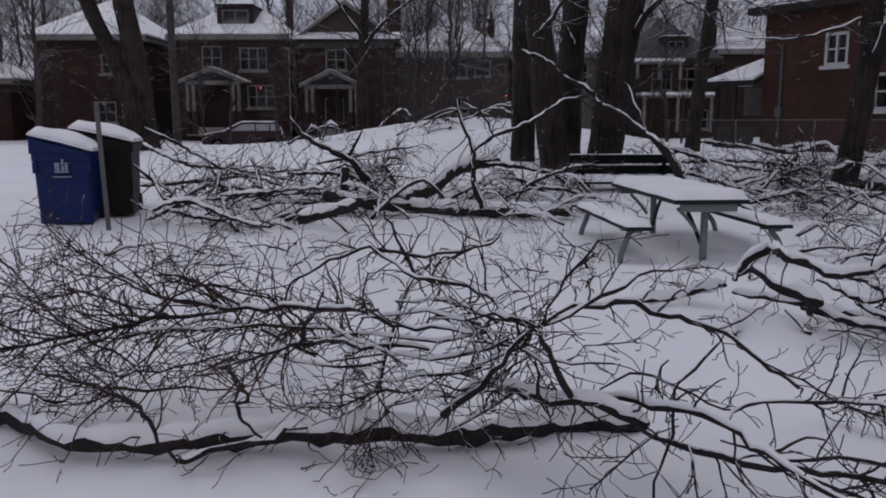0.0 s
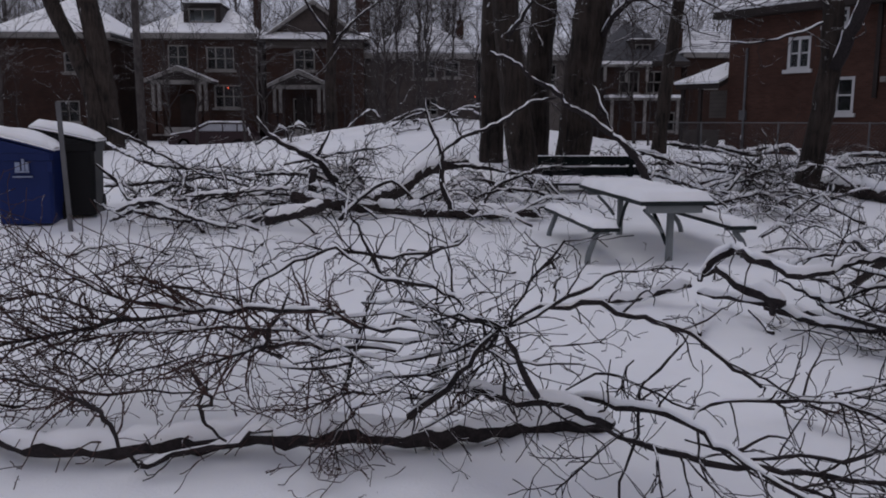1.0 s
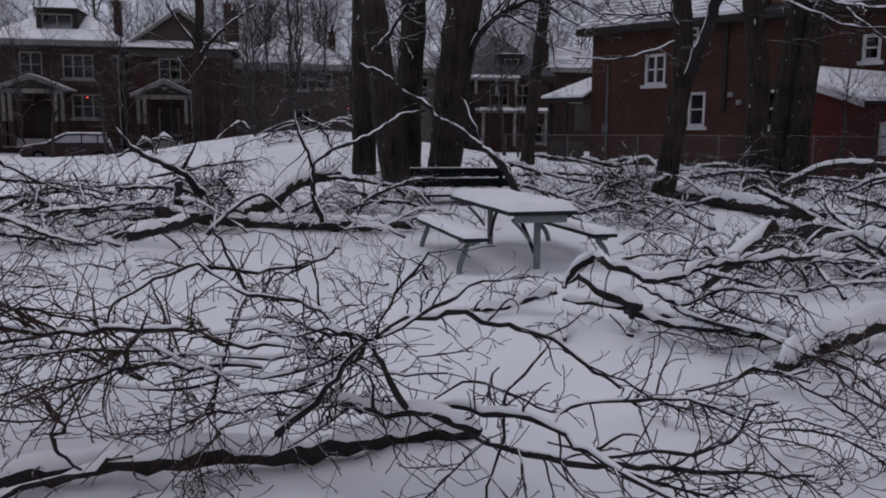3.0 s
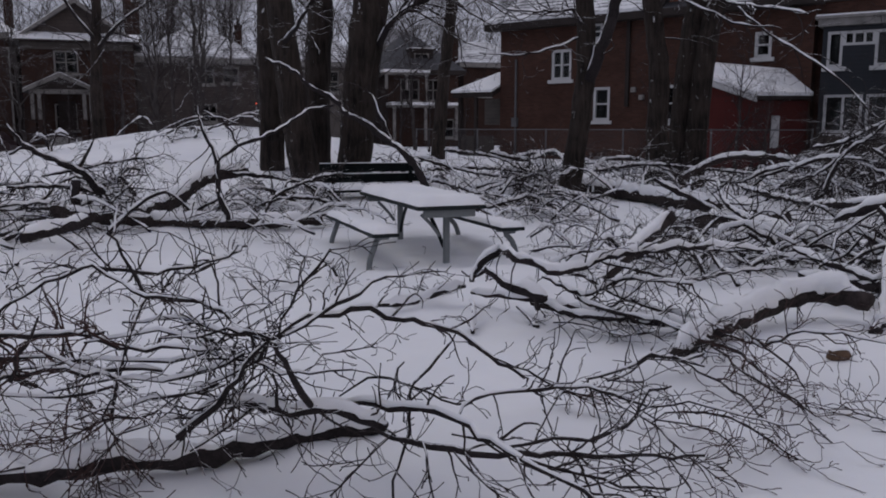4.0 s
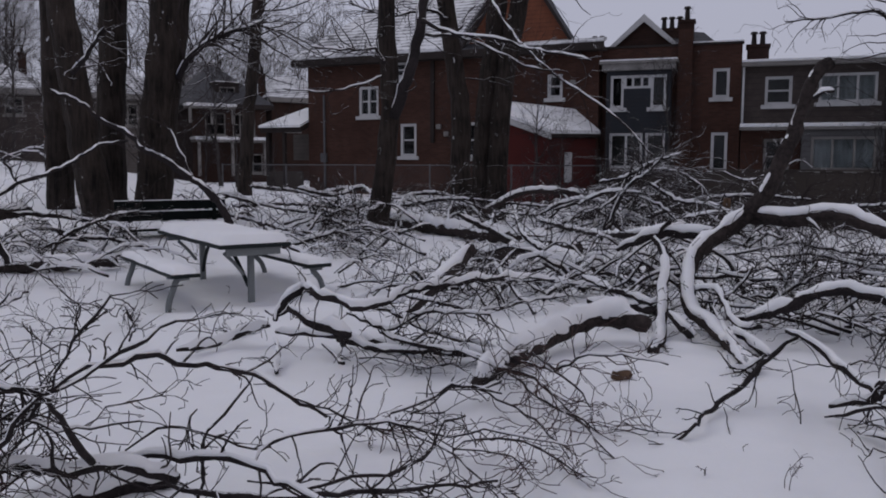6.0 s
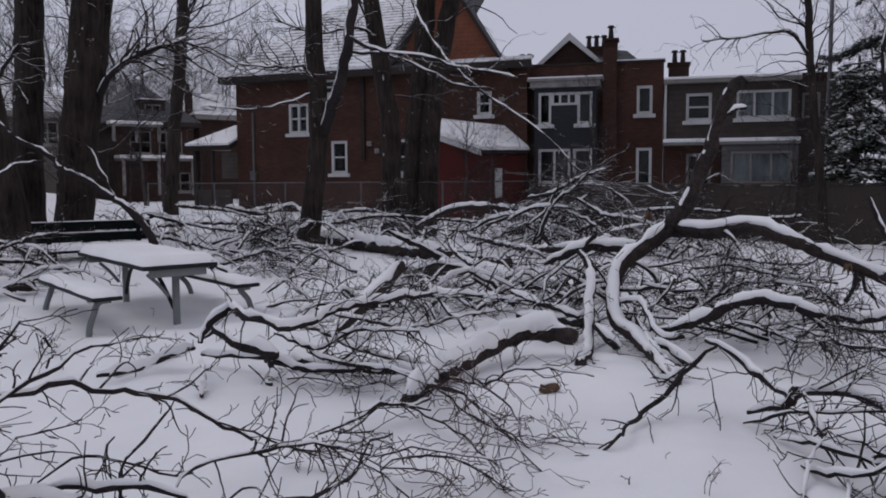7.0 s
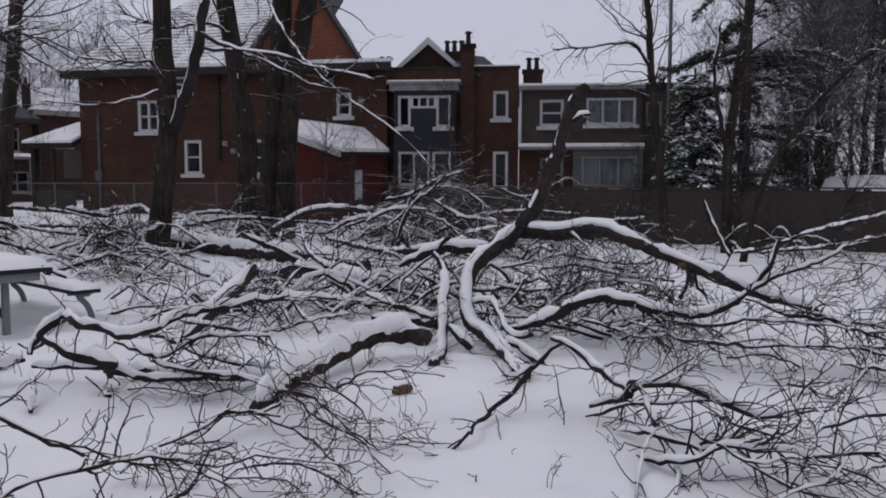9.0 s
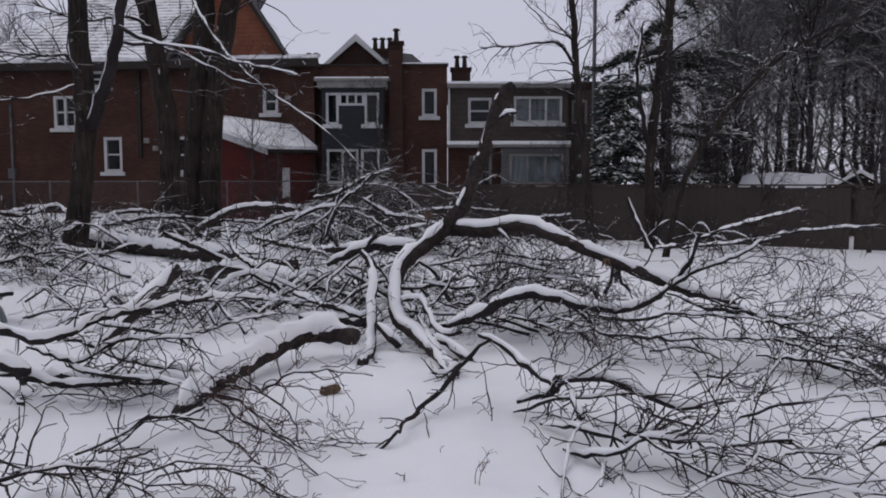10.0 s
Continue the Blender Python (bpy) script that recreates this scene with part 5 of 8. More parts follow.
kinds = [bare_tree(11.0, 0.17, 31, bushy=1.25), bare_tree(13.0, 0.21, 32, bushy=1.4), bare_tree(8.0, 0.09, 33, TWIG_SNOWY, 1.9, 0.15, 0.009), bare_tree(4.0, 0.07, 34, TWIG, 1.5, 0.05, 0.007), bare_tree(9.0, 0.075, 35, FAR_BARK, 2.4, 0.06, 0.012), bare_tree(12.5, 0.10, 36, WOOD_BARK_LIGHTENED, 2.6, 0.06, 0.013, 0.30, 0.06)]
spots = [(-33, 66, 1), (-27.5, 63, 0), (-22, 70, 1), (-17.5, 66, 0), (-13, 64, 1), (-9, 67, 1), (-5, 64, 0), (-1, 66, 1), (2.5, 63, 0), (7, 69, 1), (11, 66, 0), (16, 72, 1), (21, 70, 0), (26, 66, 1),
         (0.5, 44, 0), (1.8, 38, 2), (-0.6, 36, 2), (3.5, 45, 2), (6.5, 44, 0), (-20.5, 42, 0), (-24, 40, 1), (-17.2, 45, 2), (7.0, 34.0, 4), (5.6, 38.0, 4), (-1.5, 41.0, 4), (0.4, 33.5, 4), (-13.5, 47.0, 4), (-22.5, 46.0, 4), (-26.0, 44.0, 4), (-8.0, 46.0, 4), (-29.5, 49.0, 4), (-31.5, 52.0, 4), (-27.2, 47.5, 4), (-28.6, 60.0, 1), (-25.8, 62.0, 1), (-30.5, 58.0, 0), (14.5, 68.0, 1), (12.0, 70.0, 0), (18.5, 67.0, 1), (5.2, 24.5, 2)]
srng = random.Random(9)
for x, y, k in spots:
    s = srng.uniform(0.85, 1.15)
    c = copy_thing(kinds[k], pose(x, y, gz(x, y) if y < 48 else 0, 0, 0, srng.uniform(0, 360)))
    c.scale = (s, s, s)
# undergrowth of saplings along the street and the fences
for x, y in ((-22, 47), (-19.5, 48), (-18, 46.5), (-8.3, 48), (-7.2, 47), (-6.2, 47.5), (-4.9, 46.5), (-3.8, 46), (-2.4, 45), (-1.4, 46), (0.2, 47), (1.6, 46), (9.5, 38), (10.4, 36), (11.3, 33.5), (8.7, 38.5), (7.6, 40),
             (14.5, 24.0), (16.0, 21.5), (16.6, 18.8), (15.6, 19.6), (17.1, 16.5), (17.6, 13.5), (18.0, 11.0), (18.3, 8.6), (18.6, 6.4), (18.9, 4.2), (0.2, 29.0), (-2.0, 28.0), (-5.5, 27.5), (-7.5, 29.0), (5.0, 27.0), (6.8, 25.0), (-0.8, 24.0)):
    s = srng.uniform(0.5, 0.95)
    c = copy_thing(kinds[3], pose(x, y, gz(x, y), 0, 0, srng.uniform(0, 360)))
    c.scale = (s, s, s)
    tagged(c, "leafless twiggy shrub by a boundary", "shrub", "leafless shrubs")

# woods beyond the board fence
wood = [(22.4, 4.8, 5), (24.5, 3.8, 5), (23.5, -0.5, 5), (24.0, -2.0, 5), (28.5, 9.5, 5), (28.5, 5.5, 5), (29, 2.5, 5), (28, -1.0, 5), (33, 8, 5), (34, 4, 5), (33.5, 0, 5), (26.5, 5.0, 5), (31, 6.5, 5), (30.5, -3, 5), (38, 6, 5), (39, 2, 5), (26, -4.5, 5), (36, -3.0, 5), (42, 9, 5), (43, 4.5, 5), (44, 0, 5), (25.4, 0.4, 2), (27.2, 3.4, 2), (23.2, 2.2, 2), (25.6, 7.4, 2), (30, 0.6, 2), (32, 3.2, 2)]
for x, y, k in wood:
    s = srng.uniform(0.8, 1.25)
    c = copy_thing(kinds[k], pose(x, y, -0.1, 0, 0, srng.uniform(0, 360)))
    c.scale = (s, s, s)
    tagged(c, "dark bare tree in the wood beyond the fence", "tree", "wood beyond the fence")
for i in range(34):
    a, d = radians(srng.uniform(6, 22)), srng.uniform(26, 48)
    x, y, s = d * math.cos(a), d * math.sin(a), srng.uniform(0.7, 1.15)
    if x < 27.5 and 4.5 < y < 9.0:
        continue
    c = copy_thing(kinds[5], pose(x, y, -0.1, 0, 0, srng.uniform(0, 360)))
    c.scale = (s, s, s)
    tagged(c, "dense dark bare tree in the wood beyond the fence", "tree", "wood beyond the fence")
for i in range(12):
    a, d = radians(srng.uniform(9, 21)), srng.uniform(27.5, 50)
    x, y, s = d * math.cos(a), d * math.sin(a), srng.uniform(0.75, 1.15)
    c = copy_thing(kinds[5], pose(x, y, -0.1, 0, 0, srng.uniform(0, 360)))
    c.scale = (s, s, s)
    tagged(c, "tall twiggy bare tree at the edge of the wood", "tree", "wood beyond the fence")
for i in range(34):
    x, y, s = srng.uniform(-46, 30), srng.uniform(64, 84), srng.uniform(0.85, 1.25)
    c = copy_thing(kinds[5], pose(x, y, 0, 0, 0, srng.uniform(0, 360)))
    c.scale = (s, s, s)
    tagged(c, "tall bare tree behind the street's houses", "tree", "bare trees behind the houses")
for i in range(26):
    a, d, k = radians(srng.uniform(20, 36)), srng.uniform(22.5, 33), srng.choice((3, 4))
    x, y, s = d * math.cos(a), d * math.sin(a), srng.uniform(0.45, 0.7) if k == 4 else srng.uniform(0.6, 1.0)
    if math.hypot(x - 24.5, y - 18) < 5.5:
        continue
    c = copy_thing(kinds[k], pose(x, y, -0.1, 0, 0, srng.uniform(0, 360)))
    c.scale = (s, s, s)
    tagged(c, "leafless undergrowth beyond the fence", "shrub", "undergrowth beyond the fence")
for o in kinds:
    o.location = (-30 + kinds.index(o) * 3.5, 76, 0)

lp = thing("utility_pole", (21.0, 12.0, 0), "slim grey utility pole with a crossarm", "pole")
v, q = tube(np.array([[0, 0, -0.3], [0, 0, 8.2]]), np.array([0.06, 0.05]), 10)
part("pole", quad_mesh("pole", v, q, STEEL), None, lp)
part("crossarm", boxes((-0.5, 0.5, -0.05, 0.05, 4.6, 4.7)), STEEL, lp)


# ---- evergreen ----
def evergreen(at, height, seed):
    rng = np.random.default_rng(seed)
    ob = thing("spruce", at, "dark evergreen loaded with snow", "evergreen tree")
    v, q = tube(np.array([[0, 0, -0.2], [0.1, 0, height]]), np.array([0.2, 0.03]), 10)
    part("trunk", quad_mesh("trunk", v, q, FAR_BARK), None, ob)
    boughs, needles, snow = [], [], []
    tiers = np.sort(rng.uniform(0.9, height - 0.4, 26))
    for _ in range(170):
        h = tiers[rng.integers(26)] + rng.normal(0, 0.1)
        reach = (1 - min(h / height, 0.99)) ** 0.6 * height * 0.21 * rng.uniform(0.35, 1.3) + 0.3
        a = rng.uniform(0, 6.28)
        d = np.array([math.cos(a), math.sin(a), 0])
        t = np.linspace(0, 1, 6)
        pts = np.stack([d[0] * reach * t, d[1] * reach * t, h + reach * (0.22 * t - 0.40 * t * t)], -1)
        boughs.append(tube(pts, np.linspace(0.03, 0.008, 6), 4, closed=False))
        sidev = np.array([-d[1], d[0], 0])
        for _ in range(int(60 * reach)):
            s = rng.uniform(0.2, 1.0)
            p = pts[0] + (pts[-1] - pts[0]) * s
            p = np.array([d[0] * reach * s, d[1] * reach * s, h + reach * (0.22 * s - 0.40 * s * s)])
            e = unit(d * rng.uniform(0.2, 1) + sidev * rng.normal(0, 0.9) + np.array([0, 0, rng.uniform(-0.55, 0.1)]))
            ln = rng.uniform(0.10, 0.30) * (1.15 - 0.4 * s)
            w = unit(np.cross(e, rng.normal(0, 0.5, 3) + np.array([0, 0, 1.0]))) * ln * 0.17
            dn = np.array([0, 0, -ln * 0.14])
            base = p + rng.normal(0, 0.03, 3)
            needles.append((np.array([base, base + e * ln * 0.5 + w + dn, base + e * ln, base + e * ln * 0.5 - w + dn]), np.array([[0, 1, 2, 3]])))
            if rng.random() < 0.6:
                up = np.array([0, 0, 0.035])
                c = base + up
                snow.append((np.array([c, c + e * ln * 0.45 + w * 0.75, c + e * ln * 0.85 + up * 0.3, c + e * ln * 0.45 - w * 0.75]), np.array([[0, 1, 2, 3]])))
    part("bough_frame", join_tubes("bough_frame", boughs, FAR_BARK), None, ob, kind="stuff")
    part("needles", join_tubes("needles", needles, NEEDLE), None, ob, kind="stuff")
    part("snow_cover", join_tubes("snow_cover", snow, SNOW), None, ob, "snow caught on the boughs", kind="stuff")
    return ob


evergreen((21.9, 10.2, 0), 13.0, 41)
evergreen((20.7, 11.1, 0), 4.6, 43)
shed = thing("garden_shed", (23.9, 6.9, -0.42), "low shed with a thick snowy roof beyond the fence", "shed", turn=-78)
part("wall", boxes((-1.6, 1.6, 0, 2, -0.2, 1.5)), FENCE_WOOD, shed)
part("snow_cover", snow_pillow(-1.9, 0.6, -0.4, 2.4, 1.5, 0.55, 12), None, shed, "deep rounded snow on the roof")
part("gable", prism(bmesh.new(), [(0.35, 1.5), (2.1, 1.5), (1.25, 2.0)], -0.5, -0.3), DARK_TRIM, shed)
part("gable_roof", slab(slab(bmesh.new(), [(0.15, -0.6, 1.46), (1.25, -0.6, 2.1), (1.25, 2.3, 2.1), (0.15, 2.3, 1.46)], 0.06), [(1.25, -0.6, 2.1), (2.3, -0.6, 1.46), (2.3, 2.3, 1.46), (1.25, 2.3, 2.1)], 0.06), DARK_TRIM, shed)
part("gable_snow", slab(slab(bmesh.new(), [(0.15, -0.58, 1.56), (1.25, -0.58, 2.2), (1.25, 2.3, 2.2), (0.15, 2.3, 1.56)], 0.09), [(1.25, -0.58, 2.2), (2.3, -0.58, 1.56), (2.3, 2.3, 1.56), (1.25, 2.3, 2.2)], 0.09), SNOW, shed)

# ---- storm-felled branches ----

# front pile: the long limb, the mass of fine twigs, the forked limbs over it
fallen_branch([(0.91, 3.70, 0.07), (0.73, 3.73, 0.07), (0.51, 3.70, 0.07), (0.30, 3.66, 0.06), (0.14, 3.61, 0.06), (-0.02, 3.57, 0.06), (-0.17, 3.61, 0.07), (-0.36, 3.62, 0.07), (-0.51, 3.60, 0.06), (-0.64, 3.61, 0.06), (-0.78, 3.64, 0.06), (-0.96, 3.61, 0.05), (-1.13, 3.57, 0.05), (-1.38, 3.55, 0.05), (-1.55, 3.54, 0.05), (-1.71, 3.56, 0.05), (-1.92, 3.71, 0.05), (-2.20, 3.89, 0.04), (-2.53, 4.01, 0.04)], 0.052, 0.036, 26, 0.28, 0.06, 301, depth=2, patchy=0.05, twig_mat=TWIG_BROWN, droop=0.3, label="long snow-topped limb lying along the snow in front")
fallen_branch([(-0.62, 3.54, 0.12), (-0.73, 3.53, 0.10), (-0.83, 3.50, 0.08), (-0.97, 3.46, 0.06), (-1.10, 3.40, 0.04), (-1.17, 3.39, 0.03)], 0.017, 0.014, 5, 0.2, 0.03, 302, depth=2)
fallen_branch([(-1.17, 3.39, 0.03), (-1.23, 3.38, 0.11), (-1.28, 3.41, 0.19), (-1.34, 3.45, 0.25), (-1.48, 3.53, 0.28), (-1.72, 3.73, 0.28), (-1.98, 3.93, 0.25)], 0.014, 0.005, 12, 0.35, 0, 303, depth=2, twig_mat=TWIG_BROWN, thin=0.0042)
fallen_branch([(-0.81, 3.47, 0.10), (-0.87, 3.47, 0.15), (-0.91, 3.45, 0.21), (-0.89, 3.43, 0.27), (-0.86, 3.45, 0.30), (-0.90, 3.48, 0.34), (-0.96, 3.53, 0.39)], 0.011, 0.006, 10, 0.35, 0, 304, depth=2, twig_mat=TWIG_BROWN, thin=0.0042)
fallen_branch([(-0.31, 3.73, 0.62), (-0.50, 3.83, 0.60), (-0.63, 3.93, 0.58), (-0.81, 4.03, 0.56), (-1.00, 4.08, 0.55), (-1.18, 4.13, 0.54), (-1.31, 4.18, 0.56), (-1.48, 4.23, 0.57), (-1.66, 4.33, 0.61), (-1.82, 4.43, 0.66), (-1.98, 4.53, 0.72), (-2.13, 4.63, 0.77), (-2.30, 4.73, 0.84)], 0.02, 0.005, 40, 0.5, 0.008, 305, depth=3, twig_mat=TWIG_BROWN, thin=0.0042)
fallen_branch([(-1.04, 4.03, 0.55), (-1.30, 4.03, 0.52), (-1.47, 4.03, 0.50), (-1.65, 3.98, 0.47), (-1.86, 3.93, 0.43), (-2.02, 3.93, 0.40), (-2.19, 3.93, 0.37), (-2.36, 3.93, 0.34)], 0.014, 0.006, 46, 0.5, 0, 306, depth=3, twig_mat=TWIG_BROWN, thin=0.0042)
fallen_branch([(-0.51, 3.83, 0.50), (-0.62, 3.88, 0.51), (-0.80, 3.93, 0.48), (-1.02, 4.03, 0.47), (-1.19, 4.03, 0.44), (-1.39, 4.03, 0.46), (-1.59, 4.03, 0.42), (-1.82, 4.03, 0.38)], 0.012, 0.005, 40, 0.5, 0.01, 307, depth=3, twig_mat=TWIG_BROWN, thin=0.0042)
fallen_branch([(-0.07, 3.58, 0.47), (-0.22, 3.63, 0.48), (-0.38, 3.68, 0.46), (-0.55, 3.73, 0.47), (-0.71, 3.78, 0.45), (-0.86, 3.83, 0.38), (-1.00, 3.83, 0.34), (-1.08, 3.83, 0.30)], 0.017, 0.006, 30, 0.45, 0.015, 308, depth=3, twig_mat=TWIG_BROWN, thin=0.0042)
fallen_branch([(0.17, 3.38, 0.60), (0.03, 3.43, 0.60), (-0.12, 3.53, 0.59), (-0.25, 3.63, 0.57), (-0.36, 3.73, 0.60), (-0.39, 3.73, 0.63)], 0.014, 0.008, 10, 0.4, 0.012, 309, depth=2, twig_mat=TWIG_BROWN, thin=0.0042)
fallen_branch([(-0.86, 4.13, 0.58), (-1.03, 4.23, 0.58), (-1.16, 4.28, 0.62), (-1.33, 4.33, 0.62), (-1.51, 4.43, 0.61), (-1.70, 4.53, 0.57)], 0.01, 0.004, 12, 0.4, 0, 310, depth=2, twig_mat=TWIG_BROWN, thin=0.0042)
fallen_branch([(-2.37, 4.10, 0.12), (-2.18, 4.08, 0.10), (-2.05, 4.05, 0.08), (-1.97, 4.06, 0.06)], 0.012, 0.008, 8, 0.3, 0.01, 311, depth=2, twig_mat=TWIG_BROWN, thin=0.0042)
fallen_branch([(-0.98, 3.63, 0.27), (-1.20, 3.68, 0.25), (-1.43, 3.73, 0.23), (-1.64, 3.78, 0.23), (-1.79, 3.83, 0.27), (-1.91, 3.88, 0.33)], 0.01, 0.004, 10, 0.42, 0, 312, depth=3, twig_mat=TWIG_BROWN, thin=0.0042)
fallen_branch([(-0.57, 3.78, 0.70), (-0.61, 3.75, 0.61), (-0.65, 3.73, 0.54), (-0.69, 3.73, 0.43)], 0.01, 0.012, 5, 0.3, 0, 313, depth=2)
fallen_branch([(-1.47, 3.83, 0.28), (-1.64, 3.93, 0.37), (-1.82, 4.03, 0.40), (-2.00, 4.13, 0.49), (-2.16, 4.23, 0.59), (-2.32, 4.33, 0.72)], 0.009, 0.003, 35, 0.45, 0, 314, depth=3, twig_mat=TWIG_BROWN, thin=0.0042)
fallen_branch([(-1.01, 3.88, 0.38), (-1.19, 3.83, 0.34), (-1.38, 3.83, 0.31), (-1.57, 3.83, 0.28), (-1.73, 3.83, 0.34)], 0.009, 0.003, 35, 0.42, 0, 315, depth=3, twig_mat=TWIG_BROWN, thin=0.0042)
fallen_branch([(-1.42, 4.13, 0.49), (-1.66, 4.23, 0.53), (-1.88, 4.33, 0.57), (-2.06, 4.33, 0.57), (-2.28, 4.33, 0.49), (-2.46, 4.33, 0.44)], 0.009, 0.003, 32, 0.42, 0, 316, depth=3, twig_mat=TWIG_BROWN, thin=0.0042)
fallen_branch([(-0.22, 3.53, 0.41), (-0.32, 3.48, 0.32), (-0.24, 3.43, 0.23), (-0.34, 3.43, 0.16), (-0.30, 3.28, 0.04)], 0.008, 0.003, 24, 0.3, 0, 317, depth=3, twig_mat=TWIG_BROWN, thin=0.0042)
fallen_branch([(0.03, 3.48, 0.40), (-0.12, 3.53, 0.30), (-0.25, 3.58, 0.28), (-0.38, 3.63, 0.24), (-0.48, 3.58, 0.20)], 0.008, 0.003, 30, 0.35, 0, 318, depth=3, twig_mat=TWIG_BROWN, thin=0.0042)
# arms of the forked limb
fallen_branch([(0.36, 3.13, 0.69), (0.26, 3.23, 0.70), (0.19, 3.43, 0.75), (0.11, 3.53, 0.76), (0.01, 3.63, 0.77), (-0.12, 3.73, 0.78), (-0.23, 3.83, 0.82), (-0.35, 3.93, 0.88), (-0.46, 3.98, 0.85), (-0.58, 4.03, 0.80), (-0.69, 4.08, 0.73), (-0.79, 4.13, 0.66), (-0.82, 4.13, 0.57)], 0.014, 0.006, 14, 0.4, 0.006, 319, depth=2, lift=0.2)
fallen_branch([(0.30, 4.33, 0.90), (0.25, 4.28, 0.85), (0.13, 4.23, 0.83), (0.04, 4.18, 0.81), (-0.11, 4.13, 0.81), (-0.24, 4.03, 0.84), (-0.35, 3.93, 0.88)], 0.011, 0.008, 9, 0.35, 0.008, 320, depth=2)
fallen_branch([(-0.30, 4.03, 1.05), (-0.26, 3.98, 0.98), (-0.20, 3.95, 0.86), (-0.14, 3.83, 0.76)], 0.008, 0.01, 8, 0.35, 0, 321, depth=2)
fallen_branch([(0.36, 3.13, 0.69), (0.41, 3.11, 0.77), (0.46, 3.11, 0.87), (0.53, 3.15, 0.95), (0.61, 3.23, 1.02)], 0.009, 0.004, 9, 0.3, 0, 322, depth=2, lift=0.15)
fallen_branch([(0.36, 3.13, 0.69), (0.48, 3.18, 0.72), (0.63, 3.28, 0.77), (0.77, 3.43, 0.80), (0.91, 3.53, 0.84)], 0.014, 0.007, 5, 0.3, 0.006, 323, depth=2)
fallen_branch([(0.38, 3.13, 0.70), (0.51, 3.23, 0.73), (0.64, 3.33, 0.73), (0.80, 3.43, 0.71), (0.98, 3.53, 0.64), (1.16, 3.63, 0.57), (1.31, 3.73, 0.51), (1.40, 3.78, 0.44), (1.53, 3.83, 0.33), (1.64, 3.88, 0.25), (1.76, 3.93, 0.17)], 0.015, 0.009, 10, 0.3, 0.008, 324, depth=2, lift=-0.05)
fallen_branch([(1.47, 3.81, 0.39), (1.59, 3.83, 0.31), (1.71, 3.78, 0.26), (1.85, 3.73, 0.17), (2.04, 3.68, 0.12)], 0.008, 0.004, 9, 0.3, 0, 325, depth=2)
fallen_branch([(1.31, 3.73, 0.51), (1.24, 3.63, 0.47), (1.10, 3.48, 0.42), (1.01, 3.38, 0.38), (0.95, 3.28, 0.31), (0.91, 3.18, 0.23), (0.85, 3.08, 0.13), (0.81, 3.01, 0.02)], 0.008, 0.006, 3, 0.25, 0, 326, depth=2)
fallen_branch([(0.37, 3.13, 0.67), (0.40, 3.16, 0.59), (0.45, 3.23, 0.49), (0.53, 3.33, 0.34)], 0.014, 0.016, 2, 0.25, 0, 327, depth=2)
fallen_branch([(0.34, 3.13, 0.68), (0.26, 3.18, 0.58), (0.19, 3.23, 0.47), (0.10, 3.33, 0.34), (-0.01, 3.43, 0.22)], 0.013, 0.017, 6, 0.35, 0.008, 328, depth=2)
fallen_branch([(0.37, 3.28, 0.51), (0.38, 3.28, 0.41), (0.41, 3.30, 0.32)], 0.01, 0.014, 2, 0.25, 0, 329, depth=2)
fallen_branch([(0.07, 3.43, 0.33), (0.18, 3.43, 0.35), (0.30, 3.41, 0.34), (0.39, 3.39, 0.31), (0.51, 3.37, 0.30), (0.65, 3.35, 0.30), (0.75, 3.33, 0.26), (0.84, 3.27, 0.23)], 0.018, 0.026, 12, 0.35, 0.035, 330, depth=2, patchy=0.1)
fallen_branch([(0.63, 3.63, 0.26), (0.81, 3.35, 0.31), (0.97, 3.18, 0.33), (1.07, 3.03, 0.33), (1.15, 2.92, 0.30), (1.23, 2.81, 0.27), (1.31, 2.71, 0.22), (1.43, 2.57, 0.17), (1.50, 2.50, 0.13)], 0.024, 0.008, 12, 0.35, 0.014, 331, depth=2)
fallen_branch([(0.78, 3.20, 0.25), (0.88, 3.05, 0.24), (1.04, 2.94, 0.23), (1.21, 2.87, 0.23), (1.36, 2.84, 0.23), (1.58, 2.77, 0.21), (1.81, 2.71, 0.20), (2.02, 2.67, 0.20)], 0.017, 0.005, 16, 0.35, 0, 332, depth=2, lift=0.02)
fallen_branch([(1.05, 2.99, 0.28), (1.27, 2.90, 0.24), (1.44, 2.84, 0.27), (1.57, 2.79, 0.27), (1.70, 2.80, 0.29), (1.79, 2.82, 0.33), (1.87, 2.84, 0.43), (2.00, 2.90, 0.42)], 0.01, 0.004, 10, 0.35, 0, 333, depth=2)
fallen_branch([(1.23, 2.81, 0.27), (1.32, 2.73, 0.23), (1.46, 2.67, 0.19), (1.62, 2.61, 0.16), (1.79, 2.55, 0.14)], 0.01, 0.004, 14, 0.3, 0, 334, depth=2)
fallen_branch([(1.04, 2.94, 0.23), (1.09, 2.81, 0.18), (1.12, 2.69, 0.14), (1.14, 2.63, 0.07)], 0.008, 0.004, 5, 0.25, 0, 335, depth=2)
fallen_branch([(0.93, 3.00, 0.26), (0.92, 2.88, 0.21), (0.91, 2.77, 0.12)], 0.009, 0.004, 4, 0.25, 0, 336, depth=2)
fallen_branch([(0.92, 3.09, 0.30), (0.75, 2.99, 0.26), (0.63, 2.93, 0.18), (0.54, 2.91, 0.12)], 0.006, 0.003, 9, 0.3, 0, 337, depth=2)
fallen_branch([(0.85, 3.12, 0.27), (0.69, 3.02, 0.21), (0.54, 3.02, 0.20), (0.46, 3.05, 0.20)], 0.004, 0.002, 6, 0.25, 0, 338, depth=2)
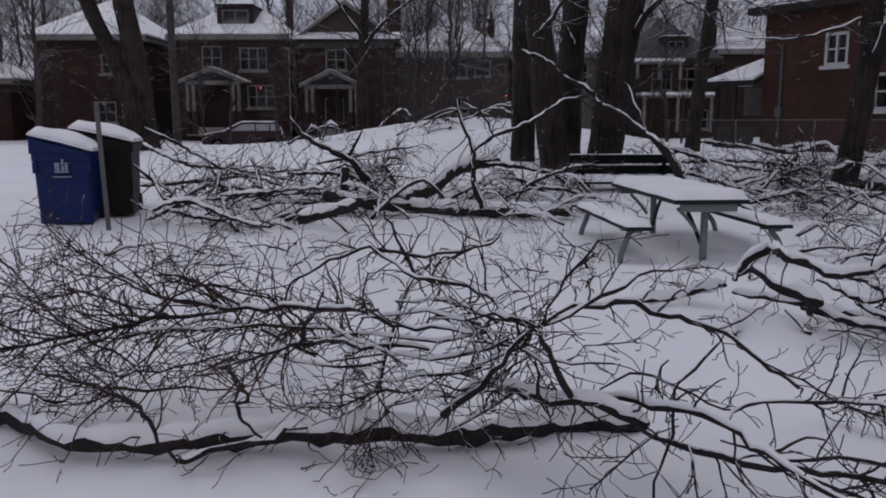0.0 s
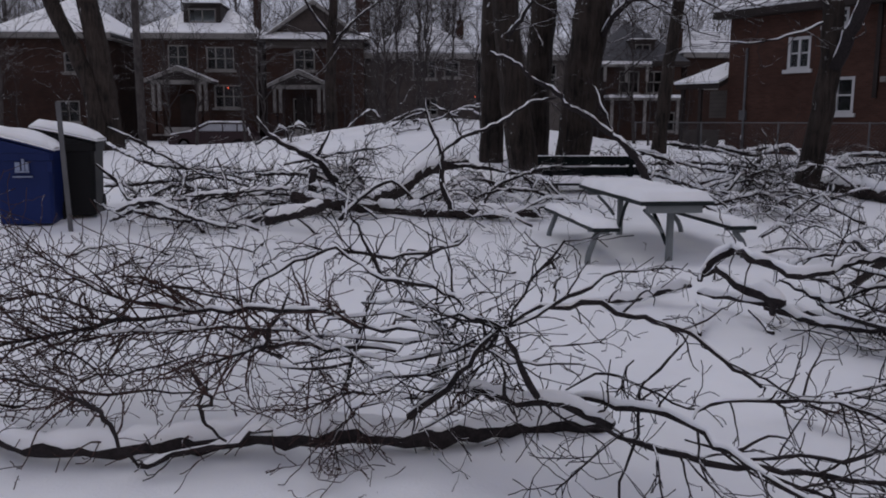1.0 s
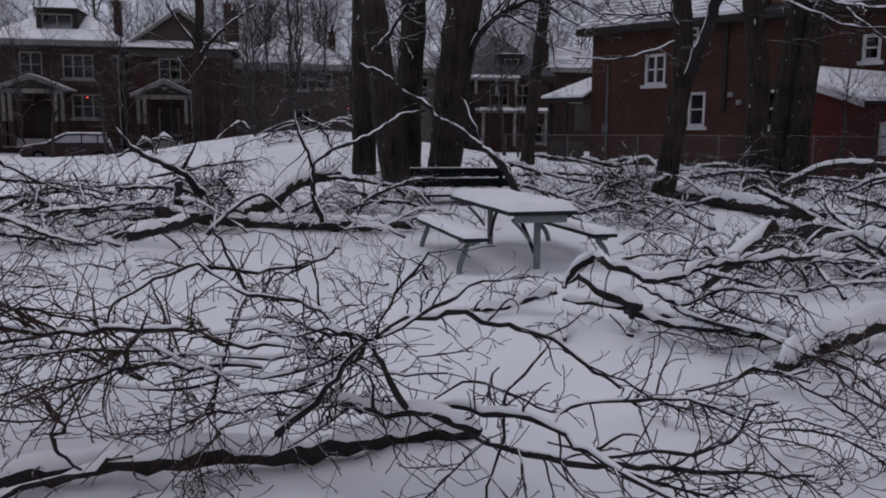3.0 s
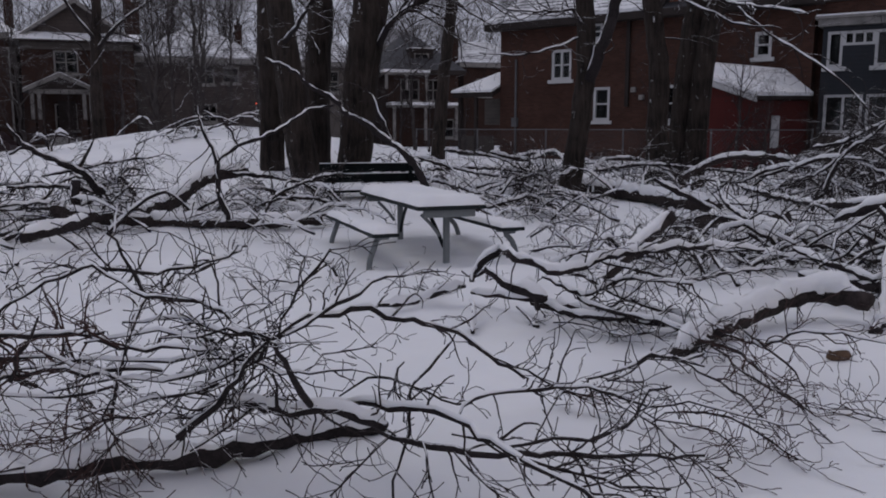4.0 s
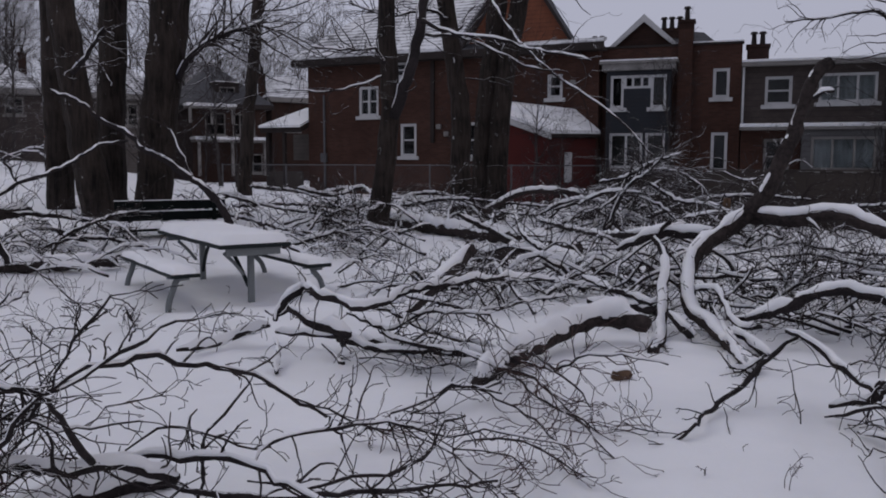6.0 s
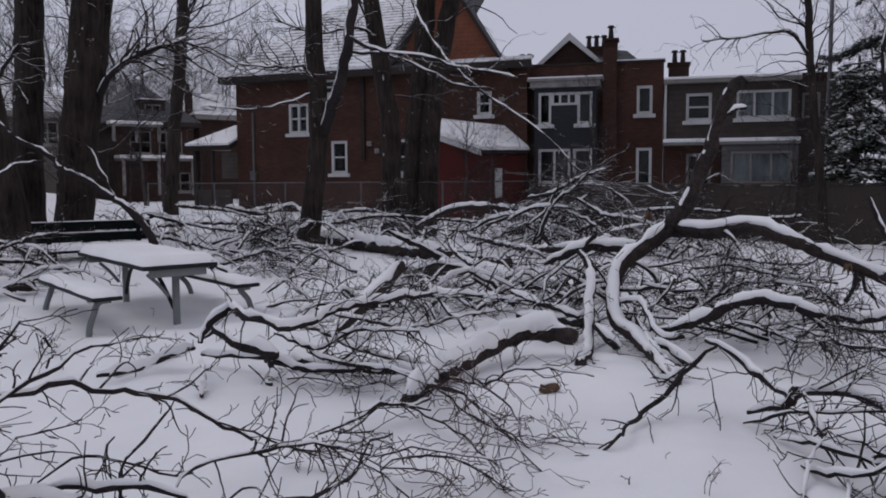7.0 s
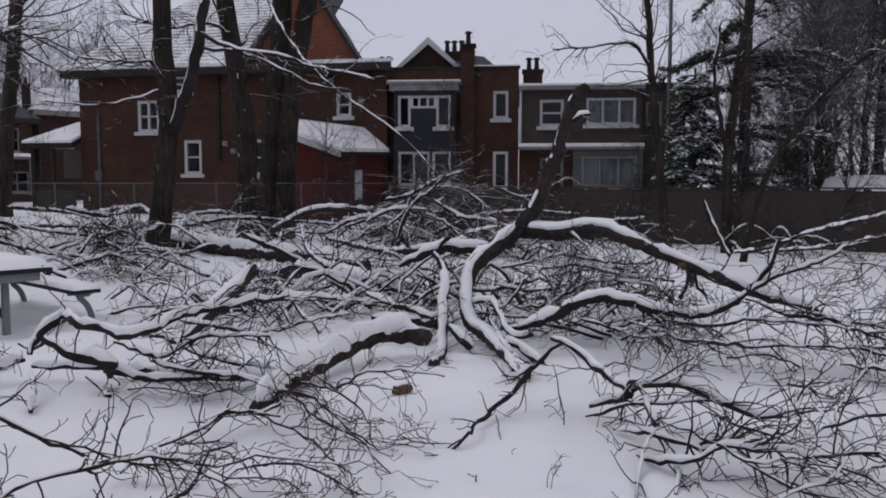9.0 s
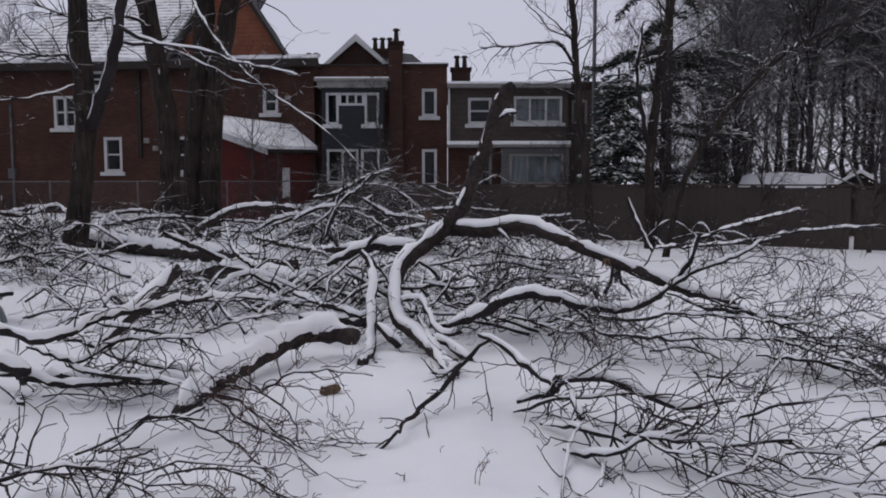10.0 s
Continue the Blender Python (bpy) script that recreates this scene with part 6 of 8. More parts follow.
fallen_branch([(0.66, 3.38, 0.35), (0.79, 3.43, 0.40), (0.91, 3.43, 0.39), (1.01, 3.43, 0.34), (1.14, 3.43, 0.27), (1.29, 3.43, 0.24)], 0.009, 0.004, 5, 0.25, 0, 339, depth=2)
fallen_branch([(0.50, 3.33, 0.49), (0.61, 3.43, 0.52), (0.78, 3.53, 0.52), (0.86, 3.53, 0.54)], 0.006, 0.003, 9, 0.25, 0, 340, depth=2)
fallen_branch([(0.08, 3.33, 0.58), (0.27, 3.33, 0.55), (0.41, 3.33, 0.50), (0.53, 3.33, 0.49), (0.73, 3.43, 0.45)], 0.01, 0.004, 8, 0.3, 0.006, 341, depth=2)
fallen_branch([(-0.07, 3.43, 0.65), (0.08, 3.33, 0.67), (0.19, 3.23, 0.71), (0.27, 3.23, 0.70), (0.35, 3.15, 0.68)], 0.008, 0.01, 9, 0.3, 0.006, 342, depth=2)
fallen_branch([(-0.04, 3.43, 0.46), (0.10, 3.38, 0.45), (0.27, 3.33, 0.52), (0.34, 3.18, 0.65)], 0.008, 0.008, 12, 0.3, 0.006, 343, depth=2)
fallen_branch([(0.97, 3.45, 0.46), (0.94, 3.45, 0.39), (0.93, 3.45, 0.32)], 0.01, 0.008, 4, 0.25, 0.008, 344, depth=2)
fallen_branch([(0.03, 3.52, 0.12), (0.16, 3.52, 0.20), (0.29, 3.60, 0.25), (0.36, 3.53, 0.30)], 0.012, 0.008, 14, 0.3, 0.01, 345, depth=2, twig_mat=TWIG_BROWN, thin=0.0042)
fallen_branch([(1.12, 3.12, 0.30), (1.24, 3.24, 0.33), (1.41, 3.28, 0.33), (1.55, 3.28, 0.33), (1.74, 3.26, 0.34), (1.87, 3.27, 0.30), (1.97, 3.23, 0.25), (2.06, 3.14, 0.24), (2.24, 3.12, 0.25), (2.38, 3.02, 0.22), (2.53, 2.96, 0.19), (2.68, 2.90, 0.18)], 0.012, 0.004, 22, 0.35, 0.008, 346, depth=2)
fallen_branch([(1.92, 3.89, 0.05), (1.95, 3.81, 0.12), (2.02, 3.74, 0.10), (2.12, 3.74, 0.05)], 0.01, 0.006, 12, 0.3, 0.02, 347, depth=3, twig_mat=TWIG_BROWN, thin=0.0042)
fallen_branch([(2.19, 4.02, 0.10), (2.44, 4.07, 0.12), (2.67, 4.16, 0.16), (2.85, 4.18, 0.12), (3.01, 4.10, 0.08)], 0.017, 0.008, 7, 0.3, 0.006, 348, depth=2)
fallen_branch([(2.28, 4.13, 0.08), (2.40, 4.07, 0.05), (2.56, 4.04, 0.04)], 0.011, 0.006, 4, 0.25, 0, 349, depth=2)
fallen_branch([(2.21, 3.36, 0.08), (2.40, 3.41, 0.10), (2.57, 3.27, 0.10), (2.64, 3.04, 0.05), (2.65, 2.86, 0.03)], 0.009, 0.004, 10, 0.35, 0, 350, depth=3, twig_mat=TWIG_BROWN, thin=0.0042)
fallen_branch([(2.08, 3.67, 0.10), (2.20, 3.41, 0.08), (2.19, 3.18, 0.06), (2.18, 3.02, 0.04), (2.21, 2.72, 0.02)], 0.007, 0.003, 14, 0.3, 0, 351, depth=2, twig_mat=TWIG_BROWN, thin=0.0042)
fallen_branch([(2.22, 3.67, 0.10), (2.25, 3.39, 0.08), (2.46, 3.20, 0.06), (2.41, 2.95, 0.03)], 0.007, 0.003, 14, 0.3, 0, 352, depth=2, twig_mat=TWIG_BROWN, thin=0.0042)
fallen_branch([(-0.66, 3.78, 0.47), (-0.44, 3.73, 0.51), (-0.22, 3.63, 0.51), (-0.02, 3.53, 0.53), (0.15, 3.38, 0.60)], 0.01, 0.007, 7, 0.36, 0.012, 353, depth=3, twig_mat=TWIG_SNOWY, patchy=0.15)
fallen_branch([(-0.55, 3.73, 0.37), (-0.28, 3.63, 0.44), (-0.07, 3.53, 0.44), (0.13, 3.43, 0.50), (0.26, 3.28, 0.60)], 0.01, 0.007, 7, 0.36, 0.012, 354, depth=3, twig_mat=TWIG_SNOWY, patchy=0.15)
fallen_branch([(-0.43, 3.63, 0.27), (-0.22, 3.58, 0.34), (-0.02, 3.48, 0.38), (0.15, 3.38, 0.45)], 0.01, 0.007, 7, 0.36, 0.012, 355, depth=3, twig_mat=TWIG_SNOWY, patchy=0.15)
fallen_branch([(-0.39, 3.73, 0.58), (-0.17, 3.63, 0.63), (0.01, 3.53, 0.64), (0.15, 3.38, 0.64)], 0.01, 0.007, 7, 0.36, 0.012, 356, depth=3, twig_mat=TWIG_SNOWY, patchy=0.15)
fallen_branch([(-0.27, 3.53, 0.22), (-0.07, 3.48, 0.29), (0.08, 3.43, 0.30), (0.22, 3.38, 0.35)], 0.01, 0.007, 7, 0.36, 0.012, 357, depth=3, twig_mat=TWIG_SNOWY, patchy=0.15)
fallen_branch([(-0.04, 3.63, 0.77), (0.03, 3.53, 0.69), (0.10, 3.43, 0.61), (0.17, 3.33, 0.58)], 0.01, 0.007, 7, 0.36, 0.012, 358, depth=3, twig_mat=TWIG_SNOWY, patchy=0.15)
fallen_branch([(-0.61, 3.83, 0.56), (-0.49, 3.73, 0.51), (-0.36, 3.68, 0.46), (-0.17, 3.53, 0.41)], 0.01, 0.007, 7, 0.36, 0.012, 359, depth=3, twig_mat=TWIG_SNOWY, patchy=0.15)
fallen_branch([(-0.94, 3.93, 0.43), (-0.72, 3.78, 0.36), (-0.49, 3.68, 0.36), (-0.27, 3.58, 0.42)], 0.01, 0.007, 7, 0.36, 0.012, 360, depth=3, twig_mat=TWIG_SNOWY, patchy=0.15)
fallen_branch([(-0.23, 3.73, 0.66), (-0.07, 3.63, 0.69), (0.08, 3.53, 0.68), (0.22, 3.33, 0.66)], 0.01, 0.007, 7, 0.36, 0.012, 361, depth=3, twig_mat=TWIG_SNOWY, patchy=0.15)
fallen_branch([(2.97, 7.77, 0.05), (2.66, 7.20, -0.00), (1.87, 6.74, 0.05)], 0.0094, 0.004, 14, .4, .0, 131, lift=0.2, depth=3)

# small sprigs on the middle snow
fallen_branch([(-2.89, 8.16, 0.07), (-2.59, 8.52, 0.16), (-2.11, 8.50, 0.07)], 0.012, 0.005, 10, .35, .01, 132, depth=2)
fallen_branch([(-3.21, 9.92, 0.22), (-4.10, 10.85, 0.41), (-4.92, 11.79, 0.64)], 0.014, 0.006, 14, .4, .02, 133, depth=2)
fallen_branch([(0.99, 8.07, -0.00), (0.90, 7.60, 0.30), (1.08, 7.53, 0.15)], 0.0072, 0.0032, 14, .35, .0, 134, depth=2, lift=0.4)
fallen_branch([(0.72, 7.65, 0.02), (0.61, 7.57, 0.20), (0.45, 7.59, 0.25)], 0.0072, 0.0032, 10, .3, .0, 135, depth=2, lift=0.4)
fallen_branch([(-0.09, 8.04, 0.06), (0.26, 8.24, 0.20), (0.60, 8.70, 0.28)], 0.022, 0.012, 5, .3, .03, 136, depth=2)

# brush behind, left of the table
fallen_branch([(-2.24, 12.03, 1.56), (-2.02, 12.03, 1.26), (-1.61, 12.03, 1.06), (-1.35, 12.03, 0.91), (-1.20, 12.03, 0.70), (-1.10, 12.03, 0.62)], 0.0275, 0.0625, 16, 0.6, 0.02, 701, depth=2, thin=0.005)
fallen_branch([(-1.16, 12.03, 0.63), (-1.53, 12.03, 0.72), (-1.87, 12.03, 0.73), (-2.34, 12.33, 0.71)], 0.0375, 0.0175, 10, 0.5, 0.02, 702, depth=2, thin=0.005)
fallen_branch([(-1.41, 11.83, 0.81), (-1.44, 11.83, 0.55), (-1.45, 11.83, 0.34)], 0.0625, 0.06875, 5, 0.4, 0.02, 703, depth=2, thin=0.005)
fallen_branch([(-1.69, 11.63, 0.44), (-1.33, 11.63, 0.36), (-1.01, 11.63, 0.32), (-0.49, 11.73, 0.26)], 0.0875, 0.075, 8, 0.5, 0.04, 704, depth=2, patchy=0.2, thin=0.005)
fallen_branch([(-1.18, 12.03, 1.36), (-1.29, 12.03, 1.13), (-1.40, 12.03, 0.96)], 0.0225, 0.0325, 6, 0.5, 0.01, 705, depth=2, thin=0.005)
fallen_branch([(-3.99, 11.03, 1.40), (-3.66, 11.03, 1.25), (-3.46, 11.33, 1.06), (-3.06, 11.53, 0.81), (-2.74, 11.53, 0.72)], 0.0225, 0.0125, 9, 0.5, 0.01, 706, depth=2, thin=0.005)
fallen_branch([(-3.98, 10.53, 0.94), (-3.74, 10.53, 0.73), (-3.54, 10.33, 0.53), (-3.26, 10.23, 0.43)], 0.035, 0.0175, 7, 0.45, 0.03, 707, depth=2, thin=0.005)
fallen_branch([(-3.55, 9.93, 0.41), (-3.23, 10.03, 0.52), (-2.96, 10.03, 0.45), (-2.55, 10.03, 0.27), (-2.13, 10.03, 0.19)], 0.0325, 0.0175, 12, 0.5, 0.03, 708, depth=2, patchy=0.1, thin=0.005)
fallen_branch([(-2.88, 10.53, 0.54), (-2.44, 10.53, 0.57), (-1.97, 10.73, 0.60), (-1.56, 11.03, 0.61)], 0.0275, 0.015, 10, 0.5, 0.03, 709, depth=2, patchy=0.1, thin=0.005)
fallen_branch([(-2.59, 11.03, 0.99), (-2.51, 11.03, 0.84), (-2.43, 10.83, 0.61)], 0.025, 0.02, 5, 0.4, 0.01, 710, depth=2)
fallen_branch([(-1.76, 9.93, 0.30), (-1.44, 10.13, 0.35), (-1.11, 10.33, 0.43)], 0.0625, 0.0625, 4, 0.4, 0.08, 711, depth=2, patchy=0.0)
fallen_branch([(-2.92, 8.18, 0.06), (-2.79, 8.38, 0.12), (-2.53, 8.10, 0.08), (-2.30, 8.11, 0.06), (-2.04, 8.29, 0.04)], 0.016, 0.008, 7, 0.3, 0.01, 712, depth=2)
fallen_branch([(-2.70, 8.89, 0.10), (-2.51, 8.87, 0.14), (-2.20, 8.58, 0.05)], 0.014, 0.008, 5, 0.3, 0.01, 713, depth=2)
fallen_branch([(-1.71, 8.56, 0.12), (-1.46, 7.82, 0.10), (-1.36, 8.63, 0.14)], 0.014, 0.008, 8, 0.35, 0.01, 714, depth=2)
fallen_branch([(0.18, 10.32, 1.78), (0.21, 10.31, 1.50), (0.32, 10.30, 1.28), (0.37, 10.29, 1.05), (0.39, 10.29, 0.70), (0.50, 10.27, 0.40)], 0.02, 0.05, 7, 0.5, 0.01, 715, depth=2, thin=0.005)
fallen_branch([(0.36, 10.29, 1.08), (0.57, 10.36, 1.26), (0.95, 10.61, 1.40), (1.27, 10.87, 1.54), (1.61, 11.22, 1.75), (2.00, 11.47, 1.82)], 0.03, 0.016, 7, 0.4, 0.01, 716, depth=2, thin=0.005, patchy=0.3)
fallen_branch([(0.24, 10.31, 1.71), (0.48, 10.27, 1.57), (0.61, 10.26, 1.32)], 0.018, 0.012, 5, 0.4, 0.01, 717, depth=2, thin=0.005)
fallen_branch([(-5.85, 15.41, 1.17), (-3.99, 12.76, 0.83), (-3.39, 13.49, 0.70), (-2.40, 13.16, 0.54)], 0.0375, 0.015, 26, .6, .03, 137, twig_mat=TWIG_SNOWY, thin=0.005)
fallen_branch([(-3.75, 10.27, 0.25), (-3.50, 11.10, 0.38), (-2.84, 11.56, 0.42), (-1.96, 12.61, 0.40)], 0.0325, 0.015, 24, .6, .03, 138, twig_mat=TWIG_SNOWY, thin=0.005)
fallen_branch([(-4.47, 12.09, 0.54), (-3.86, 13.16, 0.54), (-2.91, 13.88, 0.63), (-2.12, 13.72, 0.69)], 0.0325, 0.015, 24, .6, .03, 139, twig_mat=TWIG_SNOWY, thin=0.005)
fallen_branch([(-3.71, 10.81, 0.34), (-2.95, 10.47, 0.23), (-2.30, 10.87, 0.21)], 0.0325, 0.015, 22, .6, .02, 140, twig_mat=TWIG, thin=0.005)
fallen_branch([(-0.71, 12.06, 0.26), (-0.21, 12.48, 0.45), (0.23, 13.10, 0.72), (0.91, 13.92, 0.81)], 0.125, 0.075, 16, .6, .10, 143, thin=0.005, patchy=0.05, label="thick log with a heavy ridge of snow")
fallen_branch([(-1.74, 12.92, 0.29), (-0.88, 12.15, 0.23), (0.12, 11.86, 0.20), (1.10, 11.70, 0.19), (1.83, 11.71, 0.19)], 0.1, 0.0625, 14, .6, .09, 144, thin=0.005, patchy=0.05, label="long snow-covered log on the ground")
fallen_branch([(3.57, 12.32, 0.59), (3.42, 12.36, 0.94), (3.19, 12.42, 1.19), (2.99, 12.57, 1.36), (2.59, 12.66, 1.64), (2.38, 12.81, 1.77), (2.29, 12.92, 1.95), (1.91, 13.09, 2.15), (1.64, 13.22, 2.42), (1.24, 13.37, 2.60)], 0.065, 0.02, 9, .5, .012, 147, thin=0.005, patchy=0.3, jitter=0.03, label="forked snowy limb propped among the trunks")
fallen_branch([(3.09, 12.55, 1.30), (2.92, 12.59, 1.68), (2.81, 12.72, 2.03)], 0.03125, 0.01875, 6, .5, .025, 148, thin=0.005, patchy=0.0)
fallen_branch([(0.69, 13.33, 0.80), (1.50, 13.96, 0.67), (2.06, 13.21, 0.53), (2.18, 12.32, 0.34)], 0.0375, 0.015, 22, .6, .02, 149, thin=0.005, twig_mat=TWIG_SNOWY)
fallen_branch([(0.92, 11.49, 0.17), (1.25, 12.40, 0.50), (1.90, 12.78, 0.73), (2.33, 12.74, 0.82)], 0.0375, 0.015, 18, .6, .02, 150, thin=0.005)
fallen_branch([(-2.27, 10.68, 0.12), (-1.82, 11.66, 0.24), (-1.21, 12.08, 0.36), (-0.75, 12.86, 0.73)], 0.0375, 0.015, 22, .6, .02, 151, thin=0.005)
fallen_branch([(-2.11, 13.67, 0.78), (-1.15, 13.41, 0.98), (-0.50, 13.23, 1.07)], 0.03125, 0.015, 20, .6, .02, 152, thin=0.005, twig_mat=TWIG_SNOWY)

# brush right of the table up to the leaning trunk
fallen_branch([(4.33, 15.54, 0.94), (5.28, 15.47, 0.68), (6.16, 14.99, 0.49), (5.80, 12.77, 0.20)], 0.035, 0.015, 26, .6, .03, 153, thin=0.005, twig_mat=TWIG_SNOWY)
fallen_branch([(4.32, 15.09, 0.59), (4.88, 13.70, 0.39), (5.53, 12.98, 0.27), (5.77, 11.61, 0.11)], 0.035, 0.015, 24, .6, .03, 154, thin=0.005, twig_mat=TWIG_SNOWY)
fallen_branch([(4.82, 15.44, 1.10), (6.74, 17.65, 0.86), (7.04, 16.08, 0.53)], 0.035, 0.015, 22, .6, .03, 155, thin=0.005, twig_mat=TWIG_SNOWY)
fallen_branch([(6.20, 16.57, 1.01), (7.13, 16.84, 0.83), (8.28, 17.87, 0.97), (7.56, 15.57, 0.77)], 0.04375, 0.01875, 10, .6, .05, 156, thin=0.005, patchy=0.0)

# elbowed limbs in front of the table
fallen_branch([(2.18, 6.03, 0.30), (2.25, 6.10, 0.40), (2.32, 6.02, 0.50), (2.43, 6.01, 0.54), (2.33, 5.50, 0.58), (2.42, 5.41, 0.54), (2.50, 5.27, 0.50), (2.77, 5.28, 0.50), (2.98, 5.41, 0.55), (3.27, 5.41, 0.58), (3.57, 5.40, 0.60), (3.92, 5.38, 0.60), (4.36, 5.32, 0.56)], 0.04, 0.014, 22, 0.5, 0.04, 362, depth=2, patchy=0.1, label="crooked broken limb with an elbow, snow on top")
fallen_branch([(2.20, 6.34, 0.33), (2.26, 6.21, 0.30), (2.34, 6.16, 0.36)], 0.022, 0.018, 2, 0.2, 0.015, 363, depth=2)
fallen_branch([(2.12, 5.57, 0.48), (2.23, 5.48, 0.39), (2.37, 5.38, 0.33), (2.48, 5.28, 0.29)], 0.048, 0.04, 3, 0.3, 0.06, 364, depth=2, patchy=0.0)
fallen_branch([(1.49, 6.36, 0.08), (1.73, 6.38, 0.08), (2.02, 6.54, 0.10), (2.30, 6.55, 0.16)], 0.03, 0.018, 5, 0.3, 0.06, 365, depth=2, patchy=0.05)
fallen_branch([(2.32, 6.45, 0.12), (2.53, 6.13, 0.14), (2.69, 5.91, 0.14), (2.74, 5.49, 0.14), (2.89, 5.22, 0.14), (3.08, 5.10, 0.16)], 0.032, 0.02, 9, 0.4, 0.04, 366, depth=2, patchy=0.1)
fallen_branch([(2.47, 5.39, 0.53), (2.42, 5.30, 0.37), (2.66, 5.82, 0.10)], 0.02, 0.026, 3, 0.3, 0.01, 367, depth=2)
fallen_branch([(2.85, 5.83, 0.30), (2.86, 5.26, 0.22), (3.04, 4.99, 0.20), (3.17, 4.90, 0.18), (3.26, 4.68, 0.14), (3.34, 4.52, 0.10)], 0.024, 0.01, 18, 0.45, 0.025, 368, depth=2, patchy=0.1)
fallen_branch([(2.52, 5.91, 0.10), (2.54, 5.73, 0.06), (2.53, 5.51, 0.03)], 0.022, 0.014, 3, 0.25, 0.01, 369, depth=2)
fallen_branch([(2.69, 5.81, 0.35), (2.84, 5.40, 0.28), (2.97, 5.37, 0.32), (3.14, 5.35, 0.40), (3.32, 5.15, 0.40), (3.49, 4.97, 0.40)], 0.022, 0.01, 18, 0.45, 0.02, 370, depth=2, patchy=0.1)
fallen_branch([(2.24, 6.22, 0.12), (2.15, 5.87, 0.06), (2.00, 5.48, 0.03)], 0.022, 0.014, 4, 0.25, 0.04, 371, depth=2, patchy=0.0)
fallen_branch([(2.66, 5.52, 0.05), (2.86, 5.35, 0.05), (2.98, 5.03, 0.05), (3.19, 5.00, 0.06)], 0.012, 0.006, 14, 0.35, 0.01, 372, depth=2, twig_mat=TWIG_SNOWY)
fallen_branch([(3.37, 6.48, 0.40), (3.40, 5.81, 0.40), (3.66, 5.45, 0.35), (4.19, 5.52, 0.35), (4.73, 5.62, 0.35)], 0.02, 0.008, 24, 0.45, 0.02, 373, depth=2, twig_mat=TWIG_SNOWY)

# big curved log and what lies round it
fallen_branch([(4.96, 4.83, 0.20), (4.90, 4.98, 0.22), (4.80, 5.17, 0.22), (4.58, 5.20, 0.20), (4.33, 5.16, 0.15), (4.01, 5.03, 0.11), (3.74, 4.94, 0.07), (3.48, 4.83, 0.04), (3.17, 4.62, 0.00)], 0.078, 0.058, 8, 0.4, 0.115, 374, depth=2, patchy=0.0, thin=0.004, label="big curved log carrying a deep ridge of snow")
fallen_branch([(3.12, 4.47, 0.05), (3.38, 4.55, 0.08), (3.36, 4.13, 0.08), (3.22, 3.72, 0.05), (3.15, 3.32, 0.02)], 0.012, 0.004, 10, 0.42, 0, 375, depth=3, twig_mat=TWIG_BROWN, thin=0.0042)
fallen_branch([(3.51, 4.60, 0.12), (3.50, 4.21, 0.15), (3.55, 3.91, 0.30), (3.73, 3.69, 0.32), (3.97, 3.63, 0.25)], 0.014, 0.005, 10, 0.4, 0.01, 376, depth=3, twig_mat=TWIG_BROWN, thin=0.0042)
fallen_branch([(3.31, 4.50, 0.10), (3.15, 3.90, 0.08), (3.11, 3.47, 0.06), (2.96, 3.00, 0.02)], 0.01, 0.004, 10, 0.4, 0, 377, depth=3, twig_mat=TWIG_BROWN, thin=0.0042)
fallen_branch([(2.96, 4.41, 0.06), (2.97, 4.17, 0.07), (2.89, 3.58, 0.06), (2.74, 3.09, 0.03)], 0.01, 0.004, 10, 0.4, 0, 378, depth=3, twig_mat=TWIG_BROWN, thin=0.0042)
fallen_branch([(3.56, 4.54, 0.20), (3.37, 3.97, 0.18), (3.36, 3.73, 0.12), (3.15, 3.37, 0.04)], 0.009, 0.004, 10, 0.38, 0, 379, depth=3, twig_mat=TWIG_BROWN, thin=0.0042)
fallen_branch([(2.34, 4.07, 0.06), (2.51, 4.17, 0.06), (2.76, 4.30, 0.12), (2.92, 4.20, 0.10), (3.17, 4.35, 0.08)], 0.017, 0.01, 6, 0.3, 0.006, 380, depth=2)
fallen_branch([(4.75, 3.27, 0.41), (4.52, 3.31, 0.30), (4.23, 3.26, 0.17), (4.02, 3.27, 0.08), (3.55, 3.01, 0.10), (3.43, 3.04, 0.01)], 0.024, 0.008, 9, 0.35, 0, 381, depth=2, label="thin drooping branch whose tip touches the snow")
fallen_branch([(3.49, 3.05, 0.04), (3.41, 3.14, 0.04), (3.36, 3.28, 0.04), (3.36, 3.39, 0.05)], 0.006, 0.003, 10, 0.25, 0, 382, depth=2)
fallen_branch([(4.63, 3.25, 0.29), (4.50, 3.10, 0.14), (4.18, 2.81, 0.06)], 0.006, 0.004, 3, 0.2, 0, 383, depth=2)
fallen_branch([(3.94, 3.15, 0.10), (3.83, 3.01, 0.05), (3.67, 2.87, 0.00)], 0.006, 0.004, 2, 0.15, 0, 384, depth=2)


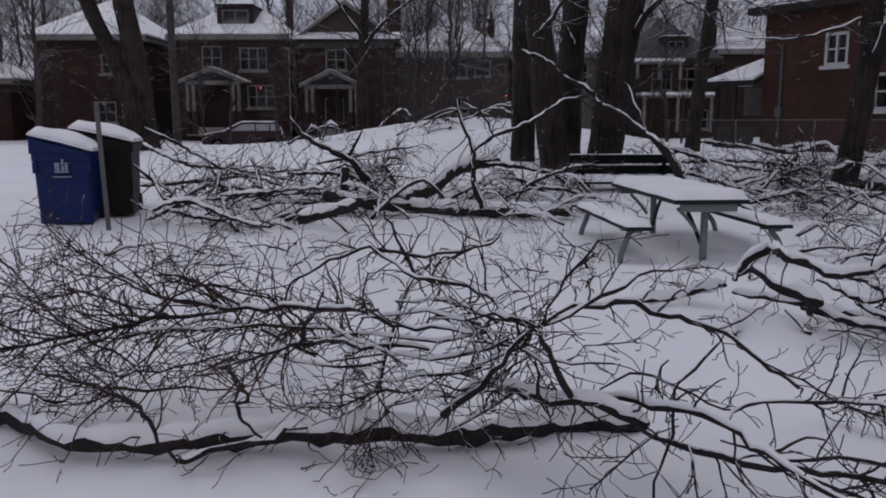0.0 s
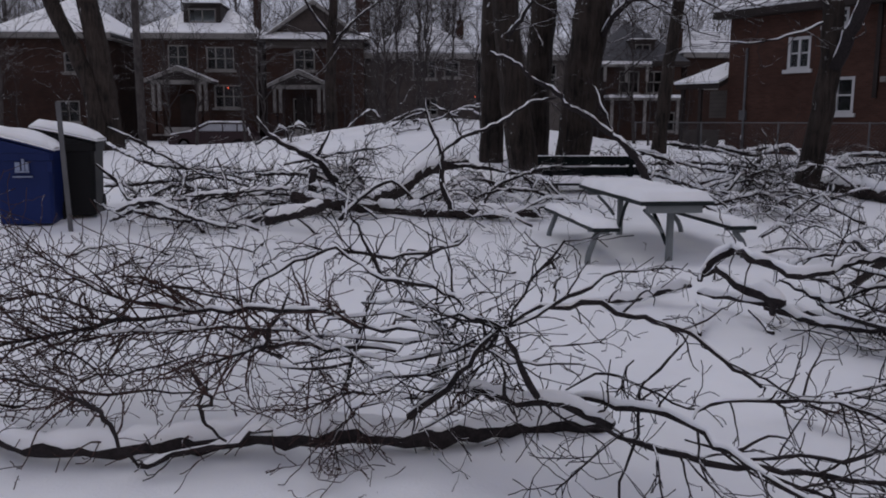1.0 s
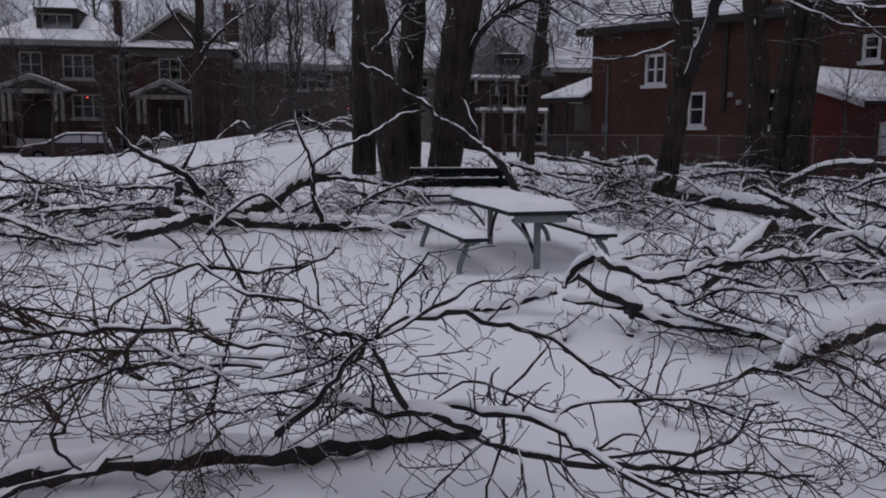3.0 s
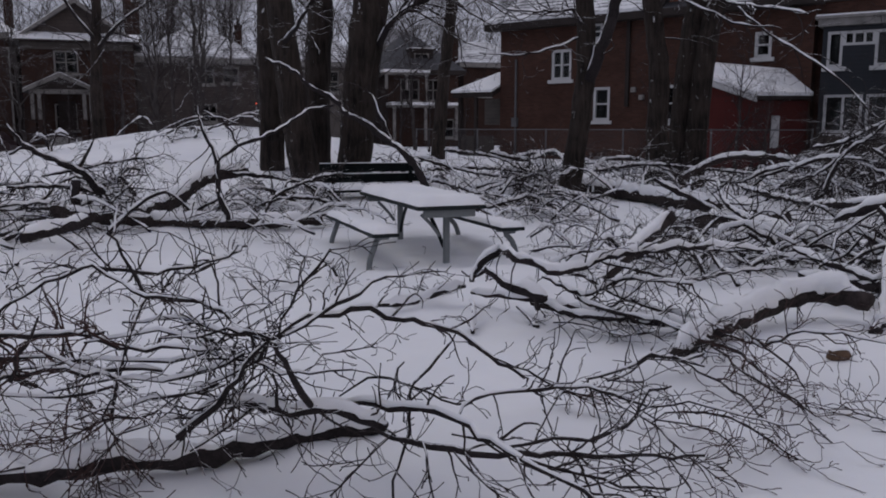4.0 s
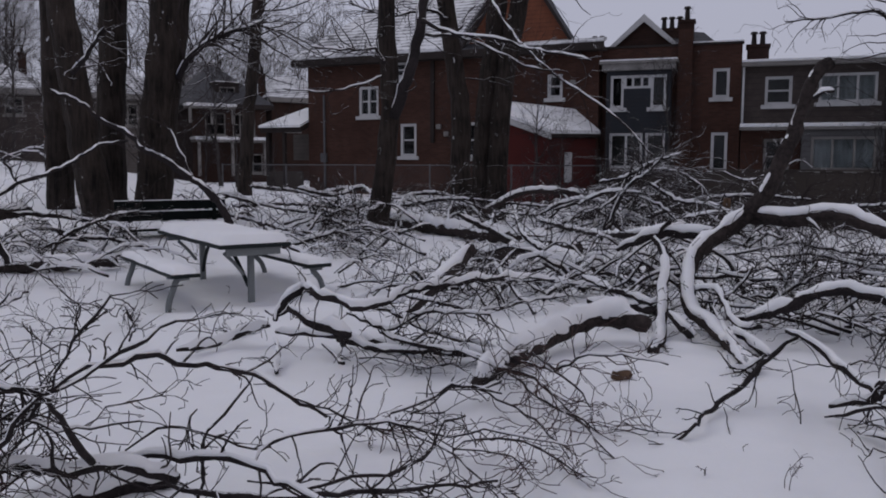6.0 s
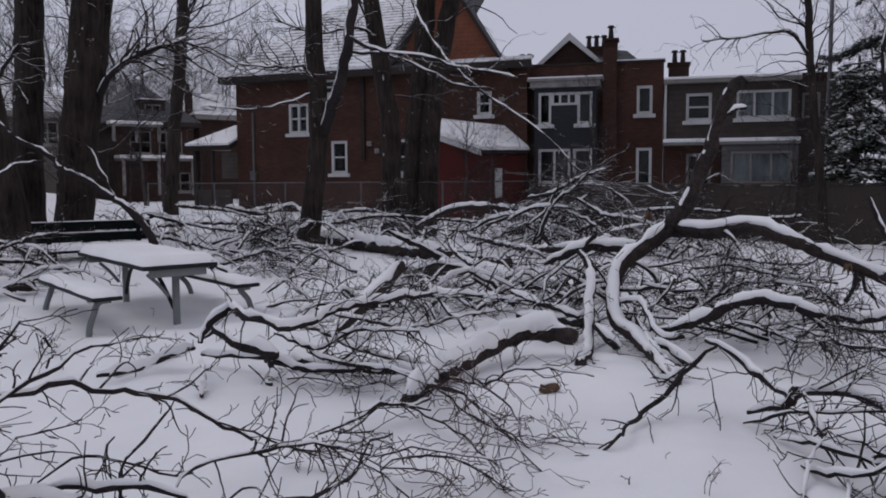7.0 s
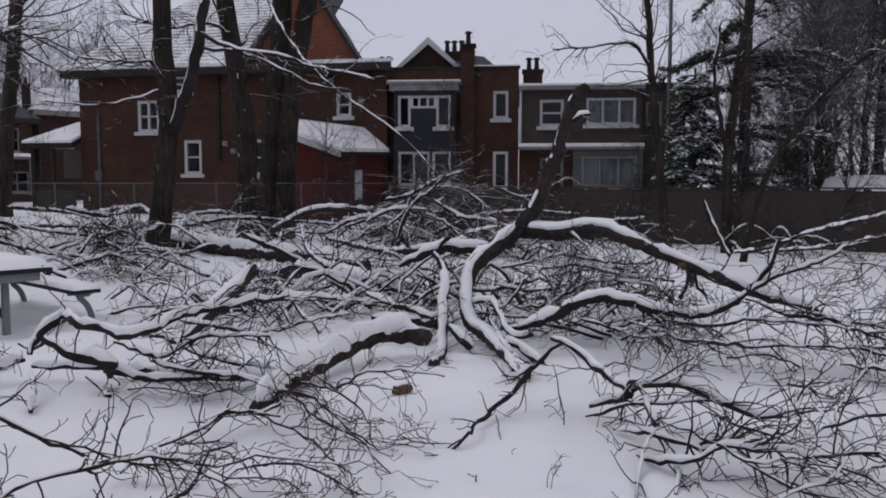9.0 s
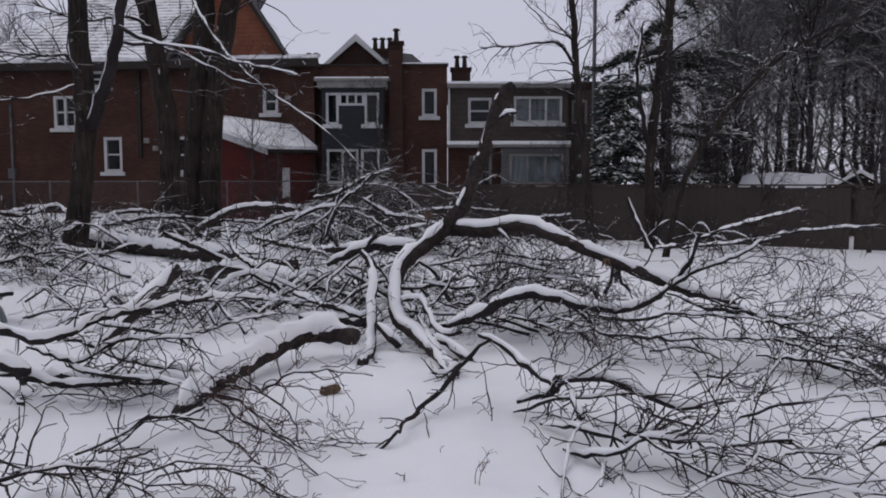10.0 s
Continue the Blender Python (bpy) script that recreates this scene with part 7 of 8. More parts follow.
# logs and boughs farther back
fallen_branch([(4.81, 7.33, 0.63), (4.59, 7.28, 0.47), (4.31, 7.15, 0.34), (3.98, 6.92, 0.22), (3.77, 6.90, 0.04)], 0.072, 0.066, 2, 0.4, 0.05, 718, depth=2, patchy=0.0, plaster=0.7, label="sawn log leaning with deep snow on it")
fallen_branch([(7.78, 15.56, 0.36), (8.14, 13.09, 0.26), (8.66, 11.78, 0.20), (8.63, 10.21, 0.16)], 0.13, 0.11, 14, .8, .12, 174, patchy=0.0, thin=0.005, label="thick trunk section under deep snow")
fallen_branch([(6.60, 10.07, 0.17), (7.03, 9.46, 0.26), (6.92, 8.08, 0.22), (6.93, 7.24, 0.15)], 0.11, 0.1, 12, .8, .09, 175, patchy=0.05, thin=0.005, label="thick broken trunk with splintered brown end")
fallen_branch([(6.19, 9.94, 0.82), (6.73, 9.97, 0.57), (7.17, 9.67, 0.31)], 0.05, 0.03, 14, .7, .03, 176, thin=0.005)
fallen_branch([(6.93, 8.33, 0.20), (6.97, 9.37, 0.50), (7.59, 10.53, 0.83)], 0.05, 0.02, 18, .7, .03, 177, thin=0.005)
fallen_branch([(5.94, 8.39, 0.15), (6.10, 7.48, 0.15), (6.59, 7.06, 0.20), (6.38, 6.09, 0.25)], 0.04, 0.02, 20, .6, .03, 178, thin=0.005, twig_mat=TWIG_SNOWY)
fallen_branch([(3.70, 7.07, 0.15), (3.94, 7.01, 0.20), (4.58, 7.12, 0.30), (5.23, 6.91, 0.30), (5.86, 6.40, 0.25)], 0.03, 0.012, 20, .6, .04, 179, patchy=0.05)
fallen_branch([(2.95, 6.74, 0.30), (3.25, 6.41, 0.25), (3.41, 5.63, 0.15), (3.61, 4.90, 0.10)], 0.03, 0.012, 12, .45, .03, 180, patchy=0.05)
fallen_branch([(2.76, 6.19, 0.05), (3.03, 5.84, 0.06), (3.29, 5.26, 0.08), (3.61, 4.75, 0.10)], 0.045, 0.03, 7, .4, .05, 181, patchy=0.05)
fallen_branch([(8.26, 7.57, 0.75), (7.83, 8.01, 0.60), (8.18, 9.38, 0.50), (8.80, 11.48, 0.55)], 0.05, 0.03, 10, .6, .04, 182)

# the broken crown
fallen_branch([(5.84, 5.69, 0.82), (5.82, 5.55, 0.71), (5.73, 5.42, 0.55), (5.61, 5.33, 0.35), (5.47, 5.19, 0.17), (5.33, 5.05, 0.02), (4.91, 4.72, 0.00)], 0.052, 0.045, 5, 0.4, 0.05, 385, depth=2, patchy=0.0, plaster=0.9, label="snow-plastered limb hanging down to the ground")
fallen_branch([(6.47, 5.10, 1.06), (6.29, 5.23, 0.90), (6.08, 5.32, 0.77), (5.95, 5.32, 0.59), (5.83, 5.23, 0.39), (5.75, 5.09, 0.20), (5.66, 4.81, 0.14), (5.57, 4.54, 0.04), (5.30, 4.13, 0.02), (5.11, 3.88, 0.00)], 0.085, 0.04, 8, 0.4, 0.045, 386, depth=2, patchy=0.0, plaster=0.9, jitter=0.02, label="main broken limb rising from the fallen crown")
fallen_branch([(6.44, 5.14, 1.02), (6.55, 5.01, 1.23), (6.64, 4.91, 1.57), (6.70, 4.83, 1.85), (6.75, 4.77, 2.10), (6.80, 4.72, 2.32), (6.88, 4.62, 2.44)], 0.084, 0.05, 4, 0.4, 0.012, 387, depth=2, patchy=0.5, plaster=0.15, jitter=0.02, label="snapped limb pointing at the sky")
fallen_branch([(6.76, 4.69, 2.12), (6.77, 4.60, 2.16), (6.82, 4.54, 2.17)], 0.035, 0.02, 2, 0.3, 0.03, 388, depth=2, patchy=0.0)
fallen_branch([(6.49, 5.08, 1.04), (6.63, 4.76, 1.04), (6.77, 4.45, 1.09), (6.87, 4.26, 1.04), (7.04, 3.98, 0.90), (7.21, 3.71, 0.76), (7.34, 3.48, 0.66), (7.52, 3.27, 0.53), (7.73, 3.03, 0.43), (7.94, 2.78, 0.34)], 0.075, 0.035, 9, 0.5, 0.045, 389, depth=2, patchy=0.0, thin=0.005, label="arched limb with a crest of snow")
fallen_branch([(7.18, 3.66, 0.72), (7.12, 3.66, 0.56), (7.05, 3.67, 0.46)], 0.035, 0.022, 3, 0.3, 0, 390, depth=2)
fallen_branch([(7.22, 3.62, 0.69), (7.19, 3.57, 0.56), (7.20, 3.49, 0.49)], 0.03, 0.02, 2, 0.3, 0, 391, depth=2)
fallen_branch([(6.63, 4.76, 1.10), (6.64, 4.59, 1.03), (6.62, 4.47, 0.95)], 0.022, 0.012, 4, 0.3, 0.02, 392, depth=2, patchy=0.0)
fallen_branch([(5.74, 4.57, 0.22), (5.98, 4.37, 0.31), (6.18, 4.21, 0.44), (6.35, 4.09, 0.49), (6.48, 3.86, 0.47), (6.59, 3.58, 0.40), (6.79, 3.35, 0.38), (7.05, 3.21, 0.44), (7.27, 3.10, 0.59), (7.36, 2.99, 0.77), (7.42, 2.93, 1.01)], 0.056, 0.022, 22, 0.5, 0.045, 393, depth=2, patchy=0.1)
fallen_branch([(7.05, 3.21, 0.42), (7.29, 3.08, 0.59), (7.42, 2.93, 0.70), (7.74, 2.71, 0.81), (7.89, 2.54, 0.95), (8.13, 2.42, 0.99)], 0.03, 0.008, 20, 0.5, 0.02, 394, depth=2, patchy=0.1)
fallen_branch([(5.88, 6.24, 0.65), (5.97, 5.99, 0.77), (6.01, 5.79, 0.85), (6.20, 5.57, 0.85), (6.33, 5.34, 0.86)], 0.05, 0.05, 9, 0.4, 0.05, 395, depth=2, patchy=0.0)
fallen_branch([(5.93, 5.72, 0.83), (5.96, 5.69, 0.91), (6.01, 5.64, 0.97)], 0.035, 0.02, 3, 0.3, 0, 396, depth=2)
fallen_branch([(5.90, 5.76, 0.79), (5.73, 5.81, 0.68), (5.55, 5.86, 0.53), (5.46, 5.81, 0.38)], 0.024, 0.012, 6, 0.4, 0.02, 397, depth=2)
fallen_branch([(5.84, 5.23, 0.38), (5.85, 4.91, 0.42), (5.74, 4.72, 0.30), (5.68, 4.49, 0.18), (5.70, 4.31, 0.21)], 0.032, 0.02, 5, 0.35, 0.035, 398, depth=2, patchy=0.0, plaster=0.8)
fallen_branch([(5.63, 4.57, 0.15), (5.65, 4.43, 0.10), (5.59, 4.24, 0.05), (5.58, 4.10, 0.00)], 0.05, 0.03, 4, 0.3, 0.05, 399, depth=2, patchy=0.0, plaster=0.7)
fallen_branch([(5.44, 5.07, 0.22), (5.44, 4.92, 0.13), (5.48, 4.84, 0.05)], 0.06, 0.05, 3, 0.3, 0.05, 400, depth=2, patchy=0.0, plaster=0.6)
fallen_branch([(5.75, 4.86, 0.28), (5.67, 4.65, 0.13), (5.24, 4.15, 0.05), (5.03, 3.84, 0.00)], 0.035, 0.02, 6, 0.35, 0.035, 401, depth=2, patchy=0.0, plaster=0.8)
fallen_branch([(5.27, 3.93, 0.10), (4.98, 3.86, 0.05), (4.97, 3.99, 0.03)], 0.022, 0.012, 5, 0.3, 0.02, 402, depth=2)
fallen_branch([(6.01, 4.87, 0.38), (6.08, 4.79, 0.51), (6.11, 4.75, 0.62)], 0.022, 0.012, 6, 0.3, 0.02, 403, depth=2)
fallen_branch([(5.69, 5.39, 0.31), (5.55, 5.40, 0.25), (5.55, 5.71, 0.29), (5.54, 6.03, 0.32), (5.52, 6.35, 0.38)], 0.035, 0.02, 9, 0.45, 0.035, 404, depth=2, patchy=0.05)
fallen_branch([(5.37, 6.08, 0.19), (5.55, 5.71, 0.18), (5.59, 5.36, 0.19)], 0.055, 0.05, 6, 0.4, 0.04, 405, depth=2, patchy=0.05)
fallen_branch([(5.93, 5.58, 0.68), (5.94, 5.41, 0.53), (5.89, 5.32, 0.32)], 0.024, 0.014, 6, 0.35, 0.025, 406, depth=2, patchy=0.05)
fallen_branch([(5.76, 5.77, 0.57), (5.69, 5.86, 0.40), (5.47, 5.95, 0.28)], 0.024, 0.012, 8, 0.35, 0.02, 407, depth=2, patchy=0.1)
fallen_branch([(6.99, 5.26, 0.62), (7.27, 4.94, 0.65), (7.46, 4.57, 0.57), (7.64, 4.21, 0.55)], 0.022, 0.009, 22, 0.45, 0.02, 408, depth=3, twig_mat=TWIG_SNOWY, patchy=0.1)
fallen_branch([(6.87, 5.71, 0.60), (7.15, 5.39, 0.69), (7.35, 5.16, 0.78)], 0.022, 0.009, 22, 0.45, 0.02, 409, depth=3, twig_mat=TWIG_SNOWY, patchy=0.1)
fallen_branch([(6.72, 4.97, 0.61), (6.64, 4.76, 0.40), (6.55, 4.55, 0.29)], 0.022, 0.009, 22, 0.45, 0.02, 410, depth=3, twig_mat=TWIG_SNOWY, patchy=0.1)
fallen_branch([(6.21, 4.17, 0.30), (6.25, 3.83, 0.25), (6.32, 3.59, 0.20), (6.48, 3.40, 0.25)], 0.022, 0.009, 22, 0.45, 0.02, 411, depth=3, twig_mat=TWIG_SNOWY, patchy=0.1)
fallen_branch([(6.33, 4.80, 0.24), (6.78, 4.59, 0.52), (7.00, 4.34, 0.57), (7.25, 4.04, 0.52)], 0.022, 0.009, 22, 0.45, 0.02, 412, depth=3, twig_mat=TWIG_SNOWY, patchy=0.1)
fallen_branch([(6.53, 5.49, 0.47), (6.64, 5.05, 0.43), (6.87, 4.79, 0.49), (7.13, 4.49, 0.43)], 0.022, 0.009, 22, 0.45, 0.02, 413, depth=3, twig_mat=TWIG_SNOWY, patchy=0.1)
fallen_branch([(6.42, 5.01, 0.29), (6.60, 4.80, 0.35), (6.94, 4.71, 0.61)], 0.022, 0.009, 22, 0.45, 0.02, 414, depth=3, twig_mat=TWIG_SNOWY, patchy=0.1)
# spray of the crown running out over the snow
fallen_branch([(6.01, 3.13, 0.30), (6.30, 2.93, 0.25), (6.54, 2.70, 0.22), (6.86, 2.40, 0.22), (6.83, 2.03, 0.25)], 0.024, 0.005, 20, 0.5, 0.012, 415, depth=3, thin=0.004)
fallen_branch([(6.20, 3.24, 0.40), (6.45, 3.06, 0.35), (6.73, 2.84, 0.40), (6.84, 2.59, 0.40), (6.89, 2.23, 0.40), (7.04, 1.97, 0.35)], 0.022, 0.005, 20, 0.5, 0.012, 416, depth=3, thin=0.004)
fallen_branch([(6.82, 2.94, 0.55), (6.91, 2.62, 0.45), (7.05, 2.29, 0.42), (7.14, 1.91, 0.38), (7.06, 1.55, 0.30)], 0.022, 0.005, 20, 0.5, 0.012, 417, depth=3, thin=0.004)
fallen_branch([(7.05, 2.68, 0.50), (7.06, 2.25, 0.40), (7.07, 1.89, 0.30), (6.90, 1.51, 0.22), (6.75, 1.17, 0.15)], 0.018, 0.005, 20, 0.5, 0.012, 418, depth=3, thin=0.004)
fallen_branch([(6.74, 2.31, 0.25), (6.86, 1.99, 0.25), (6.76, 1.67, 0.22), (6.64, 1.36, 0.18), (6.46, 1.07, 0.10)], 0.016, 0.005, 20, 0.5, 0.012, 419, depth=3, thin=0.004)
fallen_branch([(6.93, 2.39, 0.40), (6.94, 1.94, 0.38), (7.16, 1.67, 0.45), (7.35, 1.49, 0.50)], 0.014, 0.005, 20, 0.5, 0.012, 420, depth=3, thin=0.004)
fallen_branch([(6.68, 2.11, 0.15), (6.73, 1.74, 0.15), (6.71, 1.34, 0.12), (6.48, 1.04, 0.10)], 0.018, 0.005, 20, 0.5, 0.012, 421, depth=3, thin=0.004)
fallen_branch([(7.05, 2.20, 0.50), (7.27, 1.92, 0.55), (7.28, 1.62, 0.60)], 0.01, 0.005, 20, 0.5, 0.012, 422, depth=3, thin=0.004)
fallen_branch([(7.67, 2.79, 0.68), (7.94, 2.63, 0.81), (8.29, 2.38, 0.77), (8.64, 2.13, 0.71)], 0.01, 0.005, 20, 0.5, 0.012, 423, depth=3, thin=0.004)
fallen_branch([(6.77, 1.88, 0.30), (6.86, 1.62, 0.32), (6.93, 1.36, 0.30), (7.01, 1.08, 0.20)], 0.012, 0.005, 20, 0.5, 0.012, 424, depth=3, thin=0.004)
fallen_branch([(6.87, 2.41, 0.50), (7.88, 2.71, 0.57), (8.18, 2.50, 0.66), (8.39, 2.42, 0.87)], 0.01, 0.005, 20, 0.5, 0.012, 425, depth=3, thin=0.004)
fallen_branch([(6.81, 2.20, 0.30), (6.85, 1.78, 0.28), (6.94, 1.40, 0.25), (6.81, 1.04, 0.20)], 0.012, 0.005, 20, 0.5, 0.012, 426, depth=3, thin=0.004)
fallen_branch([(6.40, 3.81, 0.31), (6.42, 3.47, 0.25), (6.43, 3.15, 0.19), (6.71, 2.98, 0.31)], 0.016, 0.005, 20, 0.5, 0.012, 427, depth=3, thin=0.004)
fallen_branch([(6.72, 3.04, 0.05), (6.90, 2.86, 0.08), (6.87, 2.65, 0.08), (6.85, 2.48, 0.04)], 0.02, 0.01, 5, 0.3, 0.02, 428, depth=2)
fallen_branch([(6.15, 2.29, 0.06), (6.18, 2.13, 0.05), (6.11, 1.93, 0.03)], 0.018, 0.008, 9, 0.3, 0.01, 429, depth=2)
fallen_branch([(6.09, 2.62, 0.02), (6.30, 2.45, 0.03), (6.48, 2.38, 0.03)], 0.01, 0.005, 9, 0.25, 0.01, 430, depth=2)
# dark heap of limbs on the near snow
fallen_branch([(4.70, 3.32, 0.45), (4.68, 3.20, 0.44), (4.70, 3.02, 0.36), (4.63, 2.79, 0.28), (4.55, 2.58, 0.22)], 0.03, 0.024, 6, 0.4, 0.02, 431, depth=2, patchy=0.2)
fallen_branch([(4.55, 2.58, 0.24), (4.61, 2.52, 0.29), (4.72, 2.38, 0.30), (4.77, 2.25, 0.25), (4.86, 2.07, 0.19), (4.91, 1.93, 0.15), (5.07, 1.82, 0.15), (5.22, 1.81, 0.22), (5.35, 1.81, 0.32)], 0.034, 0.01, 14, 0.45, 0.035, 432, depth=2, patchy=0.05)
fallen_branch([(4.53, 2.90, 0.02), (4.47, 2.67, 0.12), (4.46, 2.47, 0.20), (4.62, 2.29, 0.22), (4.81, 2.12, 0.22)], 0.016, 0.008, 10, 0.4, 0.012, 433, depth=2)
fallen_branch([(4.66, 2.96, 0.05), (4.64, 2.71, 0.15), (4.55, 2.57, 0.30)], 0.026, 0.026, 5, 0.3, 0.03, 434, depth=2, patchy=0.0)
fallen_branch([(4.55, 2.57, 0.30), (4.52, 2.61, 0.22), (4.62, 2.70, 0.02)], 0.014, 0.008, 6, 0.3, 0.02, 435, depth=2, patchy=0.0)
fallen_branch([(4.49, 2.49, 0.30), (4.40, 2.37, 0.22), (4.35, 2.28, 0.14)], 0.026, 0.024, 6, 0.3, 0.03, 436, depth=2, patchy=0.0, plaster=0.8)
fallen_branch([(4.31, 2.25, 0.14), (4.09, 2.19, 0.09), (3.82, 2.06, 0.04), (3.51, 1.87, 0.00)], 0.014, 0.006, 6, 0.25, 0.012, 437, depth=2, patchy=0.1)
fallen_branch([(4.41, 2.61, 0.03), (4.27, 2.30, 0.10), (4.16, 2.06, 0.14), (4.14, 1.88, 0.14), (4.23, 1.76, 0.18), (4.27, 1.64, 0.18)], 0.02, 0.01, 16, 0.45, 0.02, 438, depth=2)
fallen_branch([(4.12, 2.26, 0.02), (3.99, 1.99, 0.08), (4.06, 1.86, 0.12), (4.16, 1.75, 0.18), (4.20, 1.62, 0.18), (4.31, 1.49, 0.18), (4.44, 1.36, 0.16), (4.60, 1.18, 0.18)], 0.02, 0.008, 20, 0.5, 0.02, 439, depth=2)
fallen_branch([(4.11, 2.03, 0.05), (3.99, 1.94, 0.02), (3.80, 1.84, 0.00)], 0.016, 0.01, 3, 0.2, 0.03, 440, depth=2, patchy=0.0)
fallen_branch([(4.32, 1.52, 0.20), (4.54, 1.43, 0.26), (4.71, 1.34, 0.30), (4.95, 1.24, 0.30), (5.12, 1.11, 0.32), (5.40, 0.89, 0.34)], 0.014, 0.004, 7, 0.42, 0.014, 441, depth=3, thin=0.004)
fallen_branch([(4.67, 1.42, 0.28), (5.39, 1.61, 0.26), (5.55, 1.58, 0.38), (5.68, 1.58, 0.48)], 0.01, 0.004, 7, 0.42, 0.014, 442, depth=3, thin=0.004)
fallen_branch([(4.62, 1.20, 0.15), (4.65, 1.20, 0.24), (4.73, 1.21, 0.30)], 0.01, 0.004, 7, 0.42, 0.014, 443, depth=3, thin=0.004)
fallen_branch([(4.53, 1.19, 0.12), (4.62, 1.05, 0.14), (4.73, 0.92, 0.14), (4.89, 0.78, 0.20)], 0.014, 0.004, 7, 0.42, 0.014, 444, depth=3, thin=0.004)
fallen_branch([(4.18, 1.77, 0.16), (4.10, 1.57, 0.12), (4.04, 1.40, 0.10), (4.08, 1.25, 0.06), (4.09, 1.09, 0.03)], 0.012, 0.004, 7, 0.42, 0.014, 445, depth=3, thin=0.004)
fallen_branch([(3.82, 1.44, 0.02), (3.98, 1.35, 0.10), (4.11, 1.26, 0.14), (4.35, 1.24, 0.20)], 0.012, 0.004, 7, 0.42, 0.014, 446, depth=3, thin=0.004)
fallen_branch([(4.22, 2.13, 0.20), (4.16, 1.89, 0.20), (4.07, 1.62, 0.16), (4.18, 1.49, 0.16), (4.21, 1.33, 0.16)], 0.014, 0.004, 7, 0.42, 0.014, 447, depth=3, thin=0.004)
fallen_branch([(4.76, 2.25, 0.20), (4.47, 1.84, 0.20), (4.42, 1.59, 0.20), (4.32, 1.37, 0.15)], 0.014, 0.004, 7, 0.42, 0.014, 448, depth=3, thin=0.004)
fallen_branch([(4.33, 1.49, 0.12), (4.40, 1.28, 0.12), (4.41, 1.07, 0.08), (4.44, 0.87, 0.08), (4.62, 0.71, 0.08)], 0.012, 0.004, 7, 0.42, 0.014, 449, depth=3, thin=0.004)
fallen_branch([(4.17, 1.31, 0.06), (4.18, 1.05, 0.04), (4.34, 0.89, 0.06), (4.47, 0.68, 0.05)], 0.01, 0.004, 7, 0.42, 0.014, 450, depth=3, thin=0.004)
fallen_branch([(4.67, 1.15, 0.20), (4.82, 1.03, 0.22), (5.01, 0.91, 0.26), (5.11, 0.77, 0.28)], 0.01, 0.004, 7, 0.42, 0.014, 451, depth=3, thin=0.004)
fallen_branch([(4.09, 1.48, 0.10), (4.10, 1.31, 0.08), (4.03, 1.17, 0.04)], 0.012, 0.004, 7, 0.42, 0.014, 452, depth=3, thin=0.004)
fallen_branch([(4.47, 2.31, 0.35), (4.55, 2.21, 0.42), (4.61, 2.17, 0.55)], 0.01, 0.004, 7, 0.42, 0.014, 453, depth=3, thin=0.004)
fallen_branch([(4.49, 2.44, 0.36), (4.59, 2.39, 0.42), (4.61, 2.32, 0.60)], 0.01, 0.004, 7, 0.42, 0.014, 454, depth=3, thin=0.004)
fallen_branch([(5.01, 1.67, 0.25), (4.86, 1.48, 0.20), (4.64, 1.28, 0.15), (4.34, 1.15, 0.08)], 0.009, 0.004, 7, 0.42, 0.014, 455, depth=3, thin=0.004)
fallen_branch([(4.46, 2.54, 0.35), (4.46, 2.57, 0.45), (4.38, 2.46, 0.60)], 0.008, 0.004, 7, 0.42, 0.014, 456, depth=3, thin=0.004)
fallen_branch([(7.03, 6.95, 0.30), (7.09, 6.09, 0.30), (8.25, 6.01, 0.40), (8.86, 5.58, 0.45), (8.62, 4.63, 0.40)], 0.03, 0.012, 30, .6, .02, 207, thin=0.005, twig_mat=TWIG_SNOWY)
fallen_branch([(8.40, 6.88, 0.40), (7.71, 5.51, 0.35), (7.66, 4.70, 0.30), (7.38, 3.80, 0.30)], 0.03, 0.012, 30, .6, .02, 208, thin=0.005, twig_mat=TWIG)
fallen_branch([(9.58, 7.46, 0.60), (9.40, 6.51, 0.50), (9.22, 5.48, 0.50), (9.92, 5.47, 0.60)], 0.03, 0.012, 24, .6, .02, 209, thin=0.005, twig_mat=TWIG_SNOWY)
fallen_branch([(9.70, 5.01, 0.20), (9.04, 4.61, 0.50), (9.46, 4.73, 0.60)], 0.035, 0.015, 6, .4, .02, 210, depth=2)

# brush heap before the fence
fallen_branch([(9.58, 10.54, 0.54), (9.66, 10.44, 0.88), (9.82, 10.26, 1.22), (9.99, 10.05, 1.41), (10.13, 9.89, 1.67)], 0.05, 0.012, 14, 0.7, 0.04, 457, depth=3, patchy=0.05, thin=0.006, twig_mat=TWIG_SNOWY)
fallen_branch([(9.59, 10.83, 1.22), (9.87, 10.49, 1.30), (10.13, 10.20, 1.53), (10.45, 9.82, 1.71)], 0.045, 0.012, 14, 0.7, 0.03, 458, depth=3, patchy=0.05, thin=0.006, twig_mat=TWIG_SNOWY)
fallen_branch([(9.99, 10.05, 1.22), (10.31, 9.69, 0.93), (10.62, 9.32, 0.87), (10.89, 9.01, 0.72)], 0.04, 0.012, 14, 0.7, 0.04, 459, depth=3, patchy=0.05, thin=0.006, twig_mat=TWIG_SNOWY)
fallen_branch([(9.90, 10.16, 0.98), (10.15, 9.87, 0.81), (10.32, 9.67, 0.54)], 0.035, 0.012, 14, 0.7, 0.03, 460, depth=3, patchy=0.05, thin=0.006, twig_mat=TWIG_SNOWY)
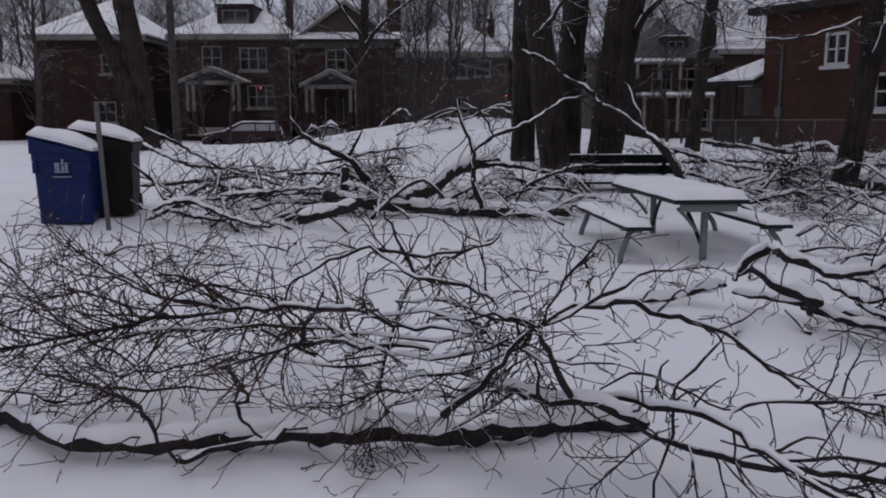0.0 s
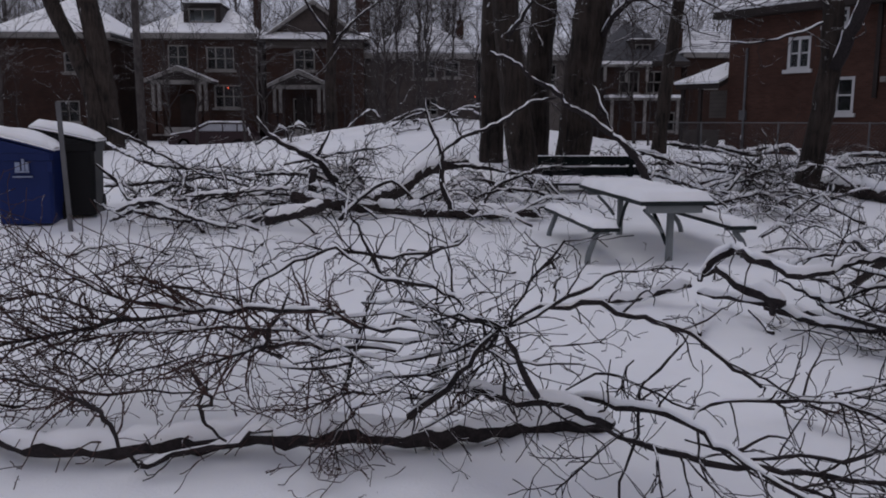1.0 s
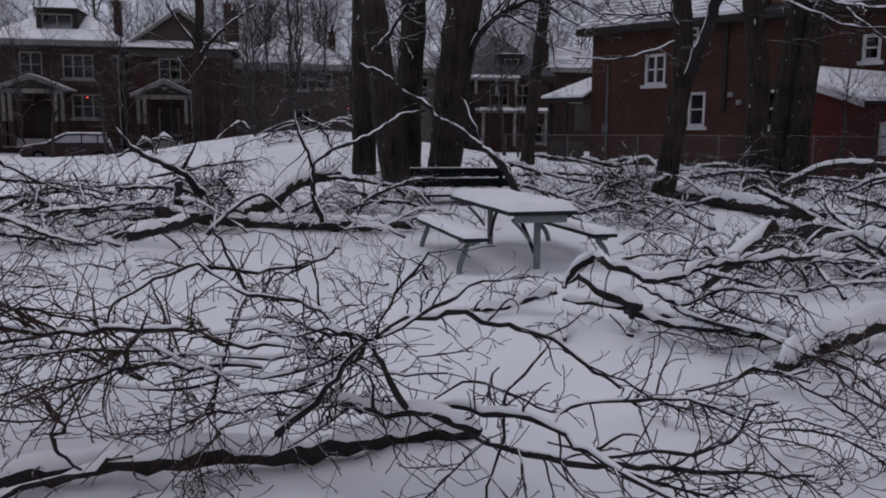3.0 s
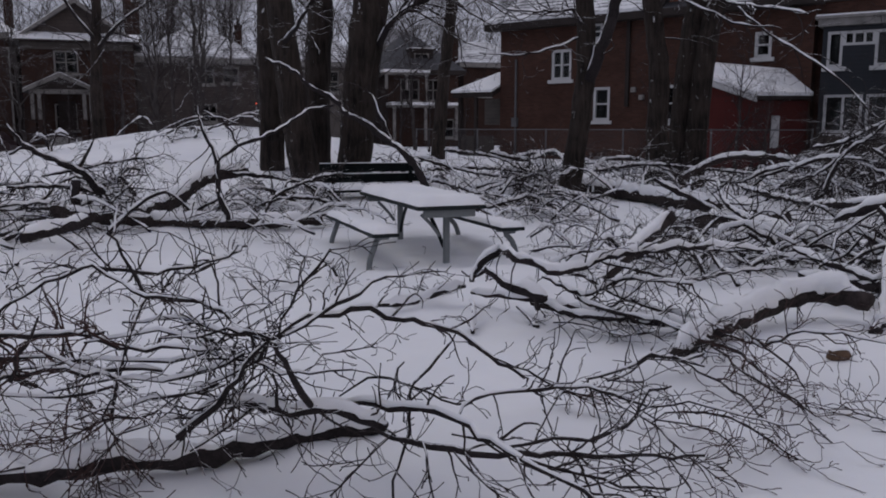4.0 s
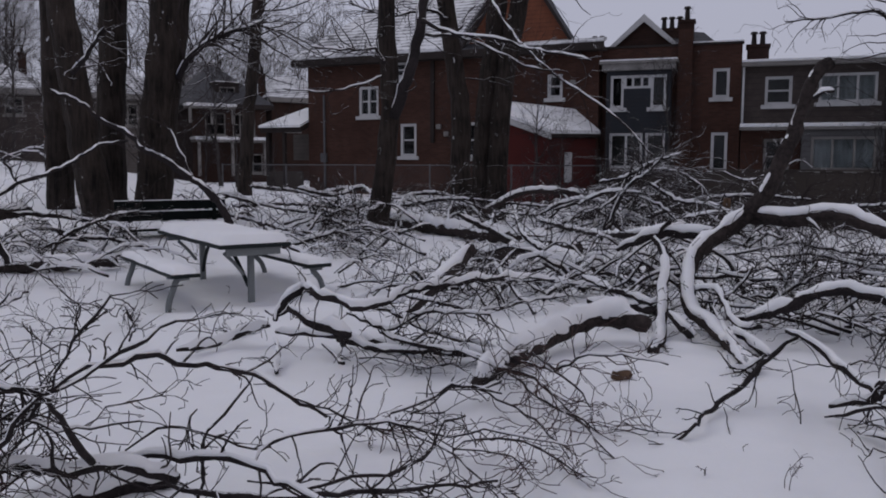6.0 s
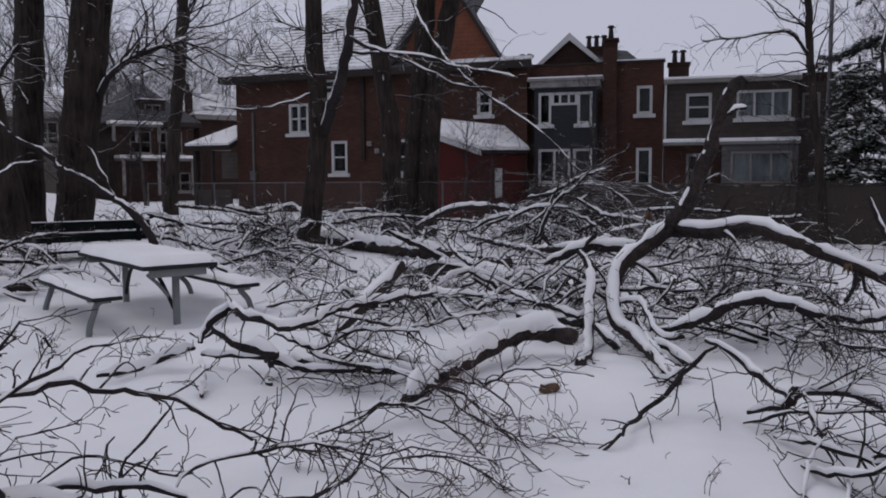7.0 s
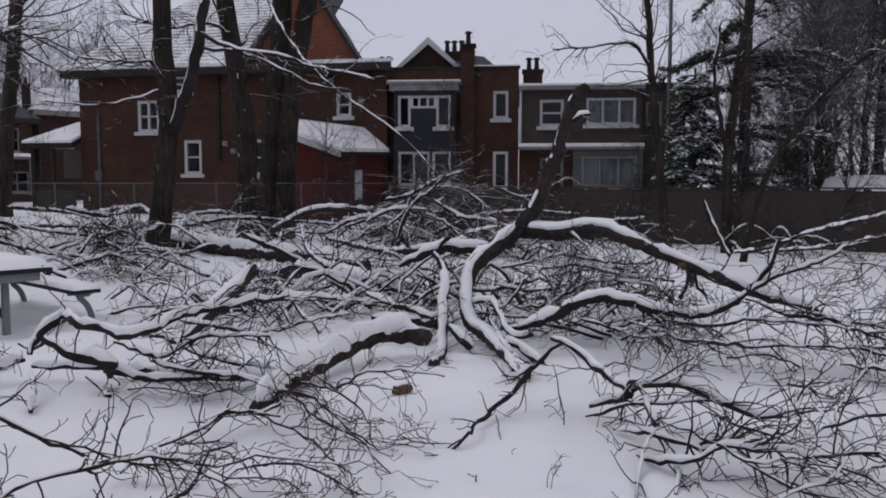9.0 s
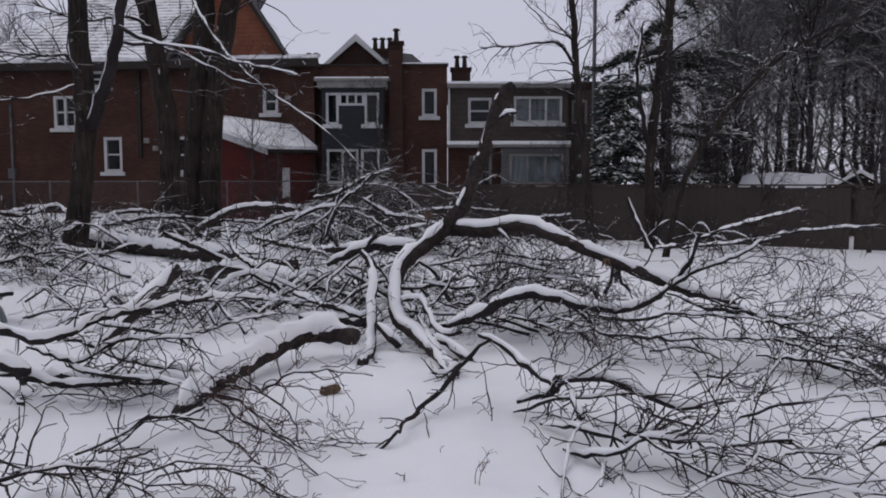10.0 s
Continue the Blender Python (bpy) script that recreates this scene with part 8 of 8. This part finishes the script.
fallen_branch([(9.81, 10.42, 1.27), (9.64, 10.46, 0.98), (9.48, 10.64, 0.79), (9.23, 10.94, 0.69)], 0.03, 0.012, 14, 0.7, 0.03, 461, depth=3, patchy=0.05, thin=0.006, twig_mat=TWIG_SNOWY)
fallen_branch([(10.67, 10.04, 1.41), (10.86, 9.81, 1.21), (10.88, 9.49, 0.97)], 0.03, 0.012, 14, 0.7, 0.02, 462, depth=3, patchy=0.05, thin=0.006, twig_mat=TWIG_SNOWY)
fallen_branch([(9.23, 10.94, 0.83), (9.48, 10.64, 1.03), (9.74, 10.35, 1.08), (10.05, 9.98, 1.01)], 0.04, 0.012, 14, 0.7, 0.04, 463, depth=3, patchy=0.05, thin=0.006, twig_mat=TWIG_SNOWY)
fallen_branch([(9.39, 12.28, 0.58), (9.73, 11.88, 0.84), (10.04, 11.53, 0.89), (10.27, 11.26, 0.76)], 0.04, 0.012, 14, 0.7, 0.05, 464, depth=3, patchy=0.05, thin=0.006, twig_mat=TWIG_SNOWY)
fallen_branch([(9.87, 10.20, 1.22), (9.94, 10.11, 1.41), (9.88, 10.18, 1.59)], 0.03, 0.012, 14, 0.7, 0.03, 465, depth=3, patchy=0.05, thin=0.006, twig_mat=TWIG_SNOWY)
fallen_branch([(10.01, 9.27, 0.67), (10.32, 8.91, 0.77), (10.47, 8.43, 0.73)], 0.035, 0.012, 14, 0.7, 0.03, 466, depth=3, patchy=0.05, thin=0.006, twig_mat=TWIG_SNOWY)
fallen_branch([(10.40, 10.19, 1.26), (10.13, 10.20, 1.07), (10.05, 9.98, 0.74)], 0.03, 0.012, 14, 0.7, 0.03, 467, depth=3, patchy=0.05, thin=0.006, twig_mat=TWIG_SNOWY)
fallen_branch([(11.50, 9.84, 1.41), (11.77, 9.52, 1.25), (12.04, 9.21, 1.41), (12.31, 8.90, 1.61)], 0.025, 0.012, 14, 0.7, 0.01, 468, depth=3, patchy=0.05, thin=0.006, twig_mat=TWIG_SNOWY)
fallen_branch([(9.65, 14.65, 0.50), (10.45, 14.11, 0.95), (11.47, 13.33, 0.89), (12.00, 12.87, 0.61)], 0.07, 0.04, 16, .9, .06, 211, patchy=0.0, thin=0.007)
fallen_branch([(10.61, 13.37, 0.59), (11.32, 12.80, 0.93), (12.01, 12.17, 1.39), (12.51, 11.68, 1.39)], 0.05, 0.02, 40, 1.0, .03, 214, thin=0.007, twig_mat=TWIG_SNOWY)
fallen_branch([(11.32, 11.46, 0.52), (12.31, 11.17, 0.83), (12.92, 10.49, 0.94), (13.62, 9.59, 0.88)], 0.05, 0.02, 40, 1.0, .03, 215, thin=0.007, twig_mat=TWIG)
fallen_branch([(12.56, 9.34, 0.49), (13.47, 8.94, 0.74), (13.89, 8.30, 0.85)], 0.05, 0.02, 34, 1.0, .03, 216, thin=0.007, twig_mat=TWIG)
fallen_branch([(7.89, 15.07, 0.65), (9.30, 15.44, 0.76), (10.26, 14.85, 0.68), (10.91, 13.77, 0.63)], 0.05, 0.02, 24, .9, .03, 217, thin=0.007, twig_mat=TWIG_SNOWY)
fallen_branch([(6.95, 17.42, 0.78), (8.05, 18.46, 0.93), (9.08, 19.07, 0.83), (10.33, 19.37, 0.61)], 0.04, 0.02, 20, .9, .05, 218, patchy=0.0, thin=0.007)
fallen_branch([(6.02, 14.56, 0.37), (7.09, 15.23, 0.47), (6.82, 16.29, 0.66)], 0.04, 0.02, 26, .9, .03, 219, thin=0.007, twig_mat=TWIG_SNOWY)
fallen_branch([(4.69, 16.15, 0.68), (5.91, 16.85, 0.66), (7.18, 16.97, 0.54), (6.82, 14.45, 0.33)], 0.04, 0.02, 26, .9, .03, 220, thin=0.007, twig_mat=TWIG_SNOWY)
fallen_branch([(8.65, 16.91, 0.74), (9.56, 16.43, 0.85), (10.39, 15.33, 0.46), (11.03, 14.27, 0.42)], 0.04, 0.02, 22, .9, .03, 221, thin=0.007, twig_mat=TWIG_SNOWY)
fallen_branch([(12.85, 6.06, 0.33), (12.74, 6.27, 0.75), (12.65, 6.44, 1.22)], 0.05, 0.03, 4, .5, .05, 222, patchy=0.0, depth=2)
fallen_branch([(12.87, 6.02, 0.38), (12.64, 5.33, 0.52), (12.43, 4.53, 0.83), (12.73, 3.66, 1.09)], 0.03, 0.015, 14, .7, .03, 223, thin=0.006)
fallen_branch([(13.85, 6.28, 0.30), (14.30, 5.24, 0.43), (14.65, 4.23, 0.65), (14.94, 3.10, 0.77)], 0.03, 0.015, 20, .8, .03, 224, thin=0.006, twig_mat=TWIG)

# heaps of brushwood
AVOID = ((2.7, 9.0, 1.15), (2.7, 10.3, 1.15), (3.1, 13.9, 1.0), (-4.7, 10.8, 1.0))
brush_patch(-2.7, 12.3, 1.9, 2.2, 22, 61, 1.5, 0.4, 0.022, 8, 0.5, TWIG, 0.0065, 0.03, avoid=AVOID)
brush_patch(-0.2, 13.2, 2.2, 2.0, 20, 62, 1.5, 0.4, 0.022, 8, 0.5, TWIG, 0.0065, 0.03, avoid=AVOID)
brush_patch(1.3, 12.0, 1.0, 1.4, 12, 63, 1.3, 0.4, 0.016, 8, 0.45, TWIG, 0.006, 0.03, avoid=AVOID)
brush_patch(5.3, 14.3, 1.9, 2.6, 26, 64, 1.5, 0.4, 0.022, 8, 0.5, TWIG, 0.0065, 0.03, avoid=AVOID)
brush_patch(8.5, 15.5, 2.5, 2.2, 22, 65, 1.6, 0.45, 0.02, 9, 0.55, TWIG_SNOWY, 0.007, 0.035)
brush_patch(13.2, 13.3, 2.3, 2.6, 34, 66, 1.8, 0.8, 0.022, 12, 0.65, TWIG, 0.008, 0.035)
brush_patch(12.0, 11.0, 2.2, 1.8, 16, 67, 1.6, 0.5, 0.02, 10, 0.6, TWIG_SNOWY, 0.007, 0.03)
brush_patch(7.0, 7.4, 1.5, 1.2, 30, 68, 1.4, 0.45, 0.019, 6, 0.4, TWIG, 0.0045, 0.03)
brush_patch(5.6, 8.0, 1.4, 1.2, 16, 69, 1.3, 0.35, 0.016, 8, 0.45, TWIG_SNOWY, 0.0045, 0.03)
brush_patch(7.6, 5.0, 1.4, 1.2, 20, 70, 1.5, 0.35, 0.014, 9, 0.5, TWIG, 0.0045, 0.015)
brush_patch(-1.1, 4.5, 1.1, 0.7, 6, 71, 1.2, 0.5, 0.010, 9, 0.35, TWIG_BROWN, 0.0035, 0.01)
brush_patch(4.4, 9.6, 0.6, 1.6, 6, 72, 1.0, 0.3, 0.012, 8, 0.4, TWIG, 0.0045, 0.015, avoid=AVOID)
brush_patch(16.6, 14.8, 1.0, 3.2, 16, 73, 1.6, 0.8, 0.018, 12, 0.7, TWIG, 0.008, 0.02)
brush_patch(17.4, 9.0, 0.9, 4.0, 16, 74, 1.4, 0.5, 0.016, 12, 0.6, TWIG, 0.008, 0.02)

brush_patch(-2.2, 8.3, 1.7, 1.3, 12, 75, 0.6, 0.12, 0.010, 4, 0.25, TWIG, 0.004, 0.012, avoid=AVOID, label="sparse twigs half buried in the snow")
brush_patch(0.6, 7.6, 1.1, 1.0, 7, 76, 0.5, 0.14, 0.008, 5, 0.3, TWIG, 0.004, 0.008, avoid=AVOID, label="sparse twigs half buried in the snow")
brush_patch(-1.0, 22.5, 4.0, 2.0, 14, 77, 1.6, 0.4, 0.02, 9, 0.6, TWIG, 0.009, 0.03)
brush_patch(4.9, 11.9, 1.0, 0.9, 9, 78, 1.2, 0.35, 0.016, 8, 0.45, TWIG, 0.0055, 0.03, avoid=AVOID)


# ---- small things on the snow ----
def leaf_clump(at, seed):
    """A rounded clump of frozen leaves and bark."""
    rng = np.random.default_rng(seed)
    ob = thing("leaf_clump", at, "rounded brown clump of frozen leaves in the snow", "leaf clump")
    bm = bmesh.new()
    bmesh.ops.create_icosphere(bm, subdivisions=3, radius=1.0, matrix=Matrix.Diagonal((0.085, 0.06, 0.045, 1)))
    for v in bm.verts:
        v.co *= 1 + 0.16 * noise.noise(v.co * 28) + 0.08 * noise.noise(v.co * 70)
    part("clump", bm, BROKEN, ob, smooth=True)
    part("snow_cover", join_tubes("snow_cover", [tube(np.array([[-0.06, 0, 0.035], [0, 0.005, 0.045], [0.06, 0, 0.03]]), np.array([0.02, 0.04, 0.02]), 9, np.array([0.008, 0.014, 0.008]))], SNOW), None, ob)
    return ob


leaf_clump((4.12, 4.22, 0.03), 5)


def weed(at, h, seed):
    rng = np.random.default_rng(seed)
    ob = thing("dead_weed", at, "dry brown weed stem standing in the snow", "weed", "dry weed stems")
    pts = smooth_path([(0, 0, -0.05), (0.02, 0.01, h * 0.5), (rng.normal(0, 0.04), rng.normal(0, 0.04), h)], 0.04, 0.004, rng)
    out = [tube(pts, np.linspace(0.003, 0.0015, len(pts)), 4)]
    sprout(pts, np.linspace(0.003, 0.002, len(pts)), 9, h * 0.3, rng, out, 1, 0.2, 0.0, 0.0015, False, 0.3, 0.001)
    part("stem", join_tubes("stem", out, TWIG_BROWN), None, ob)
    return ob

weed((3.37, 2.27, -0.00), 0.16, 500)
weed((3.18, 2.60, -0.00), 0.07, 501)
weed((4.20, 2.51, -0.00), 0.05, 502)
weed((3.37, 2.29, -0.00), 0.2, 503)
weed((3.17, 2.60, -0.00), 0.06, 504)
weed((-1.67, 3.32, -0.01), 0.04, 505)
weed((-1.56, 3.47, -0.00), 0.05, 506)
weed((2.94, 9.23, 0.01), 0.1, 507)
weed((1.71, 10.94, 0.08), 0.12, 508)
weed((2.73, 9.42, 0.01), 0.08, 509)
weed((4.17, 1.82, -0.00), 0.07, 510)


def splinters(at, size, seed):
    """A torn end of pale wood where a limb snapped."""
    rng = np.random.default_rng(seed)
    ob = thing("splintered_wood", at, "torn orange-brown wood where a limb snapped", "broken wood")
    for _ in range(9):
        a, ln = rng.uniform(0, 6.28), size * rng.uniform(0.5, 1.3)
        o = np.array([math.cos(a), math.sin(a), 0]) * size * 0.22
        tip = o * 1.6 + np.array([rng.normal(0, 0.2) * size, rng.normal(0, 0.2) * size, -ln])
        v, q = tube(np.array([o, (o + tip) / 2 + rng.normal(0, size * 0.04, 3), tip]), np.array([size * 0.16, size * 0.11, size * 0.02]), 5)
        part("splinter", quad_mesh("splinter", v, q, BROKEN, False), None, ob)
    return ob


splinters((7.10, 3.69, 0.78), 0.08, 1)
splinters((6.45, 5.35, 1.20), 0.09, 3)
